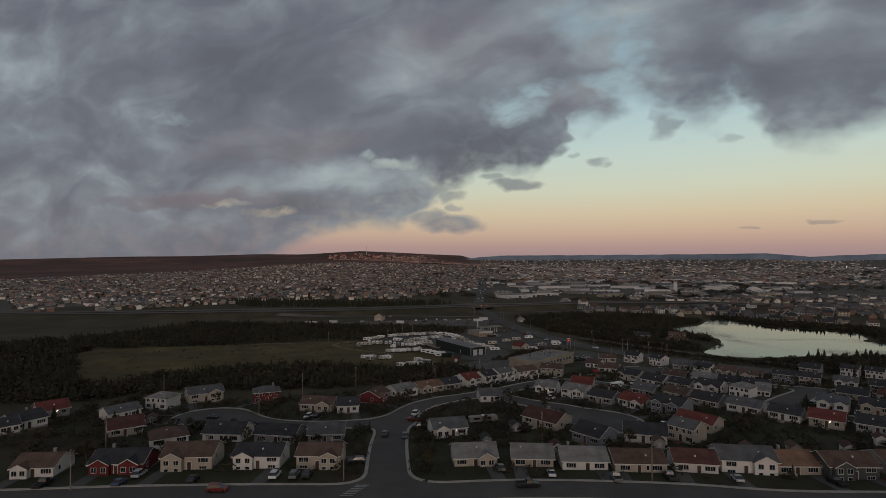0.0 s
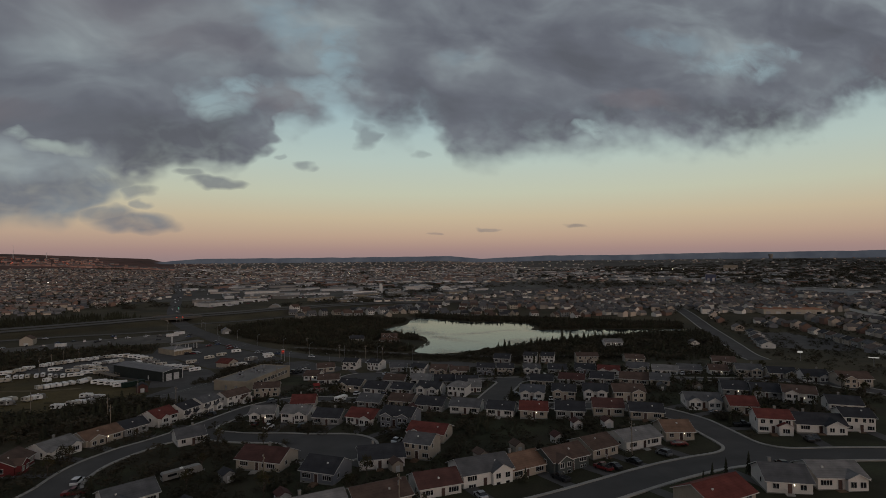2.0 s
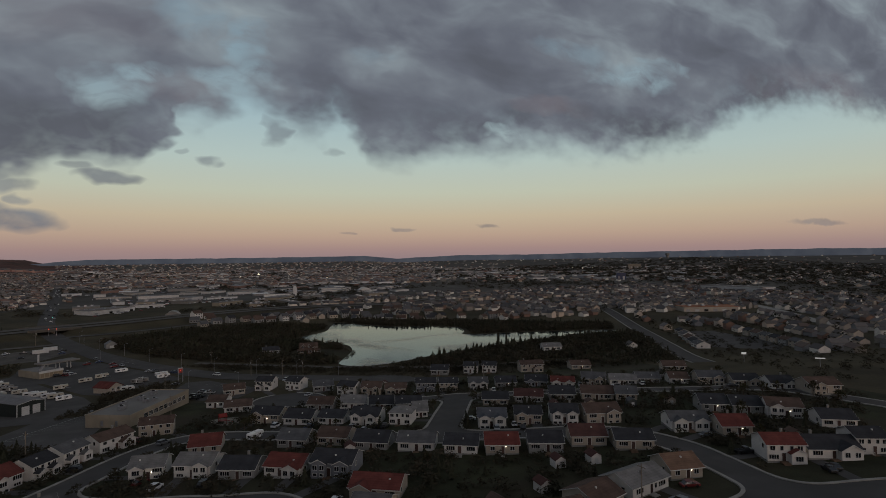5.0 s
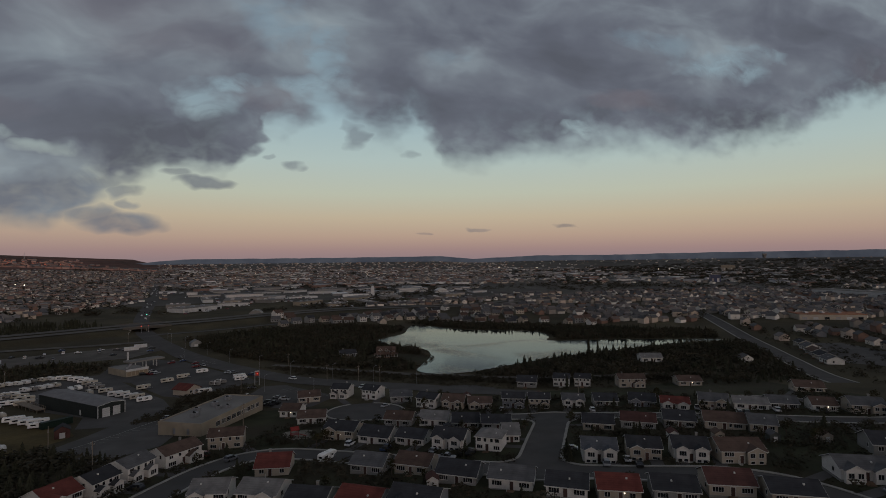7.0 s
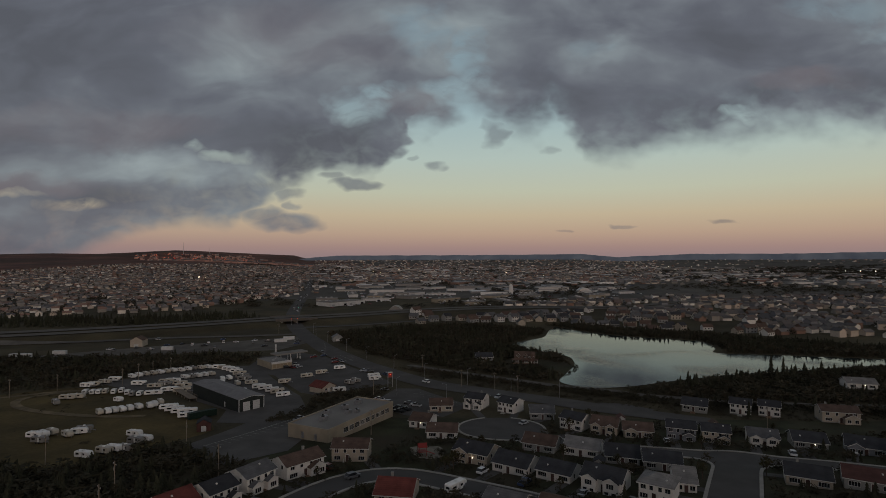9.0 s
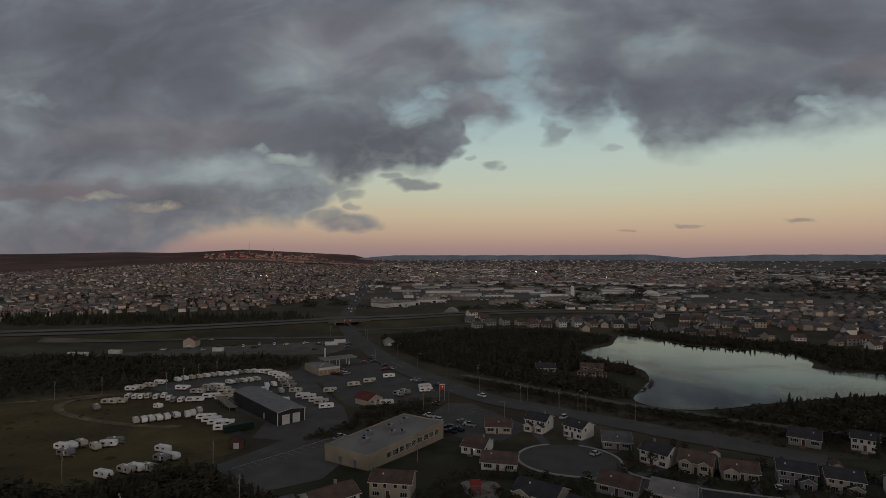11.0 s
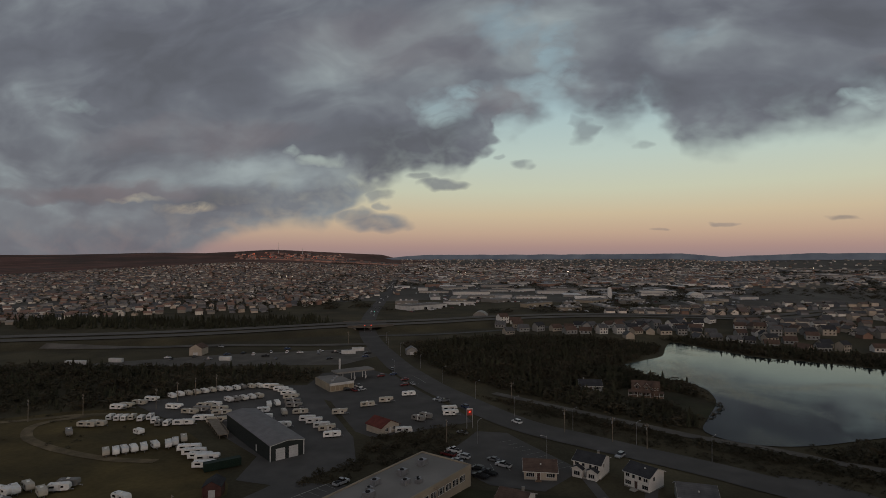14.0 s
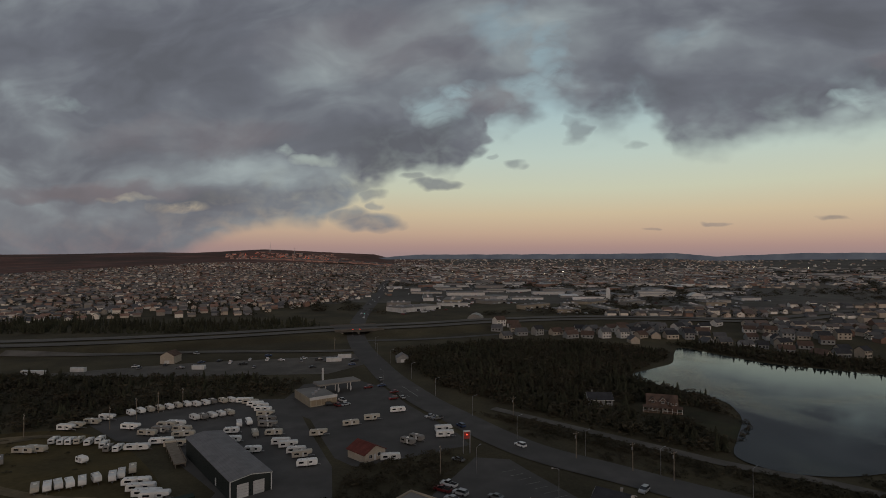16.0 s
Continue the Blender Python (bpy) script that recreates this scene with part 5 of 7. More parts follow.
# ---- cars ----
car(-30.5, 377.6, 154, 'pickup', 'r')
car(-29.3, 381.9, 154, 'pickup', 'w')
car(-25.0, 376.0, 154, 'suv', 's')
car(-26.9, 371.8, 154, 'sedan', 's')
car(-18.9, 365.6, 154, 'suv', 'k')
car(-17.6, 359.5, 154, 'pickup', 'k')
car(-15.2, 362.6, 154, 'pickup', 'k')
car(-14.8, 375.2, 154, 'sedan', 'g')
car(-11.1, 370.4, 154, 'pickup', 's')
car(-29.3, 403.8, 154, 'sedan', 'g')
car(-57.8, 346.3, 64, 'pickup', 's')
car(-54.2, 329.7, 64, 'sedan', 'r')
car(-8.6, 421.5, 137, 'suv', 'w')
car(28.0, 387.3, 238, 'suv', 's')
car(-33.1, 440.9, 129, 'suv', 'b')
car(-71.4, 479.0, 213, 'suv', 'r')
car(-67.4, 481.5, 123, 'sedan', 's')
car(-74.2, 491.5, 213, 'sedan', 'r')
car(-84.8, 505.4, 213, 'sedan', 'b')
car(-89.1, 518.6, 118, 'suv', 'g')
car(-118.1, 554.4, 208, 'suv', 'b')
car(-120.0, 565.2, 208, 'pickup', 'k')
car(-91.1, 501.4, 213, 'suv', 'r')
car(-99.6, 467.6, 32, 'suv', 'k')
car(-95.7, 466.9, 136, 'suv', 'r')
car(-91.9, 468.4, 54, 'sedan', 's')
car(-96.2, 475.4, 139, 'pickup', 'w')
car(-133.4, 575.0, 208, 'sedan', 'b')
car(-137.3, 562.5, 208, 'pickup', 'k')
car(-140.2, 543.8, 40, 'sedan', 'k')
car(-184.1, 571.2, 59, 'suv', 'b')
car(-190.5, 558.1, 117, 'sedan', 'w')
car(-176.7, 538.0, 108, 'sedan', 'g')
car(-208.4, 551.4, 79, 'sedan', 'k')
car(-218.1, 546.1, 61, 'sedan', 'b')
car(-238.5, 571.2, 159, 'suv', 's')
car(-156.2, 567.4, 41, 'sedan', 'w')
car(-48.0, 451.6, 218, 'sedan', 's')
car(-44.4, 449.3, 218, 'pickup', 'g')
car(-81.9, 104.8, 18, 'suv', 'r')
car(-107.4, 101.6, 110, 'sedan', 'b')
car(-107.8, 107.6, 110, 'suv', 's')
car(-92.3, 108.6, 110, 'sedan', 'k')
car(-75.0, 116.8, 108, 'suv', 'w')
car(-70.4, 118.2, 108, 'suv', 'g')
car(-67.5, 119.5, 108, 'suv', 'k')
car(-60.7, 132.7, 202, 'suv', 'k')
car(-65.4, 162.1, 107, 'suv', 'k')
car(-58.4, 162.1, 107, 'suv', 'b')
car(-101.9, 176.0, -83, 'suv', 'w')
car(-99.7, 178.3, -83, 'sedan', 'k')
car(-65.5, 190.8, 90, 'suv', 'w')
car(-62.9, 182.5, 180, 'pickup', 'r')
car(-14.4, 128.5, 22, 'pickup', 'k')
car(-10.1, 138.2, 104, 'sedan', 'w')
car(5.2, 139.6, 104, 'pickup', 'g')
car(17.7, 144.6, 104, 'pickup', 'k')
car(33.1, 147.9, 97, 'sedan', 's')
car(55.0, 152.5, 106, 'pickup', 'k')
car(-23.0, 138.7, 112, 'sedan', 'g')
car(-135.9, 166.1, 180, 'sedan', 'k')
car(-124.4, 95.9, 110, 'pickup', 'k')
car(-8.5, 224.8, 63, 'suv', 'k')
car(-24.6, 235.6, 45, 'sedan', 'r')
car(-20.4, 228.7, 63, 'suv', 'w')
car(20.8, 198.2, 53, 'sedan', 'w')
car(89.6, 161.0, 101, 'suv', 'g')
car(78.4, 158.0, 106, 'sedan', 'k')
car(68.4, 155.9, 106, 'pickup', 'r')
car(71.4, 155.9, 106, 'sedan', 'k')
car(99.1, 167.3, -16, 'sedan', 'r')
car(132.5, 192.7, -6, 'sedan', 'g')
car(129.6, 177.2, -16, 'pickup', 'k')
car(134.8, 158.0, 63, 'sedan', 'k')
car(137.4, 158.6, 63, 'sedan', 'k')
car(110.4, 142.7, 74, 'sedan', 'k')
car(113.3, 140.3, 74, 'sedan', 'k')
car(186.7, 257.4, 61, 'sedan', 'k')
car(199.3, 239.3, -29, 'sedan', 'k')
car(14.0, 280.8, 58, 'suv', 'w')
car(24.8, 270.6, 56, 'pickup', 'b')
car(38.6, 262.1, 56, 'sedan', 's')
car(45.9, 256.4, 55, 'sedan', 'k')
car(48.9, 255.6, 55, 'pickup', 'k')
car(40.9, 254.0, -35, 'pickup', 's')
car(78.8, 248.4, 153, 'sedan', 's')
car(81.0, 231.4, 66, 'suv', 's')
car(88.3, 232.6, 66, 'sedan', 'w')
car(88.8, 227.7, 66, 'sedan', 'k')
car(80.2, 313.3, 73, 'sedan', 'w')
car(113.1, 296.3, 68, 'suv', 'w')
car(133.6, 298.1, 59, 'sedan', 'w')
car(151.0, 281.4, 55, 'pickup', 's')
car(157.1, 266.1, 55, 'suv', 's')
car(159.6, 265.3, 55, 'suv', 'k')
car(172.9, 264.8, 59, 'suv', 'w')
car(-32.5, 285.9, 137, 'suv', 'r')
car(-23.2, 277.5, 47, 'suv', 'g')
car(-45.0, 258.6, 153, 'suv', 'k')
car(34.1, 340.2, 45, 'sedan', 's')
car(-57.7, 173.7, 197, 'pickup', 'k')

# ---- commercial buildings ----
banded("metal_dark", (0.03, 0.036, 0.034), 0.6, 0.45, 0, 0.0, 0.15)
banded("metal_roof", (0.17, 0.165, 0.165), 0.6, 0.9, 0, 0.0, 0.2)
surface("roof_gravel", (0.2, 0.19, 0.175), 0.95, 0.22, 0.06, 1.5, 0.2, other=(0.14, 0.133, 0.125))
surface("block_beige", (0.29, 0.25, 0.19), 0.9, 0.2, 0.15, 3, 0.15, other=(0.23, 0.2, 0.155))
surface("panel_white", (0.5, 0.5, 0.49), 0.6, 0.15, 0.3, 4, 0.05, per_object=0.2)
surface("sign_red", (0.3, 0.06, 0.05), 0.6, 0.15, 0.5, 4, 0.05)
surface("play_red", (0.2, 0.03, 0.025), 0.5, 0.1, 1, 5, 0.0)
surface("sand", (0.2, 0.18, 0.145), 0.95, 0.2, 0.4, 5, 0.2)
surface("container_green", (0.014, 0.027, 0.02), 0.6, 0.2, 0.5, 4, 0.1)
lit("shop_glow", (1.0, 0.74, 0.48), 0.03)


def at_ground(x, y, yaw, sink=0.0):
    return pose(x, y, ground(x, y) + 0.1 - sink, 0, 0, yaw)


def showroom(x, y, yaw, w, d, h):
    """Dark ribbed-metal service hall with a low gable and two big doors."""
    ob = empty("service_hall", at_ground(x, y, yaw), "dark ribbed metal service hall with two white doors", "building")
    bm = bmesh.new()
    prism(bm, [(0, -1), (w, -1), (w, h), (w / 2, h + 0.9), (0, h)], 0, d, "y")
    part("wall", bm, "metal_dark", ob)
    bm = bmesh.new()
    gable_roof(bm, 0, w, 0, d, h + 0.05, 0.9, 0.35, 0.15, "y")
    part("roof", bm, "metal_roof", ob, "pale grey metal roof")
    for x0 in (w * 0.16, w * 0.55):
        bm = bmesh.new()
        box(bm, x0, x0 + 3.3, -0.06, 0.02, 0.05, 4.0)
        dr = part("garage_door", bm, "panel_white", ob, "white sectional door")
        bm = bmesh.new()
        for k in range(1, 5):
            box(bm, x0 + 0.05, x0 + 3.25, -0.075, -0.05, k * 0.8 - 0.025, k * 0.8 + 0.025)
        part("door_seam", bm, "steel", dr)
    for cx in (0, w):
        bm = bmesh.new()
        box(bm, cx - 0.16, cx + 0.16, -0.12, 0.1, 0, h + 0.05)
        part("corner_trim", bm, "panel_white", ob)
    bm = bmesh.new()
    prism(bm, [(-0.3, h - 0.15), (w / 2, h + 0.75), (w + 0.3, h - 0.15), (w + 0.3, h + 0.05), (w / 2, h + 0.98), (-0.3, h + 0.05)], -0.42, -0.36, "y")
    part("gable_trim", bm, "panel_white", ob)
    bm = bmesh.new()
    box(bm, -0.06, 0.02, d * 0.27, d * 0.27 + 1.0, 0.0, 2.3)
    part("side_door", bm, "panel_white", ob)
    bm = bmesh.new()
    box(bm, w * 0.46, w * 0.46 + 0.5, -0.05, 0.02, 1.2, 1.9)
    part("window", bm, "glass_pane", ob)


showroom(-89.3, 363.0, 48, 12, 48.5, 5.4)


def deck_ramp():
    ob = empty("loading_deck", at_ground(-121, 384, 133), "weathered timber loading deck with railings", "deck")
    bm = bmesh.new()
    box(bm, 0, 26, -3, 0.5, 1.2, 1.5)
    part("platform", bm, "wood_pole", ob)
    for k in range(7):
        for yy in (-2.8, 0.2):
            bm = bmesh.new()
            box(bm, k * 4.2 + 0.2, k * 4.2 + 0.4, yy, yy + 0.2, -0.6, 1.2)
            part("leg", bm, "wood_pole", ob)
    for k in range(14):
        bm = bmesh.new()
        tube(bm, (k * 2, -3, 1.5), (k * 2, -3, 2.6), 0.06, 0.06)
        part("post", bm, "wood_pole", ob)
    bm = bmesh.new()
    box(bm, 0, 26, -3.05, -2.95, 2.5, 2.62)
    part("rail", bm, "wood_pole", ob)


deck_ramp()


def store(x, y, yaw, L, D, h):
    """Long flat-roofed block building; the strip of windows faces the houses."""
    ob = empty("store_building", at_ground(x, y, yaw), "beige block store building with a flat gravel roof", "building")
    bm = bmesh.new()
    box(bm, 0, L, 0, D, -2, h)
    part("wall", bm, "block_beige", ob)
    bm = bmesh.new()
    box(bm, 0.4, L - 0.4, 0.4, D - 0.4, h - 0.05, h + 0.04)
    part("roof", bm, "roof_gravel", ob, "flat grey gravel roof")
    for x0, x1, y0, y1 in ((-0.08, L + 0.08, -0.08, 0.35), (-0.08, L + 0.08, D - 0.35, D + 0.08), (-0.08, 0.35, 0.35, D - 0.35), (L - 0.35, L + 0.08, 0.35, D - 0.35)):
        bm = bmesh.new()
        box(bm, x0, x1, y0, y1, h - 0.7, h + 0.4)
        part("parapet", bm, "block_beige", ob)
    for k in range(9):
        add_window(ob, 10.3 + k * 3.5, 0, 1.8, 2.6, 1.8)
    rnd = random.Random(5)
    for k in range(9):
        ux, uy, s = rnd.uniform(7, L - 8), rnd.uniform(4, D - 5), rnd.uniform(1.2, 2.2)
        bm = bmesh.new()
        box(bm, ux, ux + s * 1.4, uy, uy + s, h + 0.1, h + 0.1 + s * 0.7, 0.08)
        un = part("roof_unit", bm, "steel", ob, "rooftop air handling unit")
        bm = bmesh.new()
        tube(bm, (ux + s * 0.5, uy + s * 0.5, h + 0.1 + s * 0.7), (ux + s * 0.5, uy + s * 0.5, h + 0.35 + s * 0.7), s * 0.3, s * 0.3, 10)
        part("fan_guard", bm, "rubber", un)
    for yy in (5, 11):
        bm = bmesh.new()
        box(bm, -0.06, 0.02, yy, yy + 1.1, 0.1, 2.3)
        part("door", bm, "steel", ob)


store(-38.5, 314.0, 64, 43, 18.5, 4.2)


def petrol_station():
    ob = empty("station_shop", at_ground(-107.5, 462.5, 43), "flat-roofed petrol station shop with lit windows", "building")
    bm = bmesh.new()
    box(bm, 0, 13.5, 0, 22, -1, 4)
    part("wall", bm, "block_beige", ob)
    bm = bmesh.new()
    box(bm, 0.3, 13.2, 0.3, 21.7, 3.9, 4.05)
    part("roof", bm, "roof_gravel", ob)
    bm = bmesh.new()
    box(bm, -0.15, 13.65, -0.2, 0.25, 3.2, 4.5)
    part("fascia", bm, "panel_white", ob)
    for k in range(5):
        bm = bmesh.new()
        box(bm, 0.7 + k * 2.5, 2.8 + k * 2.5, -0.05, 0.02, 0.6, 2.9)
        part("window", bm, "shop_glow", ob, "dimly lit shop window")
    for k in range(3):
        bm = bmesh.new()
        box(bm, 3 + k * 3, 4.6 + k * 3, 6 + k * 4, 7.4 + k * 4, 4.05, 5.0, 0.1)
        part("roof_unit", bm, "steel", ob)
    cn = empty("fuel_canopy", at_ground(-111, 482, 43), "flat fuel canopy on slim pillars", "canopy")
    bm = bmesh.new()
    box(bm, 0, 23, 0, 9, 5.0, 5.9)
    part("canopy_roof", bm, "roof_gravel", cn)
    bm = bmesh.new()
    box(bm, -0.05, 23.05, -0.06, 0.0, 5.05, 5.85)
    part("fascia", bm, "shell_grey", cn)
    for k in range(3):
        for yy in (2.5, 6.5):
            bm = bmesh.new()
            box(bm, 4.5 + k * 7 - 0.2, 4.5 + k * 7 + 0.2, yy - 0.2, yy + 0.2, -0.5, 5.0)
            part("pillar", bm, "panel_white", cn)
        bm = bmesh.new()
        bx = 4.5 + k * 7
        box(bm, bx + 0.8, bx + 1.5, 4.0, 5.0, 0.0, 1.9, 0.05)
        part("fuel_pump", bm, "panel_white", cn)
    tm = empty("price_totem", at_ground(-122, 515, 43), "tall white station totem", "sign")
    bm = bmesh.new()
    box(bm, -0.55, 0.55, -0.25, 0.25, 0, 7)
    part("panel", bm, "panel_white", tm)


petrol_station()


def hut():
    ob = empty("sales_hut", at_ground(-60, 396, 55), "small beige hut with a red gable roof", "building")
    bm = bmesh.new()
    prism(bm, [(0, -0.6), (9, -0.6), (9, 2.7), (4.5, 4.9), (0, 2.7)], 0, 9.5, "y")
    part("wall", bm, "siding_c", ob)
    bm = bmesh.new()
    gable_roof(bm, 0, 9, 0, 9.5, 2.75, 2.2, 0.5, 0.18, "y")
    part("roof", bm, "shingle_r", ob, "faded red roof")
    add_window(ob, 2.6, 0, 1.6, 1.2, 1.1)
    add_window(ob, 6.2, 0, 1.6, 1.2, 1.1)
    bm = bmesh.new()
    box(bm, 4.0, 4.95, -0.05, 0.02, 0.0, 2.1)
    part("door", bm, "panel_white", ob)


hut()


def pylon_sign(x, y):
    ob = empty("pylon_sign", at_ground(x, y, 20), "tall pylon sign with a red lit panel", "sign")
    for s in (-1.2, 1.2):
        bm = bmesh.new()
        box(bm, s - 0.14, s + 0.14, -0.2, 0.2, -0.4, 7.6)
        part("post", bm, "steel", ob)
    bm = bmesh.new()
    box(bm, -1.04, 1.04, -0.3, 0.3, 5.2, 7.6)
    part("panel", bm, "sign_red", ob, "red sign panel")
    bm = bmesh.new()
    box(bm, -0.25, 0.25, -0.34, -0.3, 6.4, 6.8)
    part("lit_mark", bm, "red_glow", ob, "glowing red mark")
    bm = bmesh.new()
    box(bm, -1.3, 1.3, -0.32, 0.32, 7.6, 8.0, 0.08)
    part("cap", bm, "panel_white", ob)


pylon_sign(-27.3, 411.5)


def container(x, y, yaw, L, mat, label):
    ob = empty("container", at_ground(x, y, yaw), label, "container")
    bm = bmesh.new()
    box(bm, 0, L, 0, 2.5, 0, 2.6)
    part("body", bm, mat, ob)
    for k in range(int(L / 0.6)):
        bm = bmesh.new()
        box(bm, 0.2 + k * 0.6, 0.45 + k * 0.6, -0.05, 0.0, 0.1, 2.5)
        part("rib", bm, mat, ob)


container(-105.5, 350.5, 44, 11.5, "container_green", "dark green steel container on the yard")
trailer(-39, 187, 32, 12)
trailer(6.0, 266.2, 52, 8)
container(-213, 528, 8, 8, "panel_white", "white box container on gravel")
container(-283, 511, 5, 9, "panel_white", "white box container on gravel")
container(-305, 499, 8, 14, "panel_white", "long white box container on gravel")
container(-138, 561, 20, 10, "panel_white", "white box trailer beside the main road")
container(-134, 572, 20, 9, "panel_white", "white box trailer beside the main road")


def shed(x, y, yaw, w, d, h, wall, roof, label):
    ob = empty("shed", at_ground(x, y, yaw), label, "shed")
    bm = bmesh.new()
    prism(bm, [(0, -0.6), (w, -0.6), (w, h), (w / 2, h + w * 0.3), (0, h)], 0, d, "y")
    part("wall", bm, wall, ob)
    bm = bmesh.new()
    gable_roof(bm, 0, w, 0, d, h + 0.04, w * 0.3, 0.25, 0.14, "y")
    part("roof", bm, roof, ob)
    bm = bmesh.new()
    box(bm, w * 0.32, w * 0.68, -0.05, 0.02, 0, min(2.1, h * 0.8))
    part("door", bm, "panel_white", ob)


shed(-243.6, 540, 8, 9, 10, 5, "siding_c", "shingle_n", "beige barn on a gravel lot")
shed(-91.1, 565, 20, 8, 8, 3, "siding_g", "metal_roof", "grey shed at the edge of the wood")
for x, y, yw in ((16, 172, 10), (28, 160, 14), (-27, 178, 30), (40, 172, 15), (52, 176, 10), (66, 180, 0), (-120, 118, 30), (-60, 141, 25), (-33, 160, 25), (8, 160, 20), (78, 192, -8), (88, 190, -8), (30, 232, -10), (-150, 150, 40), (150, 226, -20), (-12, 158, 20), (47, 284, -20), (112, 246, -20), (124, 240, -20), (137, 232, -20), (38, 364, 0), (72, 342, -10), (105, 333, -12), (150, 178, -20)):
    k = int(abs(x * 3 + y)) % 4
    if on_road(x, y, "", 4) or any(math.hypot(x - a, y - b) < 8 for a, b, w, d, t in HOUSES):
        continue
    shed(x, y, yw, 3.0, 3.6, 2.1, ("siding_c", "siding_g", "siding_w", "siding_d")[k], ("shingle_n", "shingle_k", "shingle_m", "shingle_g")[k], ("cream", "grey", "white", "dark green")[k] + " garden shed behind a house")


def playground():
    tagged(sheet("sand_patch", curve_points([(-9, 308), (-5, 296), (2, 297), (1, 309)], 2, True), "sand", 0.08, "pale sand patch of a playground", "playground", 4))
    ob = empty("play_frame", at_ground(-4.5, 299, 15), "red climbing frame with a slide on sand", "playground")
    for a, b in ((-1.2, -1.2), (1.2, -1.2), (-1.2, 1.2), (1.2, 1.2)):
        bm = bmesh.new()
        tube(bm, (a, b, 0), (a, b, 3.0), 0.09, 0.09, 8)
        part("post", bm, "play_red", ob)
    bm = bmesh.new()
    box(bm, -1.3, 1.3, -1.3, 1.3, 1.3, 1.45)
    part("platform", bm, "play_red", ob)
    bm = bmesh.new()
    gable_roof(bm, -1.3, 1.3, -1.3, 1.3, 3.0, 0.9, 0.2, 0.1)
    part("roof", bm, "play_red", ob)
    bm = bmesh.new()
    prism(bm, [(1.3, 1.4), (4.2, 0.2), (4.2, 0.05), (1.3, 1.25)], -0.45, 0.45, "y")
    part("slide", bm, "play_red", ob)


playground()


for k in range(6):
    house(408 - k * 6.2, 392 - k * 12.5, 62, 11.5, 2, "cgc"[k % 3], "kng"[k % 3], "g")
for k in range(5):
    house(318 + k * 12, 372 + k * 16, -118, 12, 1, "wcg"[k % 3], "gkn"[k % 3], "p")

# ---- poles ----
def make_pole():
    ob = empty("utility_pole", Matrix(), "weathered wooden utility pole with a cross-arm", "pole", "utility poles")
    bm = bmesh.new()
    tube(bm, (0, 0, -0.5), (0, 0, 9.5), 0.17, 0.11, 8)
    part("pole", bm, "wood_pole", ob)
    bm = bmesh.new()
    box(bm, -1.1, 1.1, -0.06, 0.06, 8.6, 8.75)
    part("cross_arm", bm, "wood_pole", ob)
    for s in (-0.95, 0.95):
        bm = bmesh.new()
        tube(bm, (s, 0, 8.75), (s, 0, 9.0), 0.06, 0.04, 6)
        part("insulator", bm, "panel_white", ob)
    bm = bmesh.new()
    tube(bm, (0.3, 0, 7.0), (0.3, 0, 7.9), 0.2, 0.2, 8)
    part("transformer", bm, "steel", ob)
    return ob


POLES = [(-214.7, 390, 60), (-200.8, 403.8, 60), (-175.2, 418, 60), (-174.3, 432, 60), (-172, 443, 50), (-166, 452, 50), (10.6, 412.5, 125), (27.8, 404, 125), (39, 398, 125), (-12.3, 456, 110),
         (-33.1, 389.5, 30), (-122.1, 291.3, 20), (-85.9, 308.1, 20), (-62.7, 279.8, 50), (-83.6, 264.5, 50), (-24.9, 325.3, 60), (123.1, 327, -20), (-57.8, 120, 20), (-115.2, 95.5, 20),
         (-180.5, 188.4, 30), (-125.6, 209.7, 30), (-111.8, 233.9, 40), (-137.3, 123.5, 30), (13.5, 142, 15), (-16.2, 168.7, 20), (-122.4, 175, 20), (-77, 248, 50), (81.7, 164, 10)]
first = make_pole()
first.matrix_world = at_ground(-146.4, 599, 20)
for x, y, yw in POLES:
    copy_thing(first, at_ground(x, y, yw + 90))


def make_lamp():
    ob = empty("street_lamp", Matrix(), "slim grey steel street lamp on a bent arm", "lamp", "street lamps")
    bm = bmesh.new()
    tube(bm, (0, 0, -0.3), (0, 0, 8.5), 0.1, 0.06, 8)
    part("pole", bm, "steel", ob)
    bm = bmesh.new()
    tube(bm, (0, 0, 8.4), (1.8, 0, 8.9), 0.05, 0.04)
    part("arm", bm, "steel", ob)
    bm = bmesh.new()
    box(bm, 1.6, 2.3, -0.14, 0.14, 8.8, 8.98, 0.04)
    part("lamp_head", bm, "steel", ob)
    return ob


lamp0 = make_lamp()
lamp0.matrix_world = at_ground(-10, 430, 35)
for x, y, yw in ((-30, 457, 35), (-52, 488, 35), (-72, 523, 30), (-95, 563, 25), (-118, 608, 20), (14, 416, 40), (36, 402, 40), (58, 388, 40), (-22, 393, 60), (3, 378, 200), (-84, 506, 150), (-110, 585, 205)):
    copy_thing(lamp0, at_ground(x, y, yw))


lit("panel_glow", (1.0, 0.97, 0.9), 0.28)


def lit_sign(x, y, yaw, w, h, up):
    ob = empty("lit_sign", at_ground(x, y, yaw), "white lit sign panel on a post", "sign")
    bm = bmesh.new()
    tube(bm, (0, 0, -0.3), (0, 0, up), 0.15, 0.12, 6)
    part("post", bm, "steel", ob)
    bm = bmesh.new()
    box(bm, -w / 2, w / 2, -0.15, 0.15, up, up + h)
    part("panel", bm, "panel_glow", ob)


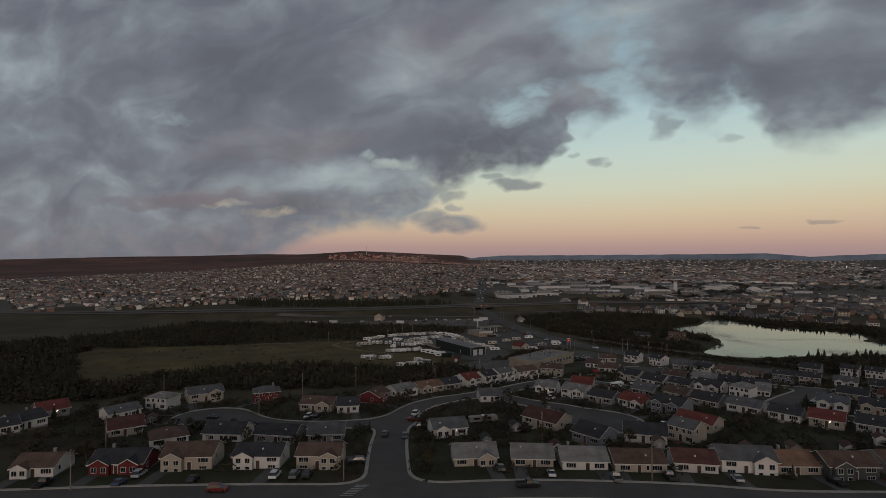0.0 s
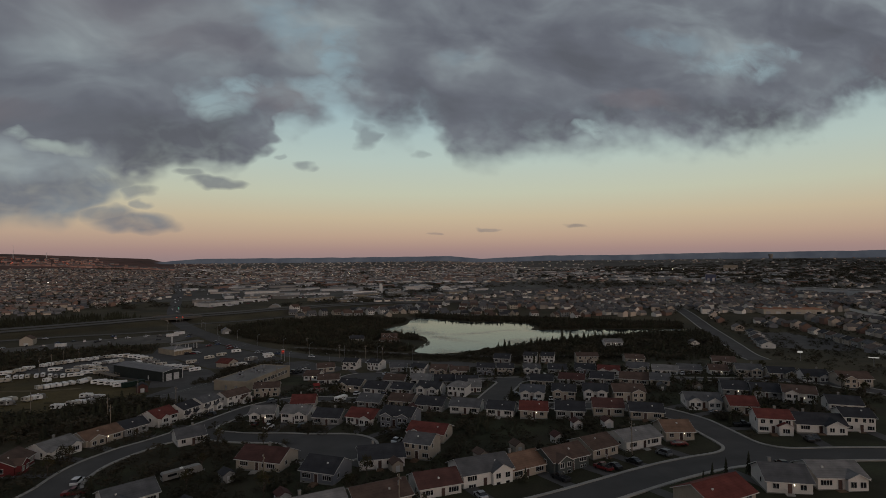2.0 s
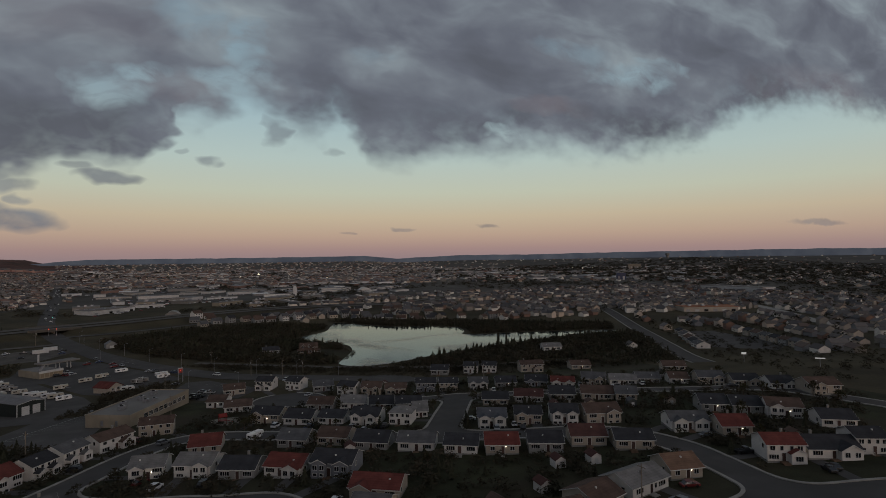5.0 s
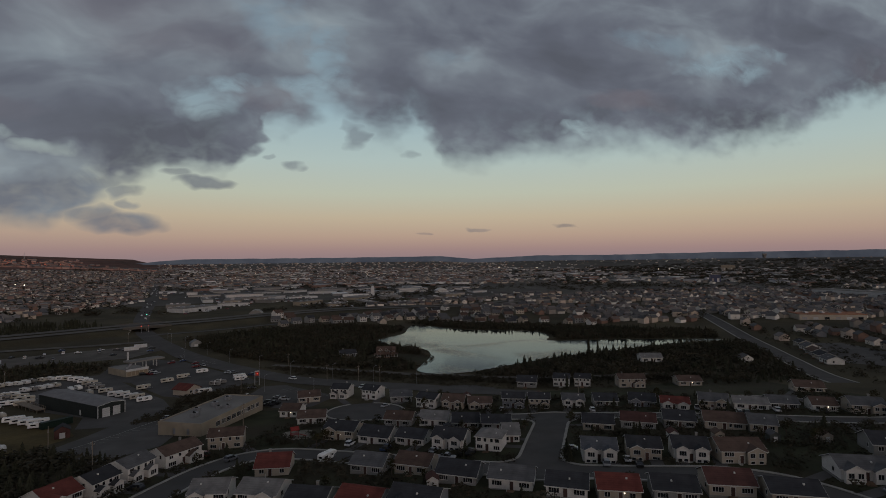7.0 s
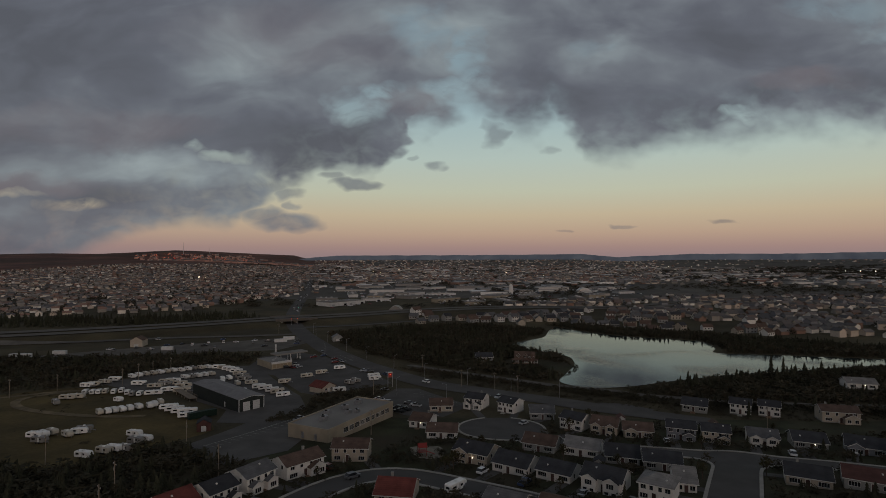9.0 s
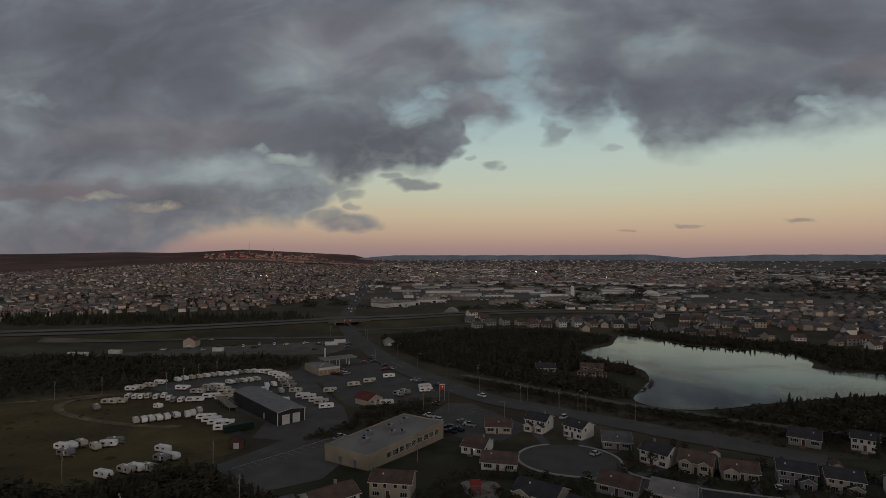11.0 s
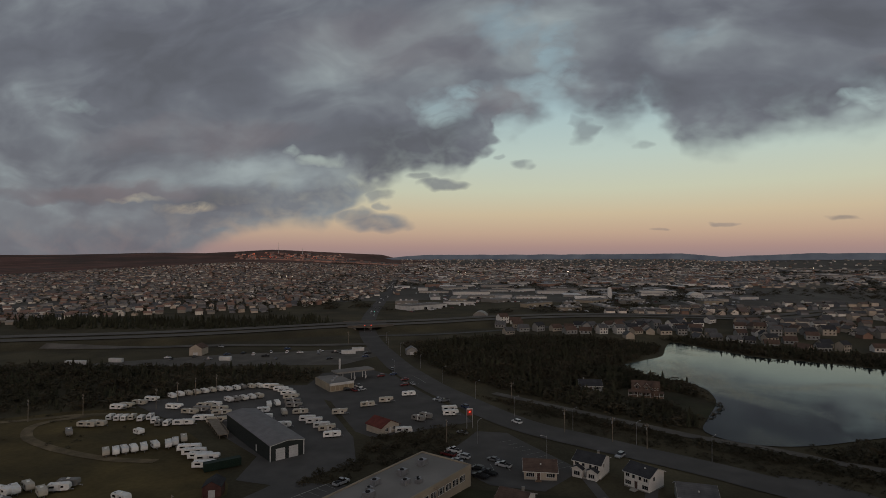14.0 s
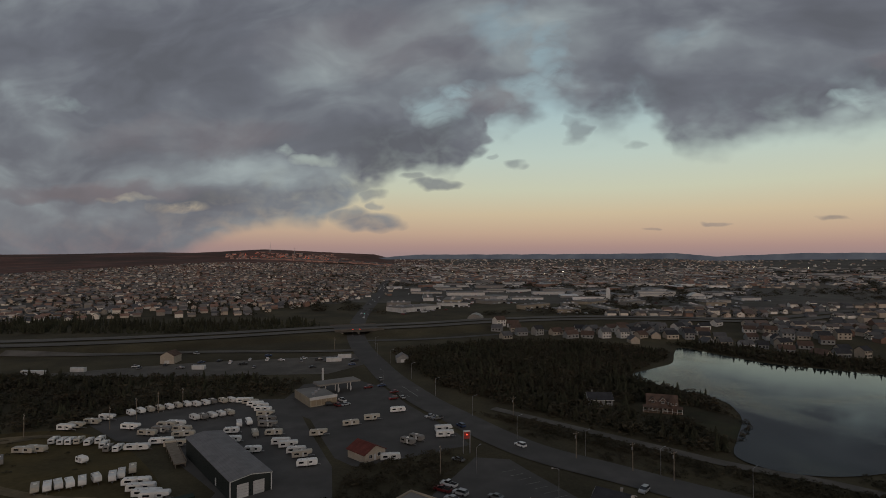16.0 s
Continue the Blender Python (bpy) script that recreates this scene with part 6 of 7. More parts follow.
lit_sign(277, 297, -30, 2.6, 1.2, 4.5)
lit_sign(281, 256, -40, 4.5, 0.5, 4.2)
lit_sign(232, 303, -20, 1.2, 1.2, 3)
sheet("east_lot", [(330, 372), (372, 445), (402, 430), (388, 350), (352, 330)], "old_asphalt", 0.12, "asphalt lot between town houses", "car park", 10)
shed(-93.2, 331, 20, 5.0, 5.5, 3.0, "shingle_m", "shingle_k", "dark red barn with white trim beside the yard")

# ---- trees and shrubs ----
surface("needles", (0.05, 0.052, 0.033), 0.95, 0.4, 0.05, 1.2, 0.5, other=(0.038, 0.036, 0.024))
surface("scrub", (0.068, 0.058, 0.039), 0.95, 0.4, 0.06, 1.5, 0.5, other=(0.04, 0.041, 0.026))
surface("leaves", (0.045, 0.045, 0.02), 0.9, 0.4, 0.5, 3, 0.4, other=(0.07, 0.042, 0.02), per_object=0.5)
surface("bark", (0.09, 0.07, 0.055), 0.95, 0.3, 0.8, 6, 0.4)


def spruce_form(seed):
    """Jagged tiers on a stem, one metre high and scaled later; returns corners and faces."""
    rnd = random.Random(seed)
    v, f = [], []
    tiers, n = 5, 7
    for k in range(tiers):
        z0, z1 = 0.08 + 0.17 * k, 0.08 + 0.17 * k + 0.27
        r = 0.22 * (1 - k / tiers) + 0.035
        b = len(v)
        off = rnd.uniform(0, 6)
        for i in range(n * 2):
            a = off + math.pi * i / n
            q = r * (rnd.uniform(0.85, 1.25) if i % 2 else rnd.uniform(0.45, 0.7))
            v.append((q * math.cos(a), q * math.sin(a), z0 + (0.0 if i % 2 else 0.05) + rnd.uniform(-0.02, 0.02)))
        v.append((rnd.uniform(-0.01, 0.01), rnd.uniform(-0.01, 0.01), min(1.0, z1)))
        for i in range(n * 2):
            f.append((b + i, b + (i + 1) % (n * 2), b + n * 2))
    b = len(v)
    for z, r in ((0.0, 0.022), (0.3, 0.016)):
        for i in range(3):
            v.append((r * math.cos(i * 2.1), r * math.sin(i * 2.1), z))
    for i in range(3):
        f.append((b + i, b + (i + 1) % 3, b + 3 + (i + 1) % 3, b + 3 + i))
    return v, f


def bush_form(seed):
    """A low, broken clump of leafy blades."""
    rnd = random.Random(seed)
    v, f = [], []
    for k in range(48):
        a, e = rnd.uniform(0, 6.28), rnd.uniform(0.05, 1.4)
        d = rnd.uniform(0.3, 0.52)
        c = Vector((d * math.cos(a) * math.cos(e), d * math.sin(a) * math.cos(e), 0.1 + 0.85 * d * 1.7 * math.sin(e)))
        b = len(v)
        for j in range(3):
            v.append(tuple(c + Vector((rnd.uniform(-1, 1), rnd.uniform(-1, 1), rnd.uniform(-1, 1))) * 0.15))
        f.append((b, b + 1, b + 2))
    return v, f


SPRUCES, BUSHES = [spruce_form(k) for k in range(6)], [bush_form(k) for k in range(6)]


def stand(name, spots, forms, material, label, category):
    """Many small plants in one mesh: spots are x, y, height, breadth."""
    rnd = random.Random(len(spots))
    V, F, n = [], [], 0
    for x, y, h, w in spots:
        v, f = rnd.choice(forms)
        a = np.array(v)
        t = rnd.uniform(0, 6.28)
        c, s = math.cos(t), math.sin(t)
        px, py = (a[:, 0] * c - a[:, 1] * s) * w, (a[:, 0] * s + a[:, 1] * c) * w
        V.append(np.stack([px + x, py + y, a[:, 2] * h + ground(x, y) - 0.1], 1))
        F.extend(tuple(i + n for i in q) for q in f)
        n += len(v)
    me = bpy.data.meshes.new(name)
    me.from_pydata(np.concatenate(V).tolist(), [], F)
    me.materials.append(MATS[material])
    return tagged(new(name, me), label, category, kind="stuff")


def mixed_wood(name, poly, n, seed, label, test=None, low=2.6, high=6.2):
    """Spruces above a closed, broken canopy of scrub."""
    stand(name, fill(poly, n, low, high, 1.0, seed, test), SPRUCES, "needles", label, "trees")
    stand(name + "_canopy", fill(poly, int(n * 1.5), 2.4, 5.0, 1.6, seed + 50, test), BUSHES, "scrub", "brown leafless scrub under the spruces", "shrubs")


def clear_of(x, y, house_gap=3.0, road_gap=1.5):
    if inside(x, y, POND) or on_road(x, y, "", road_gap):
        return False
    return all(math.hypot(x - a, y - b) > max(w, d) / 2 + house_gap for a, b, w, d, t in HOUSES)


def fill(poly, n, hlo, hhi, slim, seed, test=None):
    rnd = random.Random(seed)
    xs, ys = [p[0] for p in poly], [p[1] for p in poly]
    out, tries = [], 0
    while len(out) < n and tries < n * 20:
        tries += 1
        x, y = rnd.uniform(min(xs), max(xs)), rnd.uniform(min(ys), max(ys))
        if not inside(x, y, poly) or not clear_of(x, y):
            continue
        if test and not test(x, y):
            continue
        h = rnd.uniform(hlo, hhi) * rnd.uniform(0.8, 1.15)
        out.append((x, y, h, h * slim * rnd.uniform(0.85, 1.2)))
    return out


off_yard = lambda x, y: not inside(x, y, YARD) and not inside(x, y, MEADOW) and not (-130 < x < -70 and 355 < y < 415)
WOOD_W = [(-430, 60), (-260, 135), (-205, 172), (-185, 200), (-120, 226), (-85, 252), (-66, 268), (-58, 288), (-84, 306), (-98, 303), (-120, 284), (-150, 292), (-192, 262), (-214, 232), (-232, 198), (-292, 238), (-342, 286), (-420, 320)]
mixed_wood("west_wood", WOOD_W, 2300, 1, "dense dark spruce wood behind the houses", test=off_yard)
WOOD_N = [(-420, 330), (-345, 288), (-282, 354), (-240, 390), (-200, 416), (-185, 440), (-150, 478), (-128, 480), (-132, 508), (-170, 516), (-240, 500), (-300, 494), (-420, 470)]
mixed_wood("yard_wood", WOOD_N, 1100, 2, "dark spruce belt behind the sales yard", test=off_yard)
WOOD_E = [(-100, 600), (-50, 640), (0, 655), (60, 650), (92, 634), (82, 600), (66, 578), (48, 548), (62, 520), (80, 500), (80, 465), (70, 440), (63, 424), (50, 428), (26, 446), (0, 464), (-22, 482), (-50, 505), (-75, 545)]
mixed_wood("pond_wood", WOOD_E, 1700, 3, "dark spruce wood between road and pond", test=lambda x, y: not inside(x, y, TIP_LAWN) and not (40 < x < 64 and 458 < y < 484) and math.hypot(x - 29, y - 484) > 8)
SHORE = [(100, 398), (135, 415), (172, 432), (218, 445), (255, 454), (300, 462), (335, 462), (330, 410), (250, 385), (180, 372), (135, 372), (112, 384)]
mixed_wood("shore_wood", SHORE, 560, 4, "dark spruce belt along the near pond shore", low=1.8, high=4.6)
FAR_SHORE = [(100, 668), (112, 664), (128, 640), (152, 606), (182, 590), (214, 570), (212, 530), (202, 516), (245, 508), (340, 488), (360, 520), (300, 560), (230, 610), (170, 645), (130, 680)]
mixed_wood("far_shore_wood", FAR_SHORE, 900, 5, "dark spruce belt along the far pond shore")
stand("embankment_scrub", fill([(-30, 462), (-10, 445), (70, 395), (120, 365), (220, 360), (215, 371), (108, 388), (60, 411), (22, 438), (-5, 455)], 700, 1.0, 2.8, 1.5, 6), BUSHES, "scrub", "brown scrub along the trail", "shrubs")
stand("bank_scrub", fill([(52, 424), (85, 404), (106, 393), (150, 381), (210, 375), (320, 400), (330, 430), (215, 446), (170, 436), (130, 420), (97, 407), (72, 408), (60, 420)], 1000, 0.9, 3.0, 1.5, 66), BUSHES, "scrub", "brown scrub on the bank of the pond", "shrubs")
stand("verge_scrub", fill([(-20, 440), (20, 414), (60, 388), (112, 352), (200, 345), (215, 360), (120, 365), (70, 395), (-5, 446)], 380, 0.5, 1.6, 1.8, 67), BUSHES, "scrub", "low brown brush on the road verge", "shrubs")
stand("highway_scrub", fill([(-480, 620), (-371, 640), (-291, 655), (-200, 710), (-240, 745), (-371, 705), (-566, 695)], 900, 4, 8, 1.0, 7), SPRUCES, "needles", "dark tree belt beyond the highway", "trees")
stand("yard_scrub", fill([(-64, 392), (-60, 372), (-74, 342), (-56, 346), (-34, 374), (-27, 405), (-34, 412)], 200, 1.2, 3.2, 1.4, 8, lambda x, y: not inside(x, y, YARD) and not (-56 < x < -18 and 312 < y < 364)), BUSHES, "scrub", "brown scrub strip between the lots", "shrubs")
GARDENS = [(-200, 120), (-130, 105), (0, 140), (110, 172), (150, 160), (230, 205), (225, 290), (150, 320), (60, 345), (0, 325), (-30, 292), (-70, 240), (-120, 205), (-190, 185)]
stand("garden_shrubs", fill(GARDENS, 2600, 0.9, 3.4, 1.4, 9), BUSHES, "scrub", "garden shrubs and hedges between the houses", "shrubs")
stand("garden_spruces", fill(GARDENS, 110, 2.5, 5.5, 1.0, 10), SPRUCES, "needles", "scattered garden spruces", "trees")


EAST_BRUSH = [(150, 372), (215, 330), (262, 322), (310, 400), (362, 492), (340, 470), (335, 462), (300, 425), (230, 390)]
mixed_wood("east_brush", EAST_BRUSH, 170, 35, "dark brush beside the long street")
stand("east_shrubs", fill([(225, 215), (330, 240), (420, 300), (470, 480), (400, 520), (330, 400), (270, 300)], 500, 1, 3.5, 1.5, 36), BUSHES, "scrub", "dark shrubs between the eastern houses", "shrubs")


def leafy_tree(x, y, h, seed):
    rnd = random.Random(seed)
    ob = empty("tree", pose(x, y, ground(x, y)), "small autumn tree with a thin brown crown", "tree", "garden trees")
    bm = bmesh.new()
    tube(bm, (0, 0, -0.2), (0, 0, h * 0.45), 0.16, 0.09, 6)
    for k in range(7):
        a = rnd.uniform(0, 6.28)
        tube(bm, (0, 0, h * rnd.uniform(0.25, 0.45)), (h * 0.26 * math.cos(a), h * 0.26 * math.sin(a), h * rnd.uniform(0.6, 0.9)), 0.07, 0.02, 4)
    part("trunk", bm, "bark", ob)
    bm = bmesh.new()
    for k in range(170):
        a, e, d = rnd.uniform(0, 6.28), rnd.uniform(-0.6, 1.5), h * rnd.uniform(0.12, 0.33)
        c = Vector((d * math.cos(a) * math.cos(e), d * math.sin(a) * math.cos(e), h * 0.66 + d * math.sin(e)))
        bm.faces.new([bm.verts.new(c + Vector((rnd.uniform(-1, 1), rnd.uniform(-1, 1), rnd.uniform(-1, 1))) * h * 0.07) for j in range(3)])
    part("crown", bm, "leaves", ob)


for k, (x, y, h, w) in enumerate(fill(GARDENS, 80, 3.5, 6.5, 1, 77)):
    leafy_tree(x, y, h, k)


def tall_spruce(x, y, h, seed):
    ob = empty("spruce", pose(x, y, ground(x, y)), "dark spruce with a jagged pointed crown", "tree")
    v, f = spruce_form(seed)
    w, g = spruce_form(seed + 9)
    me = bpy.data.meshes.new("crown")
    pts = [(a * h * 0.62, b * h * 0.62, c * h) for a, b, c in v] + [(a * h * 0.55, b * h * 0.55, c * h * 0.97 + 0.3) for a, b, c in w]
    me.from_pydata(pts, [], f + [tuple(i + len(v) for i in q) for q in g])
    me.materials.append(MATS["needles"])
    new("crown", me).parent = ob
    bm = bmesh.new()
    tube(bm, (0, 0, -0.3), (0, 0, h * 0.5), 0.25, 0.12)
    part("trunk", bm, "bark", ob)


stand("meadow_tufts", fill(MEADOW, 180, 0.5, 1.3, 2.4, 31, lambda x, y: x < -150 or y < 320), BUSHES, "scrub", "low brown tufts in the meadow", "shrubs")
PLAIN = [(-700, 900), (-250, 820), (200, 830), (600, 900), (1500, 1400), (2200, 2600), (-900, 2900)]
stand("plain_trees", fill(PLAIN, 6000, 3.5, 6.5, 2.6, 33, lambda x, y: math.sin(x / 90) + math.cos(y / 110 + x / 300) > -0.25), BUSHES, "scrub", "dark belts of trees on the far plain", "trees")
stand("east_forest", fill([(760, 520), (1500, 700), (2900, 1000), (3000, 2900), (1500, 2900), (1250, 2000), (900, 900)], 3600, 5, 9, 3.2, 34), BUSHES, "scrub", "dark forest on the far eastern slope", "trees")

rt = random.Random(52)
stand("tip_shrubs", [(x + rt.uniform(-1.5, 1.5), y + rt.uniform(-1.5, 1.5), rt.uniform(0.8, 2.4), rt.uniform(1.4, 2.8)) for x, y in TIP_LAWN if x > 61 for k in range(3)], BUSHES, "scrub", "dark shrubs round the lawn at the water", "shrubs")
stand("shore_spruces", fill([(118, 412), (150, 424), (185, 434), (220, 443), (255, 452), (300, 461), (335, 461), (330, 450), (255, 441), (180, 421), (125, 400)], 130, 3.5, 7.5, 1.0, 68), SPRUCES, "needles", "spruces along the edge of the water", "trees")
tall_spruce(190, 438, 13, 21)
tall_spruce(197, 438, 11.5, 22)
tall_spruce(130, 352, 8, 23)
for k, (x, y, h) in enumerate(((92.5, 141, 4.6), (98.3, 140.3, 5.6), (89.5, 142, 3.4), (85.4, 140, 2.6))):
    tall_spruce(x, y, h, 30 + k)


# ---- the town beyond ----
def island_paint(name, tones, rough=0.8):
    """One of several paints for each joined building."""
    m = bpy.data.materials.new(name)
    m.use_nodes = True
    nt = m.node_tree
    b = nt.nodes["Principled BSDF"]
    geo = nt.nodes.new("ShaderNodeNewGeometry")
    r = ramp(nt, [(i / len(tones), c) for i, c in enumerate(tones)], "CONSTANT")
    nt.links.new(geo.outputs["Random Per Island"], r.inputs[0])
    vec = nt.nodes.new("ShaderNodeTexCoord").outputs["Object"]
    col = blend(nt, calc(nt, "MULTIPLY", grain(nt, vec, 0.5, 4), 0.42), r.outputs[0], (0.03, 0.03, 0.03))
    nt.links.new(col, b.inputs["Base Color"])
    b.inputs["Roughness"].default_value = rough
    MATS[name] = m


island_paint("town_wall", [(0.9, 0.85, 0.77), (0.56, 0.46, 0.36), (0.3, 0.27, 0.23), (0.85, 0.78, 0.68), (0.24, 0.14, 0.1), (0.64, 0.53, 0.43), (0.24, 0.24, 0.25)])
island_paint("town_roof", [(0.12, 0.11, 0.105), (0.17, 0.152, 0.136), (0.26, 0.235, 0.21), (0.19, 0.125, 0.1), (0.08, 0.08, 0.085), (0.26, 0.15, 0.11)])
island_paint("suburb_roof", [(0.075, 0.066, 0.062), (0.11, 0.092, 0.082), (0.055, 0.054, 0.056), (0.13, 0.09, 0.072), (0.09, 0.085, 0.082), (0.16, 0.14, 0.128)])
island_paint("hall_wall", [(0.4, 0.39, 0.38), (0.55, 0.54, 0.53), (0.26, 0.25, 0.24), (0.42, 0.39, 0.35), (0.8, 0.79, 0.77), (0.28, 0.17, 0.13), (0.62, 0.6, 0.57)])
island_paint("hall_roof", [(0.3, 0.3, 0.3), (0.15, 0.152, 0.155), (0.75, 0.75, 0.74), (0.2, 0.195, 0.19), (0.1, 0.1, 0.102), (0.28, 0.27, 0.26), (0.12, 0.115, 0.11)])


def town(name, spots, wall, roof, label, category="houses", flat=False):
    """Small buildings joined into one mesh: spots are x, y, yaw, width, depth, height."""
    V, F, M = [], [], []
    for x, y, yaw, w, d, h in spots:
        a, g, n = radians(yaw), ground(x, y), len(V)
        c, s = math.cos(a), math.sin(a)
        put = lambda u, v, z: (x + u * c - v * s, y + u * s + v * c, g + z)
        w2, d2 = w / 2, d / 2
        V += [put(u, v, -2) for u, v in ((-w2, -d2), (w2, -d2), (w2, d2), (-w2, d2))] + [put(u, v, h) for u, v in ((-w2, -d2), (w2, -d2), (w2, d2), (-w2, d2))]
        F += [(n, n + 1, n + 5, n + 4), (n + 1, n + 2, n + 6, n + 5), (n + 2, n + 3, n + 7, n + 6), (n + 3, n, n + 4, n + 7)]
        M += [0] * 4
        m = len(V)
        if flat:
            V += [put(u, v, z) for z in (h, h + 0.5) for u, v in ((-w2 - 0.2, -d2 - 0.2), (w2 + 0.2, -d2 - 0.2), (w2 + 0.2, d2 + 0.2), (-w2 - 0.2, d2 + 0.2))]
            F += [(m, m + 1, m + 5, m + 4), (m + 1, m + 2, m + 6, m + 5), (m + 2, m + 3, m + 7, m + 6), (m + 3, m, m + 4, m + 7), (m + 4, m + 5, m + 6, m + 7)]
            M += [1] * 5
        else:
            r = d2 * 0.62
            V += [put(-w2, 0, h + r - 0.05), put(w2, 0, h + r - 0.05)]
            F += [(n + 7, n + 4, m), (n + 5, n + 6, m + 1)]
            M += [0, 0]
            k = len(V)
            o, e = 0.4, 0.25
            V += [put(u, v, z) for u in (-w2 - o, w2 + o) for v, z in ((-d2 - o, h - e), (0, h + r), (d2 + o, h - e), (d2 + o, h - e + 0.2), (0, h + r + 0.2), (-d2 - o, h - e + 0.2))]
            F += [(k, k + 1, k + 7, k + 6), (k + 1, k + 2, k + 8, k + 7), (k + 3, k + 4, k + 10, k + 9), (k + 4, k + 5, k + 11, k + 10), (k, k + 5, k + 4, k + 1), (k + 1, k + 4, k + 3, k + 2), (k + 6, k + 7, k + 10, k + 11), (k + 7, k + 8, k + 9, k + 10), (k + 5, k, k + 6, k + 11), (k + 2, k + 3, k + 9, k + 8)]
            M += [1] * 10
    me = bpy.data.meshes.new(name)
    me.from_pydata(V, [], F)
    me.materials.append(MATS[wall]), me.materials.append(MATS[roof])
    me.polygons.foreach_set("material_index", M)
    return tagged(new(name, me), label, category, kind="stuff")


def polar(az, r):
    return r * math.sin(radians(az)), 120 + r * math.cos(radians(az))


def street_grid(test, turn, lot, block, seed, extent, keep=0.93, size=1.0):
    """House lots along parallel streets, back to back."""
    rnd = random.Random(seed)
    c, s = math.cos(radians(turn)), math.sin(radians(turn))
    cx, cy, R = extent
    out, v = [], -R
    while v < R:
        for side in (0, 17 * size):
            u = -R
            while u < R:
                u += lot * rnd.uniform(0.9, 1.2)
                bend = 14 * math.sin(u / 130 + v / 70)
                x, y = cx + u * c - (v + side + bend) * s, cy + u * s + (v + side + bend) * c
                if test(x, y) and rnd.random() < keep * ((0.85 if seed == 11 else 1.0) + 1.1 * noise.noise((x / 120, y / 120, seed))):
                    out.append((x, y, turn + rnd.choice((0, 0, 0, 90)) + rnd.uniform(-8, 8), rnd.uniform(7.5, 11) * size, rnd.uniform(6.5, 8) * size, rnd.choice((3.0, 3.2, 3.6, 5.4)) * size))
        v += block * rnd.uniform(0.95, 1.1)
    return out


def on_hill(x, y):
    r, az = math.hypot(x, y - 120), math.degrees(math.atan2(x, y - 120))
    edge = 740 if az < -25 else 740 + (az + 25) * 18
    return -62 < az < -13.5 and edge < r < 1900 + 25 * (az + 62) * 0.4 and not on_road(x, y, "", 4)


def beyond_pond(x, y):
    if inside(x, y, FAR_SHORE) or inside(x, y, POND) or on_road(x, y, "", 3):
        return False
    if min((x - a) ** 2 + (y - b) ** 2 for a, b in POND) < 26 ** 2:
        return False
    return -40 < x < 900 and 668 - 0.28 * max(0, x - 60) < y < 1010 and not (x < 60 and y > 730) and y < 760 + 0.55 * max(0, x + 60)


def east_rows(x, y):
    if x < 400 and y > 400 and not (x > 330 and y < 470) or min((x - a) ** 2 + (y - b) ** 2 for a, b in POND) < 26 ** 2:
        return False
    return 225 < x < 700 and 190 < y < 640 and y > 480 - 1.0 * (x - 160) and not (300 < x < 412 and 320 < y < 450) and not on_road(x, y, "", 4) and not inside(x, y, POND) and not inside(x, y, SHORE) and not inside(x, y, FAR_SHORE) and not (455 < x < 575 and 490 < y < 600) and all(math.hypot(x - a, y - b) > 17 for a, b, w, d, t in HOUSES)


def town_trees(name, spots, share, seed):
    rnd = random.Random(seed)
    out = []
    for x, y, t, w, d, h in spots:
        if rnd.random() < share:
            hh = rnd.uniform(4, 7.5)
            out.append((x + rnd.uniform(-9, 9), y + rnd.uniform(-9, 9), hh, hh * rnd.uniform(1.2, 1.8)))
    stand(name, out, BUSHES, "scrub", "dark garden trees among the far houses", "trees")


hill_spots = street_grid(on_hill, 35, 11, 37, 11, (-900, 1100, 1500), 0.95, 0.78)
town("hill_houses", hill_spots, "town_wall", "town_roof", "hillside suburb of small pale houses in rows")
pond_spots = street_grid(beyond_pond, 12, 13.5, 42, 12, (400, 850, 700))


def far_house(x, y, yaw, w, d, h):
    rnd = random.Random(int(x * 5 + y))
    wall, roof = rnd.choice("wwccggcg"), rnd.choice("kkgnng")
    ob = empty("house", pose(x, y, ground(x, y), 0, 0, yaw + rnd.uniform(-28, 28)), f"{WALL_WORDS[wall]} house with a {ROOF_WORDS[roof]} roof beyond the pond", "house", "houses beyond the pond")
    bm = bmesh.new()
    prism(bm, [(-d / 2, -1.5), (d / 2, -1.5), (d / 2, h), (0, h + d * 0.38), (-d / 2, h)], -w / 2, w / 2, "x")
    part("wall", bm, "siding_" + wall, ob)
    bm = bmesh.new()
    gable_roof(bm, -w / 2, w / 2, -d / 2, d / 2, h + 0.03, d * 0.38, 0.4, 0.18)
    part("roof", bm, "shingle_" + roof, ob)
    for s in (-0.3, 0.05, 0.33):
        for z in ((1.7,) if h < 5 else (1.6, 4.2)):
            again("window", window_mesh(1.3, 1.2)[1], ob, pose(s * w, -d / 2 - 0.02, z))


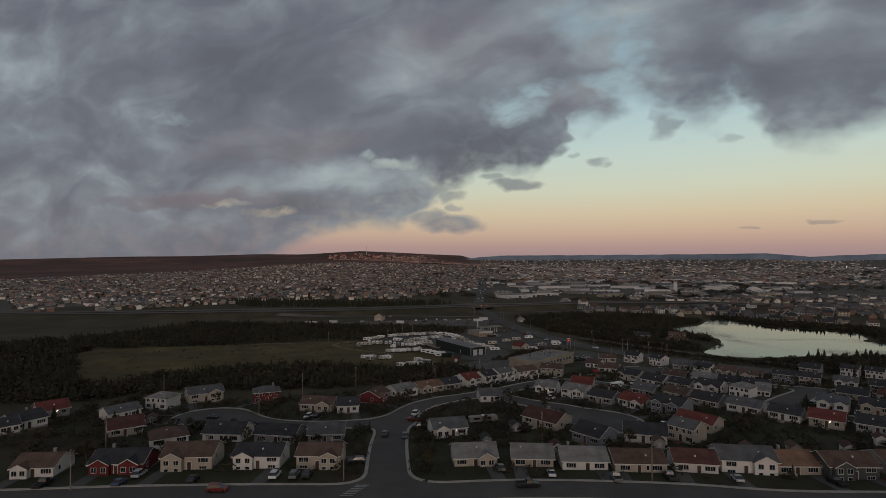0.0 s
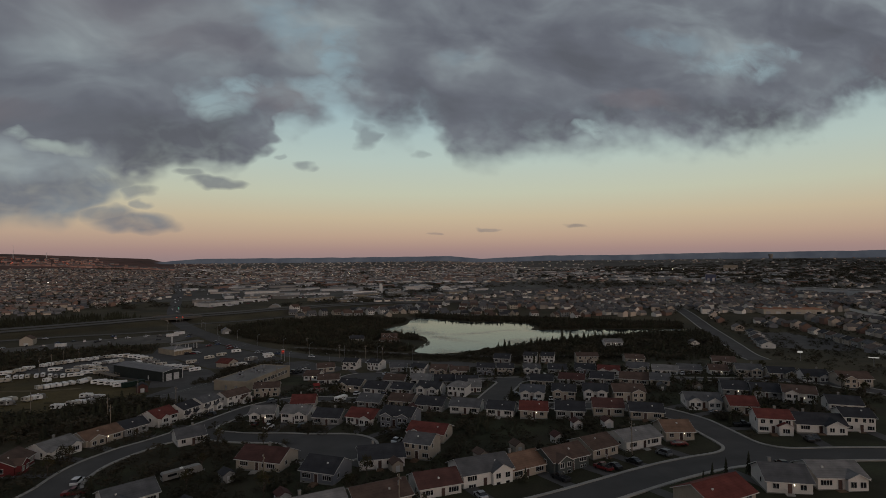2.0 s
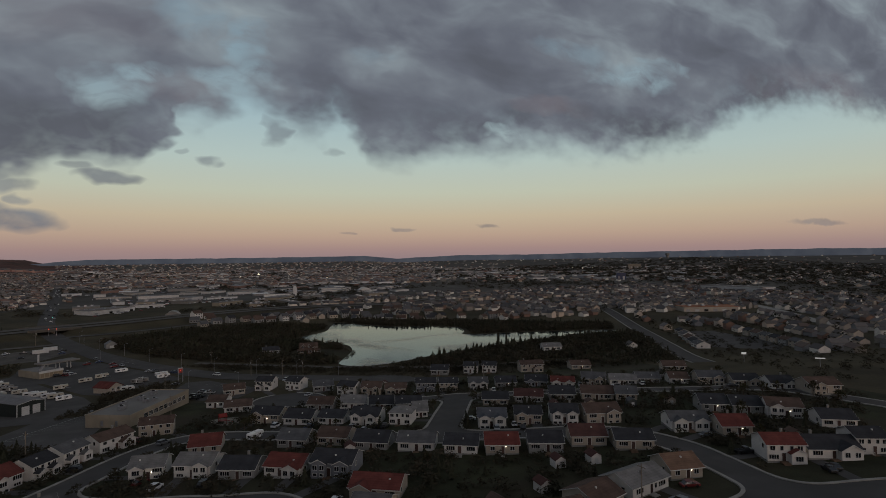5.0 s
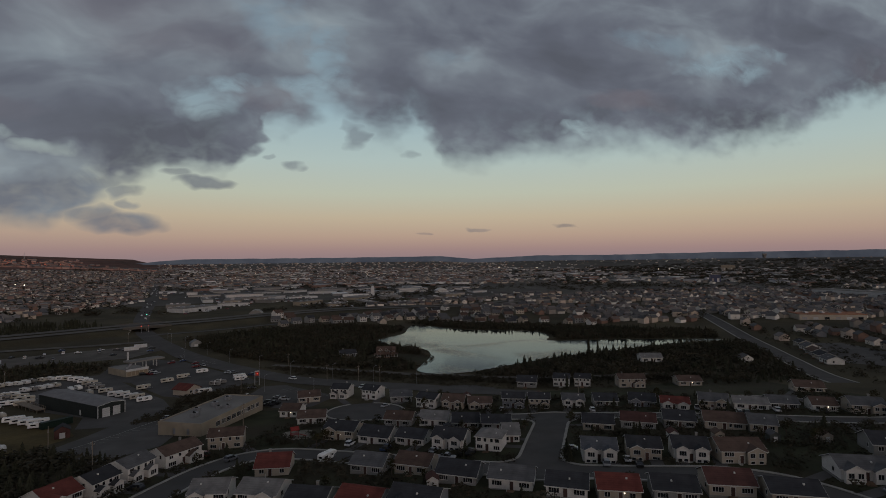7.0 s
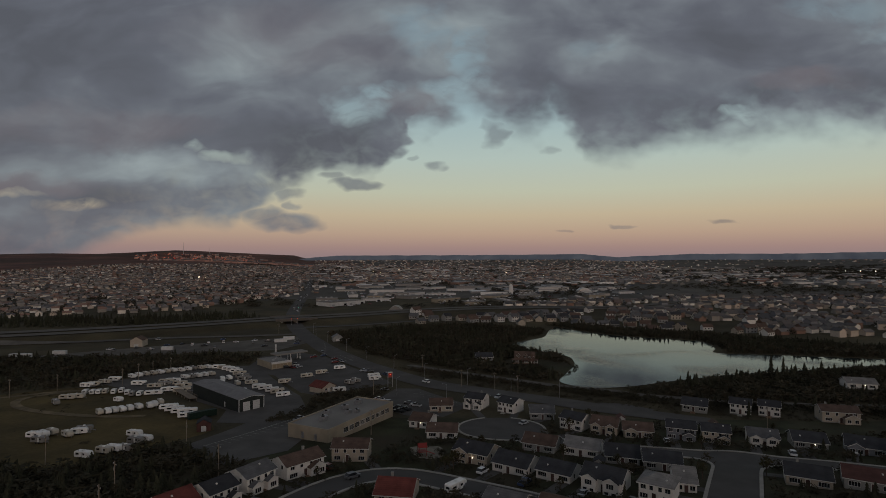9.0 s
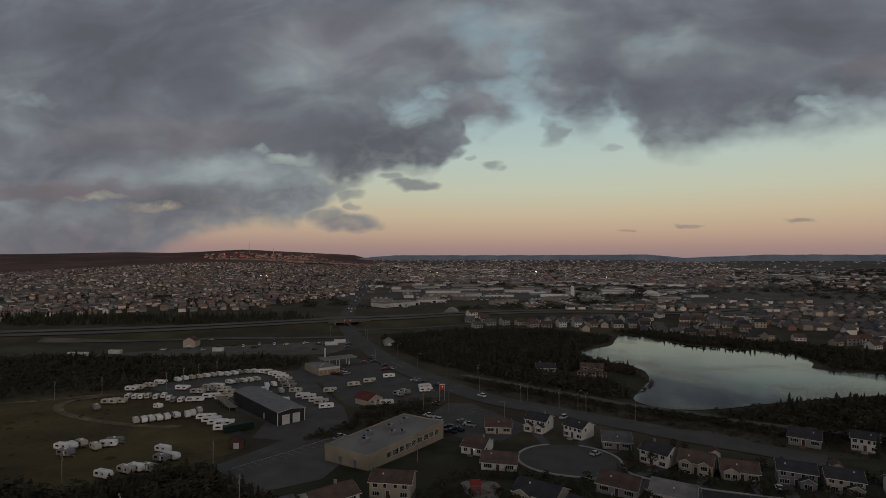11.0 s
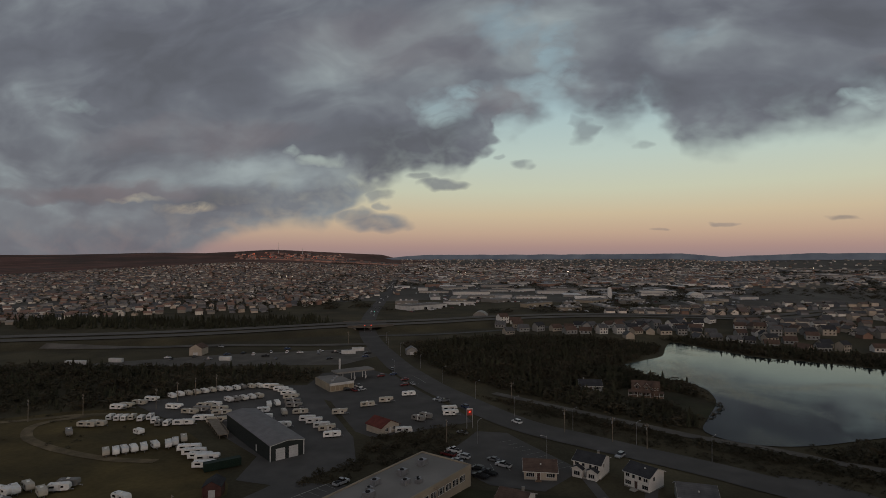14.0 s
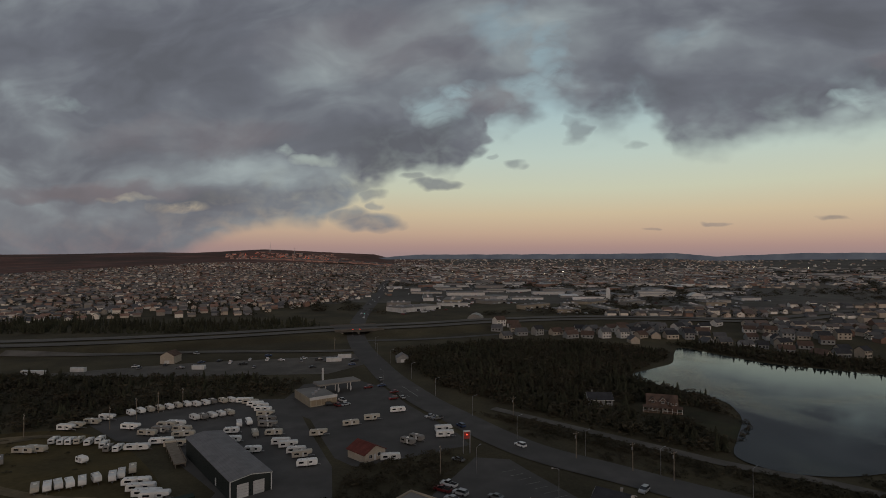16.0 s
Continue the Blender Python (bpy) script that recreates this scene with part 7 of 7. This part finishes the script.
pond_spots.sort(key=lambda s: math.hypot(s[0] - 60, s[1] - 560))
for s in pond_spots[:75]:
    far_house(*s)
pond_spots = pond_spots[75:]
town("pond_houses", pond_spots, "town_wall", "suburb_roof", "suburb of pale houses beyond the pond")
east_spots = street_grid(east_rows, 62, 14, 42, 13, (430, 420, 420), 0.9)
town("east_houses", east_spots, "town_wall", "suburb_roof", "suburb of pale bungalows along the long street")
town_trees("hill_trees", hill_spots, 0.55, 60)
town_trees("pond_trees", pond_spots, 0.6, 61)
town_trees("east_trees", east_spots, 0.9, 62)
rnd = random.Random(40)
ridge = []
while len(ridge) < 330:
    az, r = rnd.uniform(-30.5, -13), rnd.uniform(2500, 3900)
    if abs(az + 21 + (r - 2900) * 0.005) < 6:
        ridge.append((*polar(az, r), rnd.uniform(0, 90), rnd.uniform(12, 22), rnd.uniform(9, 12), rnd.uniform(4, 8)))
# reddish tones hold the evening glow that falls on these houses
island_paint("ridge_glow_wall", [(0.5, 0.28, 0.22), (0.6, 0.36, 0.28), (0.35, 0.2, 0.16)])
town("ridge_houses", ridge, "ridge_glow_wall", "town_roof", "distant houses below the radio mast")
far = []
while len(far) < 3300:
    az, r = rnd.uniform(-14, 72), 1350 + 2900 * rnd.random() ** 1.3
    if (az > 21 and rnd.random() < 0.75) or on_road(*polar(az, r), "", 12) or beyond_pond(*polar(az, r)):
        continue
    far.append((*polar(az, r), rnd.choice((8, 12, 98, 55)) + rnd.uniform(-6, 6), rnd.uniform(8, 14), rnd.uniform(7, 10), rnd.uniform(2.4, 4.0)))
town("valley_houses", far, "town_wall", "town_roof", "far valley suburb of pale houses")
halls = []
while len(halls) < 560:
    az, r = rnd.uniform(-16, 50), 760 + 2400 * rnd.random() ** 1.3
    x, y = polar(az, r)
    if on_road(x, y, "", 14) or beyond_pond(x, y) or on_hill(x, y) or (az > 18 and r < 1500) or any(math.hypot(x - a[0], y - a[1]) < (a[3] + 30) * 0.6 for a in halls):
        continue
    halls.append((x, y, rnd.choice((8, 12, 98, 55)) + rnd.uniform(-6, 6), rnd.uniform(18, 66), rnd.uniform(12, 30), rnd.uniform(2.8, 5)))
town("far_halls", [h for h in halls if math.hypot(h[0], h[1]) > 1050], "hall_wall", "hall_roof", "far commercial halls with flat roofs", "buildings", True)


def hall(x, y, yaw, w, d, h, tone, label, top="roof_gravel"):
    """A flat-roofed hall with a door row and roof plant."""
    ob = empty("warehouse", pose(x, y, ground(x, y), 0, 0, yaw), label, "building", "commercial halls")
    bm = bmesh.new()
    box(bm, -w / 2, w / 2, -d / 2, d / 2, -2, h)
    part("wall", bm, tone, ob)
    bm = bmesh.new()
    box(bm, -w / 2 - 0.2, w / 2 + 0.2, -d / 2 - 0.2, d / 2 + 0.2, h, h + 0.5)
    part("roof", bm, top, ob)
    n = max(2, int(w / 9))
    for k in range(n):
        bm = bmesh.new()
        x0 = -w / 2 + (k + 0.25) * w / n
        box(bm, x0, x0 + w / n * 0.45, -d / 2 - 0.06, -d / 2 + 0.02, 0, h * 0.5)
        part("loading_door", bm, ("steel", "panel_white", "glass_pane")[k % 3], ob)
    for k in range(3):
        bm = bmesh.new()
        x0 = -w / 3 + k * w / 4
        box(bm, x0, x0 + 3, -d * 0.1, d * 0.1, h + 0.5, h + 1.9, 0.1)
        part("roof_unit", bm, "steel", ob)


for i, h in enumerate(h for h in halls if math.hypot(h[0], h[1]) <= 1050):
    hall(*h, ("panel_white", "block_beige", "shell_grey")[i % 3], ("white", "beige", "grey")[i % 3] + " flat-roofed commercial hall")
hall(515, 540, -22, 62, 26, 5, "siding_c", "long cream school building with an orange roof", "brick_orange")
hall(873, 795, -83, 120, 40, 9, "panel_white", "long pale grey arena building")
hall(1796, 2110, -40, 56, 30, 24, "block_beige", "distant brick hospital block")
hall(1001, 1262, -30, 24, 18, 18, "car_paint_b", "blue block beside the town road")


def town_cars():
    """Parked cars on the lots round the far halls, joined."""
    rc = random.Random(88)
    V, F = [], []
    for hx, hy, yaw, w, d, h in halls:
        if math.hypot(hx, hy) > 2000:
            continue
        a = radians(yaw)
        for k in range(7):
            u, v = rc.uniform(-w * 0.7, w * 0.7), -d / 2 - rc.uniform(7, 16)
            x, y = hx + u * math.cos(a) - v * math.sin(a), hy + u * math.sin(a) + v * math.cos(a)
            if on_road(x, y, "", 1):
                continue
            g, b, n = ground(x, y), a + math.pi / 2, len(V)
            for z, l, q in ((0.2, 2.3, 0.9), (0.95, 2.3, 0.9), (1.5, 1.2, 0.75)):
                for s, t in ((-1, -1), (1, -1), (1, 1), (-1, 1)):
                    V.append((x + s * l * math.cos(b) - t * q * math.sin(b), y + s * l * math.sin(b) + t * q * math.cos(b), g + z))
            for r in (0, 4):
                F += [(n + r + i, n + r + (i + 1) % 4, n + r + 4 + (i + 1) % 4, n + r + 4 + i) for i in range(4)]
            F.append((n + 8, n + 9, n + 10, n + 11))
    me = bpy.data.meshes.new("town_cars")
    me.from_pydata(V, [], F)
    island_paint("far_car_paint", [(0.6, 0.6, 0.6), (0.04, 0.04, 0.045), (0.3, 0.3, 0.32), (0.14, 0.03, 0.03), (0.55, 0.55, 0.56), (0.05, 0.06, 0.1)], 0.4)
    me.materials.append(MATS["far_car_paint"])
    tagged(new("town_cars", me), "parked cars round the far commercial halls", "cars", kind="stuff")


town_cars()


def town_marks():
    ob = empty("white_tower", pose(111, 1065, ground(111, 1065)), "pale concrete tower block in the town", "tower")
    bm = bmesh.new()
    box(bm, -3, 3, -3, 3, -2, 15, 0.15)
    part("shaft", bm, "panel_white", ob)
    bm = bmesh.new()
    box(bm, -2, 2, -2, 2, 15, 17)
    part("cap", bm, "panel_white", ob)
    dm = empty("sports_dome", pose(247, 1105, ground(247, 1105)), "white vaulted sports dome", "building")
    bm = bmesh.new()
    prism(bm, [(-13, 0), (13, 0), (11, 4), (6, 7.5), (0, 9), (-6, 7.5), (-11, 4)], -10, 10, "y")
    part("shell", bm, "trim_white", dm)
    vt = empty("salt_dome", pose(-62, 790, ground(-62, 790)), "grey vaulted storage dome", "building")
    bm = bmesh.new()
    prism(bm, [(-8, 0), (8, 0), (7.3, 2.7), (4, 5.3), (0, 6.3), (-4, 5.3), (-7.3, 2.7)], -9, 9, "y")
    part("shell", bm, "shell_grey", vt)
    x, y = polar(-26.3, 3900)
    ms = empty("radio_mast", pose(x, y, ground(x, y) - 3), "thin radio mast on the hilltop", "mast")
    bm = bmesh.new()
    tube(bm, (0, 0, 0), (0, 0, 75), 1.6, 0.8, 5)
    part("mast", bm, "steel", ms)
    x, y = polar(-24.0, 3950)
    sm = empty("radio_mast", pose(x, y, ground(x, y) - 3), "short radio mast on the hilltop", "mast")
    bm = bmesh.new()
    tube(bm, (0, 0, 0), (0, 0, 42), 1.5, 0.8, 5)
    part("mast", bm, "steel", sm)
    x, y = polar(44.9, 4250)
    rt = empty("hill_tower", pose(x, y, ground(x, y) - 3), "dark water tower on the far ridge", "tower")
    bm = bmesh.new()
    tube(bm, (0, 0, 0), (0, 0, 20), 11, 11, 12)
    tube(bm, (0, 0, 20), (0, 0, 34), 15, 14, 12)
    part("tank", bm, "shell_grey", rt)


town_marks()


def overpass():
    """The bridge that carries the highway over the main road."""
    z = deck_level(-158, 684)
    ob = empty("overpass", pose(-158, 684, z, 0, 0, 27), "grey concrete highway bridge with parapets", "bridge")
    bm = bmesh.new()
    box(bm, -19, 19, -18, 18, -0.75, 0.35)
    part("deck", bm, "old_asphalt", ob)
    for k in (-18.2, 18.2):
        bm = bmesh.new()
        box(bm, -21, 21, k - 0.2, k + 0.2, -0.9, 1.5)
        part("parapet", bm, "gravel", ob)
    for k in (-14.5, 14.5):
        bm = bmesh.new()
        box(bm, k - 0.7, k + 0.7, -17.6, 17.6, -5.0, -0.75)
        part("abutment", bm, "concrete", ob)
    for k in range(5):
        bm = bmesh.new()
        tube(bm, (0, -14 + k * 7, -5.0), (0, -14 + k * 7, -0.75), 0.5, 0.5, 10)
        part("pier", bm, "concrete", ob)


overpass()



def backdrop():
    """Hills that close the distance; their blue haze is painted as a faint glow."""
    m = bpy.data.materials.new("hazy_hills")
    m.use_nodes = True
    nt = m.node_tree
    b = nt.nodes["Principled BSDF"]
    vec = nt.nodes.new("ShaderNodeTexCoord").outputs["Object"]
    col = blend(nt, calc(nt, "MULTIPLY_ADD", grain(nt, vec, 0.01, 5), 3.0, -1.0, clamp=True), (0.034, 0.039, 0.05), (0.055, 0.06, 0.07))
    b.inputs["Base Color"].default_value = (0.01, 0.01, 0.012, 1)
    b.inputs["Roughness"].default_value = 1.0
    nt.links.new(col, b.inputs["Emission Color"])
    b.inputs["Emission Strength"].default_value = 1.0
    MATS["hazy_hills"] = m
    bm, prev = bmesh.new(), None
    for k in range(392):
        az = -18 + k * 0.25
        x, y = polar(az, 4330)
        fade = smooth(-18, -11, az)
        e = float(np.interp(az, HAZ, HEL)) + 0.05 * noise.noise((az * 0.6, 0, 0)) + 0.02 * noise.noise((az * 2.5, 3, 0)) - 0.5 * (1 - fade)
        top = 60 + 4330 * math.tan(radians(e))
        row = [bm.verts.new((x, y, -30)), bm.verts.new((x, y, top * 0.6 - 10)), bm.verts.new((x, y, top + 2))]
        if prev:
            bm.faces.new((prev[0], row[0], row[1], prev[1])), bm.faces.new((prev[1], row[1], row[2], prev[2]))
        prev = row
    tagged(part("backdrop", bm, "hazy_hills", None, "hills along the horizon with blue haze painted on as a glow"), category="hills", kind="structure")


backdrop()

# ---- lights of the town and traffic, painted dusk glints on the hill ----
def light_dot(x, y, h, r, mat, label):
    bm = bmesh.new()
    bmesh.ops.create_icosphere(bm, subdivisions=1, radius=r)
    ob = part("town_lamp", bm, mat, None, label)
    ob.matrix_world = Matrix.Translation((x, y, ground(x, y) + h))
    tagged(ob, category="lamp", group="town lamps")
    bm = bmesh.new()
    tube(bm, (0, 0, -h), (0, 0, 0), 0.15, 0.1, 5)
    part("pole", bm, "steel", ob)


rnd = random.Random(9)
for k in range(7):
    az, r = rnd.uniform(-8, 12), rnd.uniform(1500, 2300)
    light_dot(*polar(az, r), 8, 0.75, "lamp_glow", "lit car park lamp in the town")
# the three red ones stand in for sunset glow on the hill, no lamps
for az, r, m in ((-24.8, 1500, "lamp_glow"), (-24.2, 1480, "lamp_glow"), (-27.4, 3450, "red_glow"), (-27.0, 3450, "red_glow"), (-26.4, 3480, "red_glow"), (20, 3000, "lamp_glow"), (24, 2900, "lamp_glow"), (22, 2950, "lamp_glow"), (36, 2500, "lamp_glow"), (37, 2520, "lamp_glow"), (38, 2500, "lamp_glow"), (3, 2000, "lamp_glow")):
    light_dot(*polar(az, r), 9, 0.9 if r < 2000 else 1.3, m, "lit lamp far off in the town")
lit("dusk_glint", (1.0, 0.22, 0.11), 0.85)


def ridge_glints():
    """Glowing panes that imitate hill windows catching the last red light."""
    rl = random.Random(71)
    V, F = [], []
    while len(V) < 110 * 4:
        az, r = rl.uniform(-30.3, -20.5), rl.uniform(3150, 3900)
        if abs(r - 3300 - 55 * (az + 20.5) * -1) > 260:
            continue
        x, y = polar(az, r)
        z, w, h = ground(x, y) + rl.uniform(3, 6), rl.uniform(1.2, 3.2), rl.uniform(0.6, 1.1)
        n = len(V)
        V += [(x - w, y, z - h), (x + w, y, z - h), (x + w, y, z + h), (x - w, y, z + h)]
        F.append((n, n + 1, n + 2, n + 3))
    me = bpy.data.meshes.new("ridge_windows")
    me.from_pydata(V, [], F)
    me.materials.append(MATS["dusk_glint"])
    tagged(new("ridge_windows", me), "window panes on the far hill with a red sunset glint painted as glow", "windows", kind="stuff")


ridge_glints()
for k in range(30):
    p = main_line[int(len(main_line) * (0.42 + 0.55 * rnd.random()))]
    x, y = p[0] + rnd.uniform(-7, 7), p[1]
    car(x, y, 112, rnd.choice(("sedan", "suv")), rnd.choice("wwskg"))
for k in range(12):
    car(-255 + k * 11 + rnd.uniform(-3, 3), 521 + k * 4.6 + rnd.uniform(-8, 8), rnd.choice((20, 110, 35)), rnd.choice(("sedan", "suv", "pickup")), rnd.choice("wwskgr"))
for dx, dy, m in ((-3, 0, "red_glow"), (3, 2, "red_glow"), (0, 110, "green_glow")):
    light_dot(-150 + dx - dy * 0.25, 660 + dy, 6, 0.45, m, "traffic light over the main road")
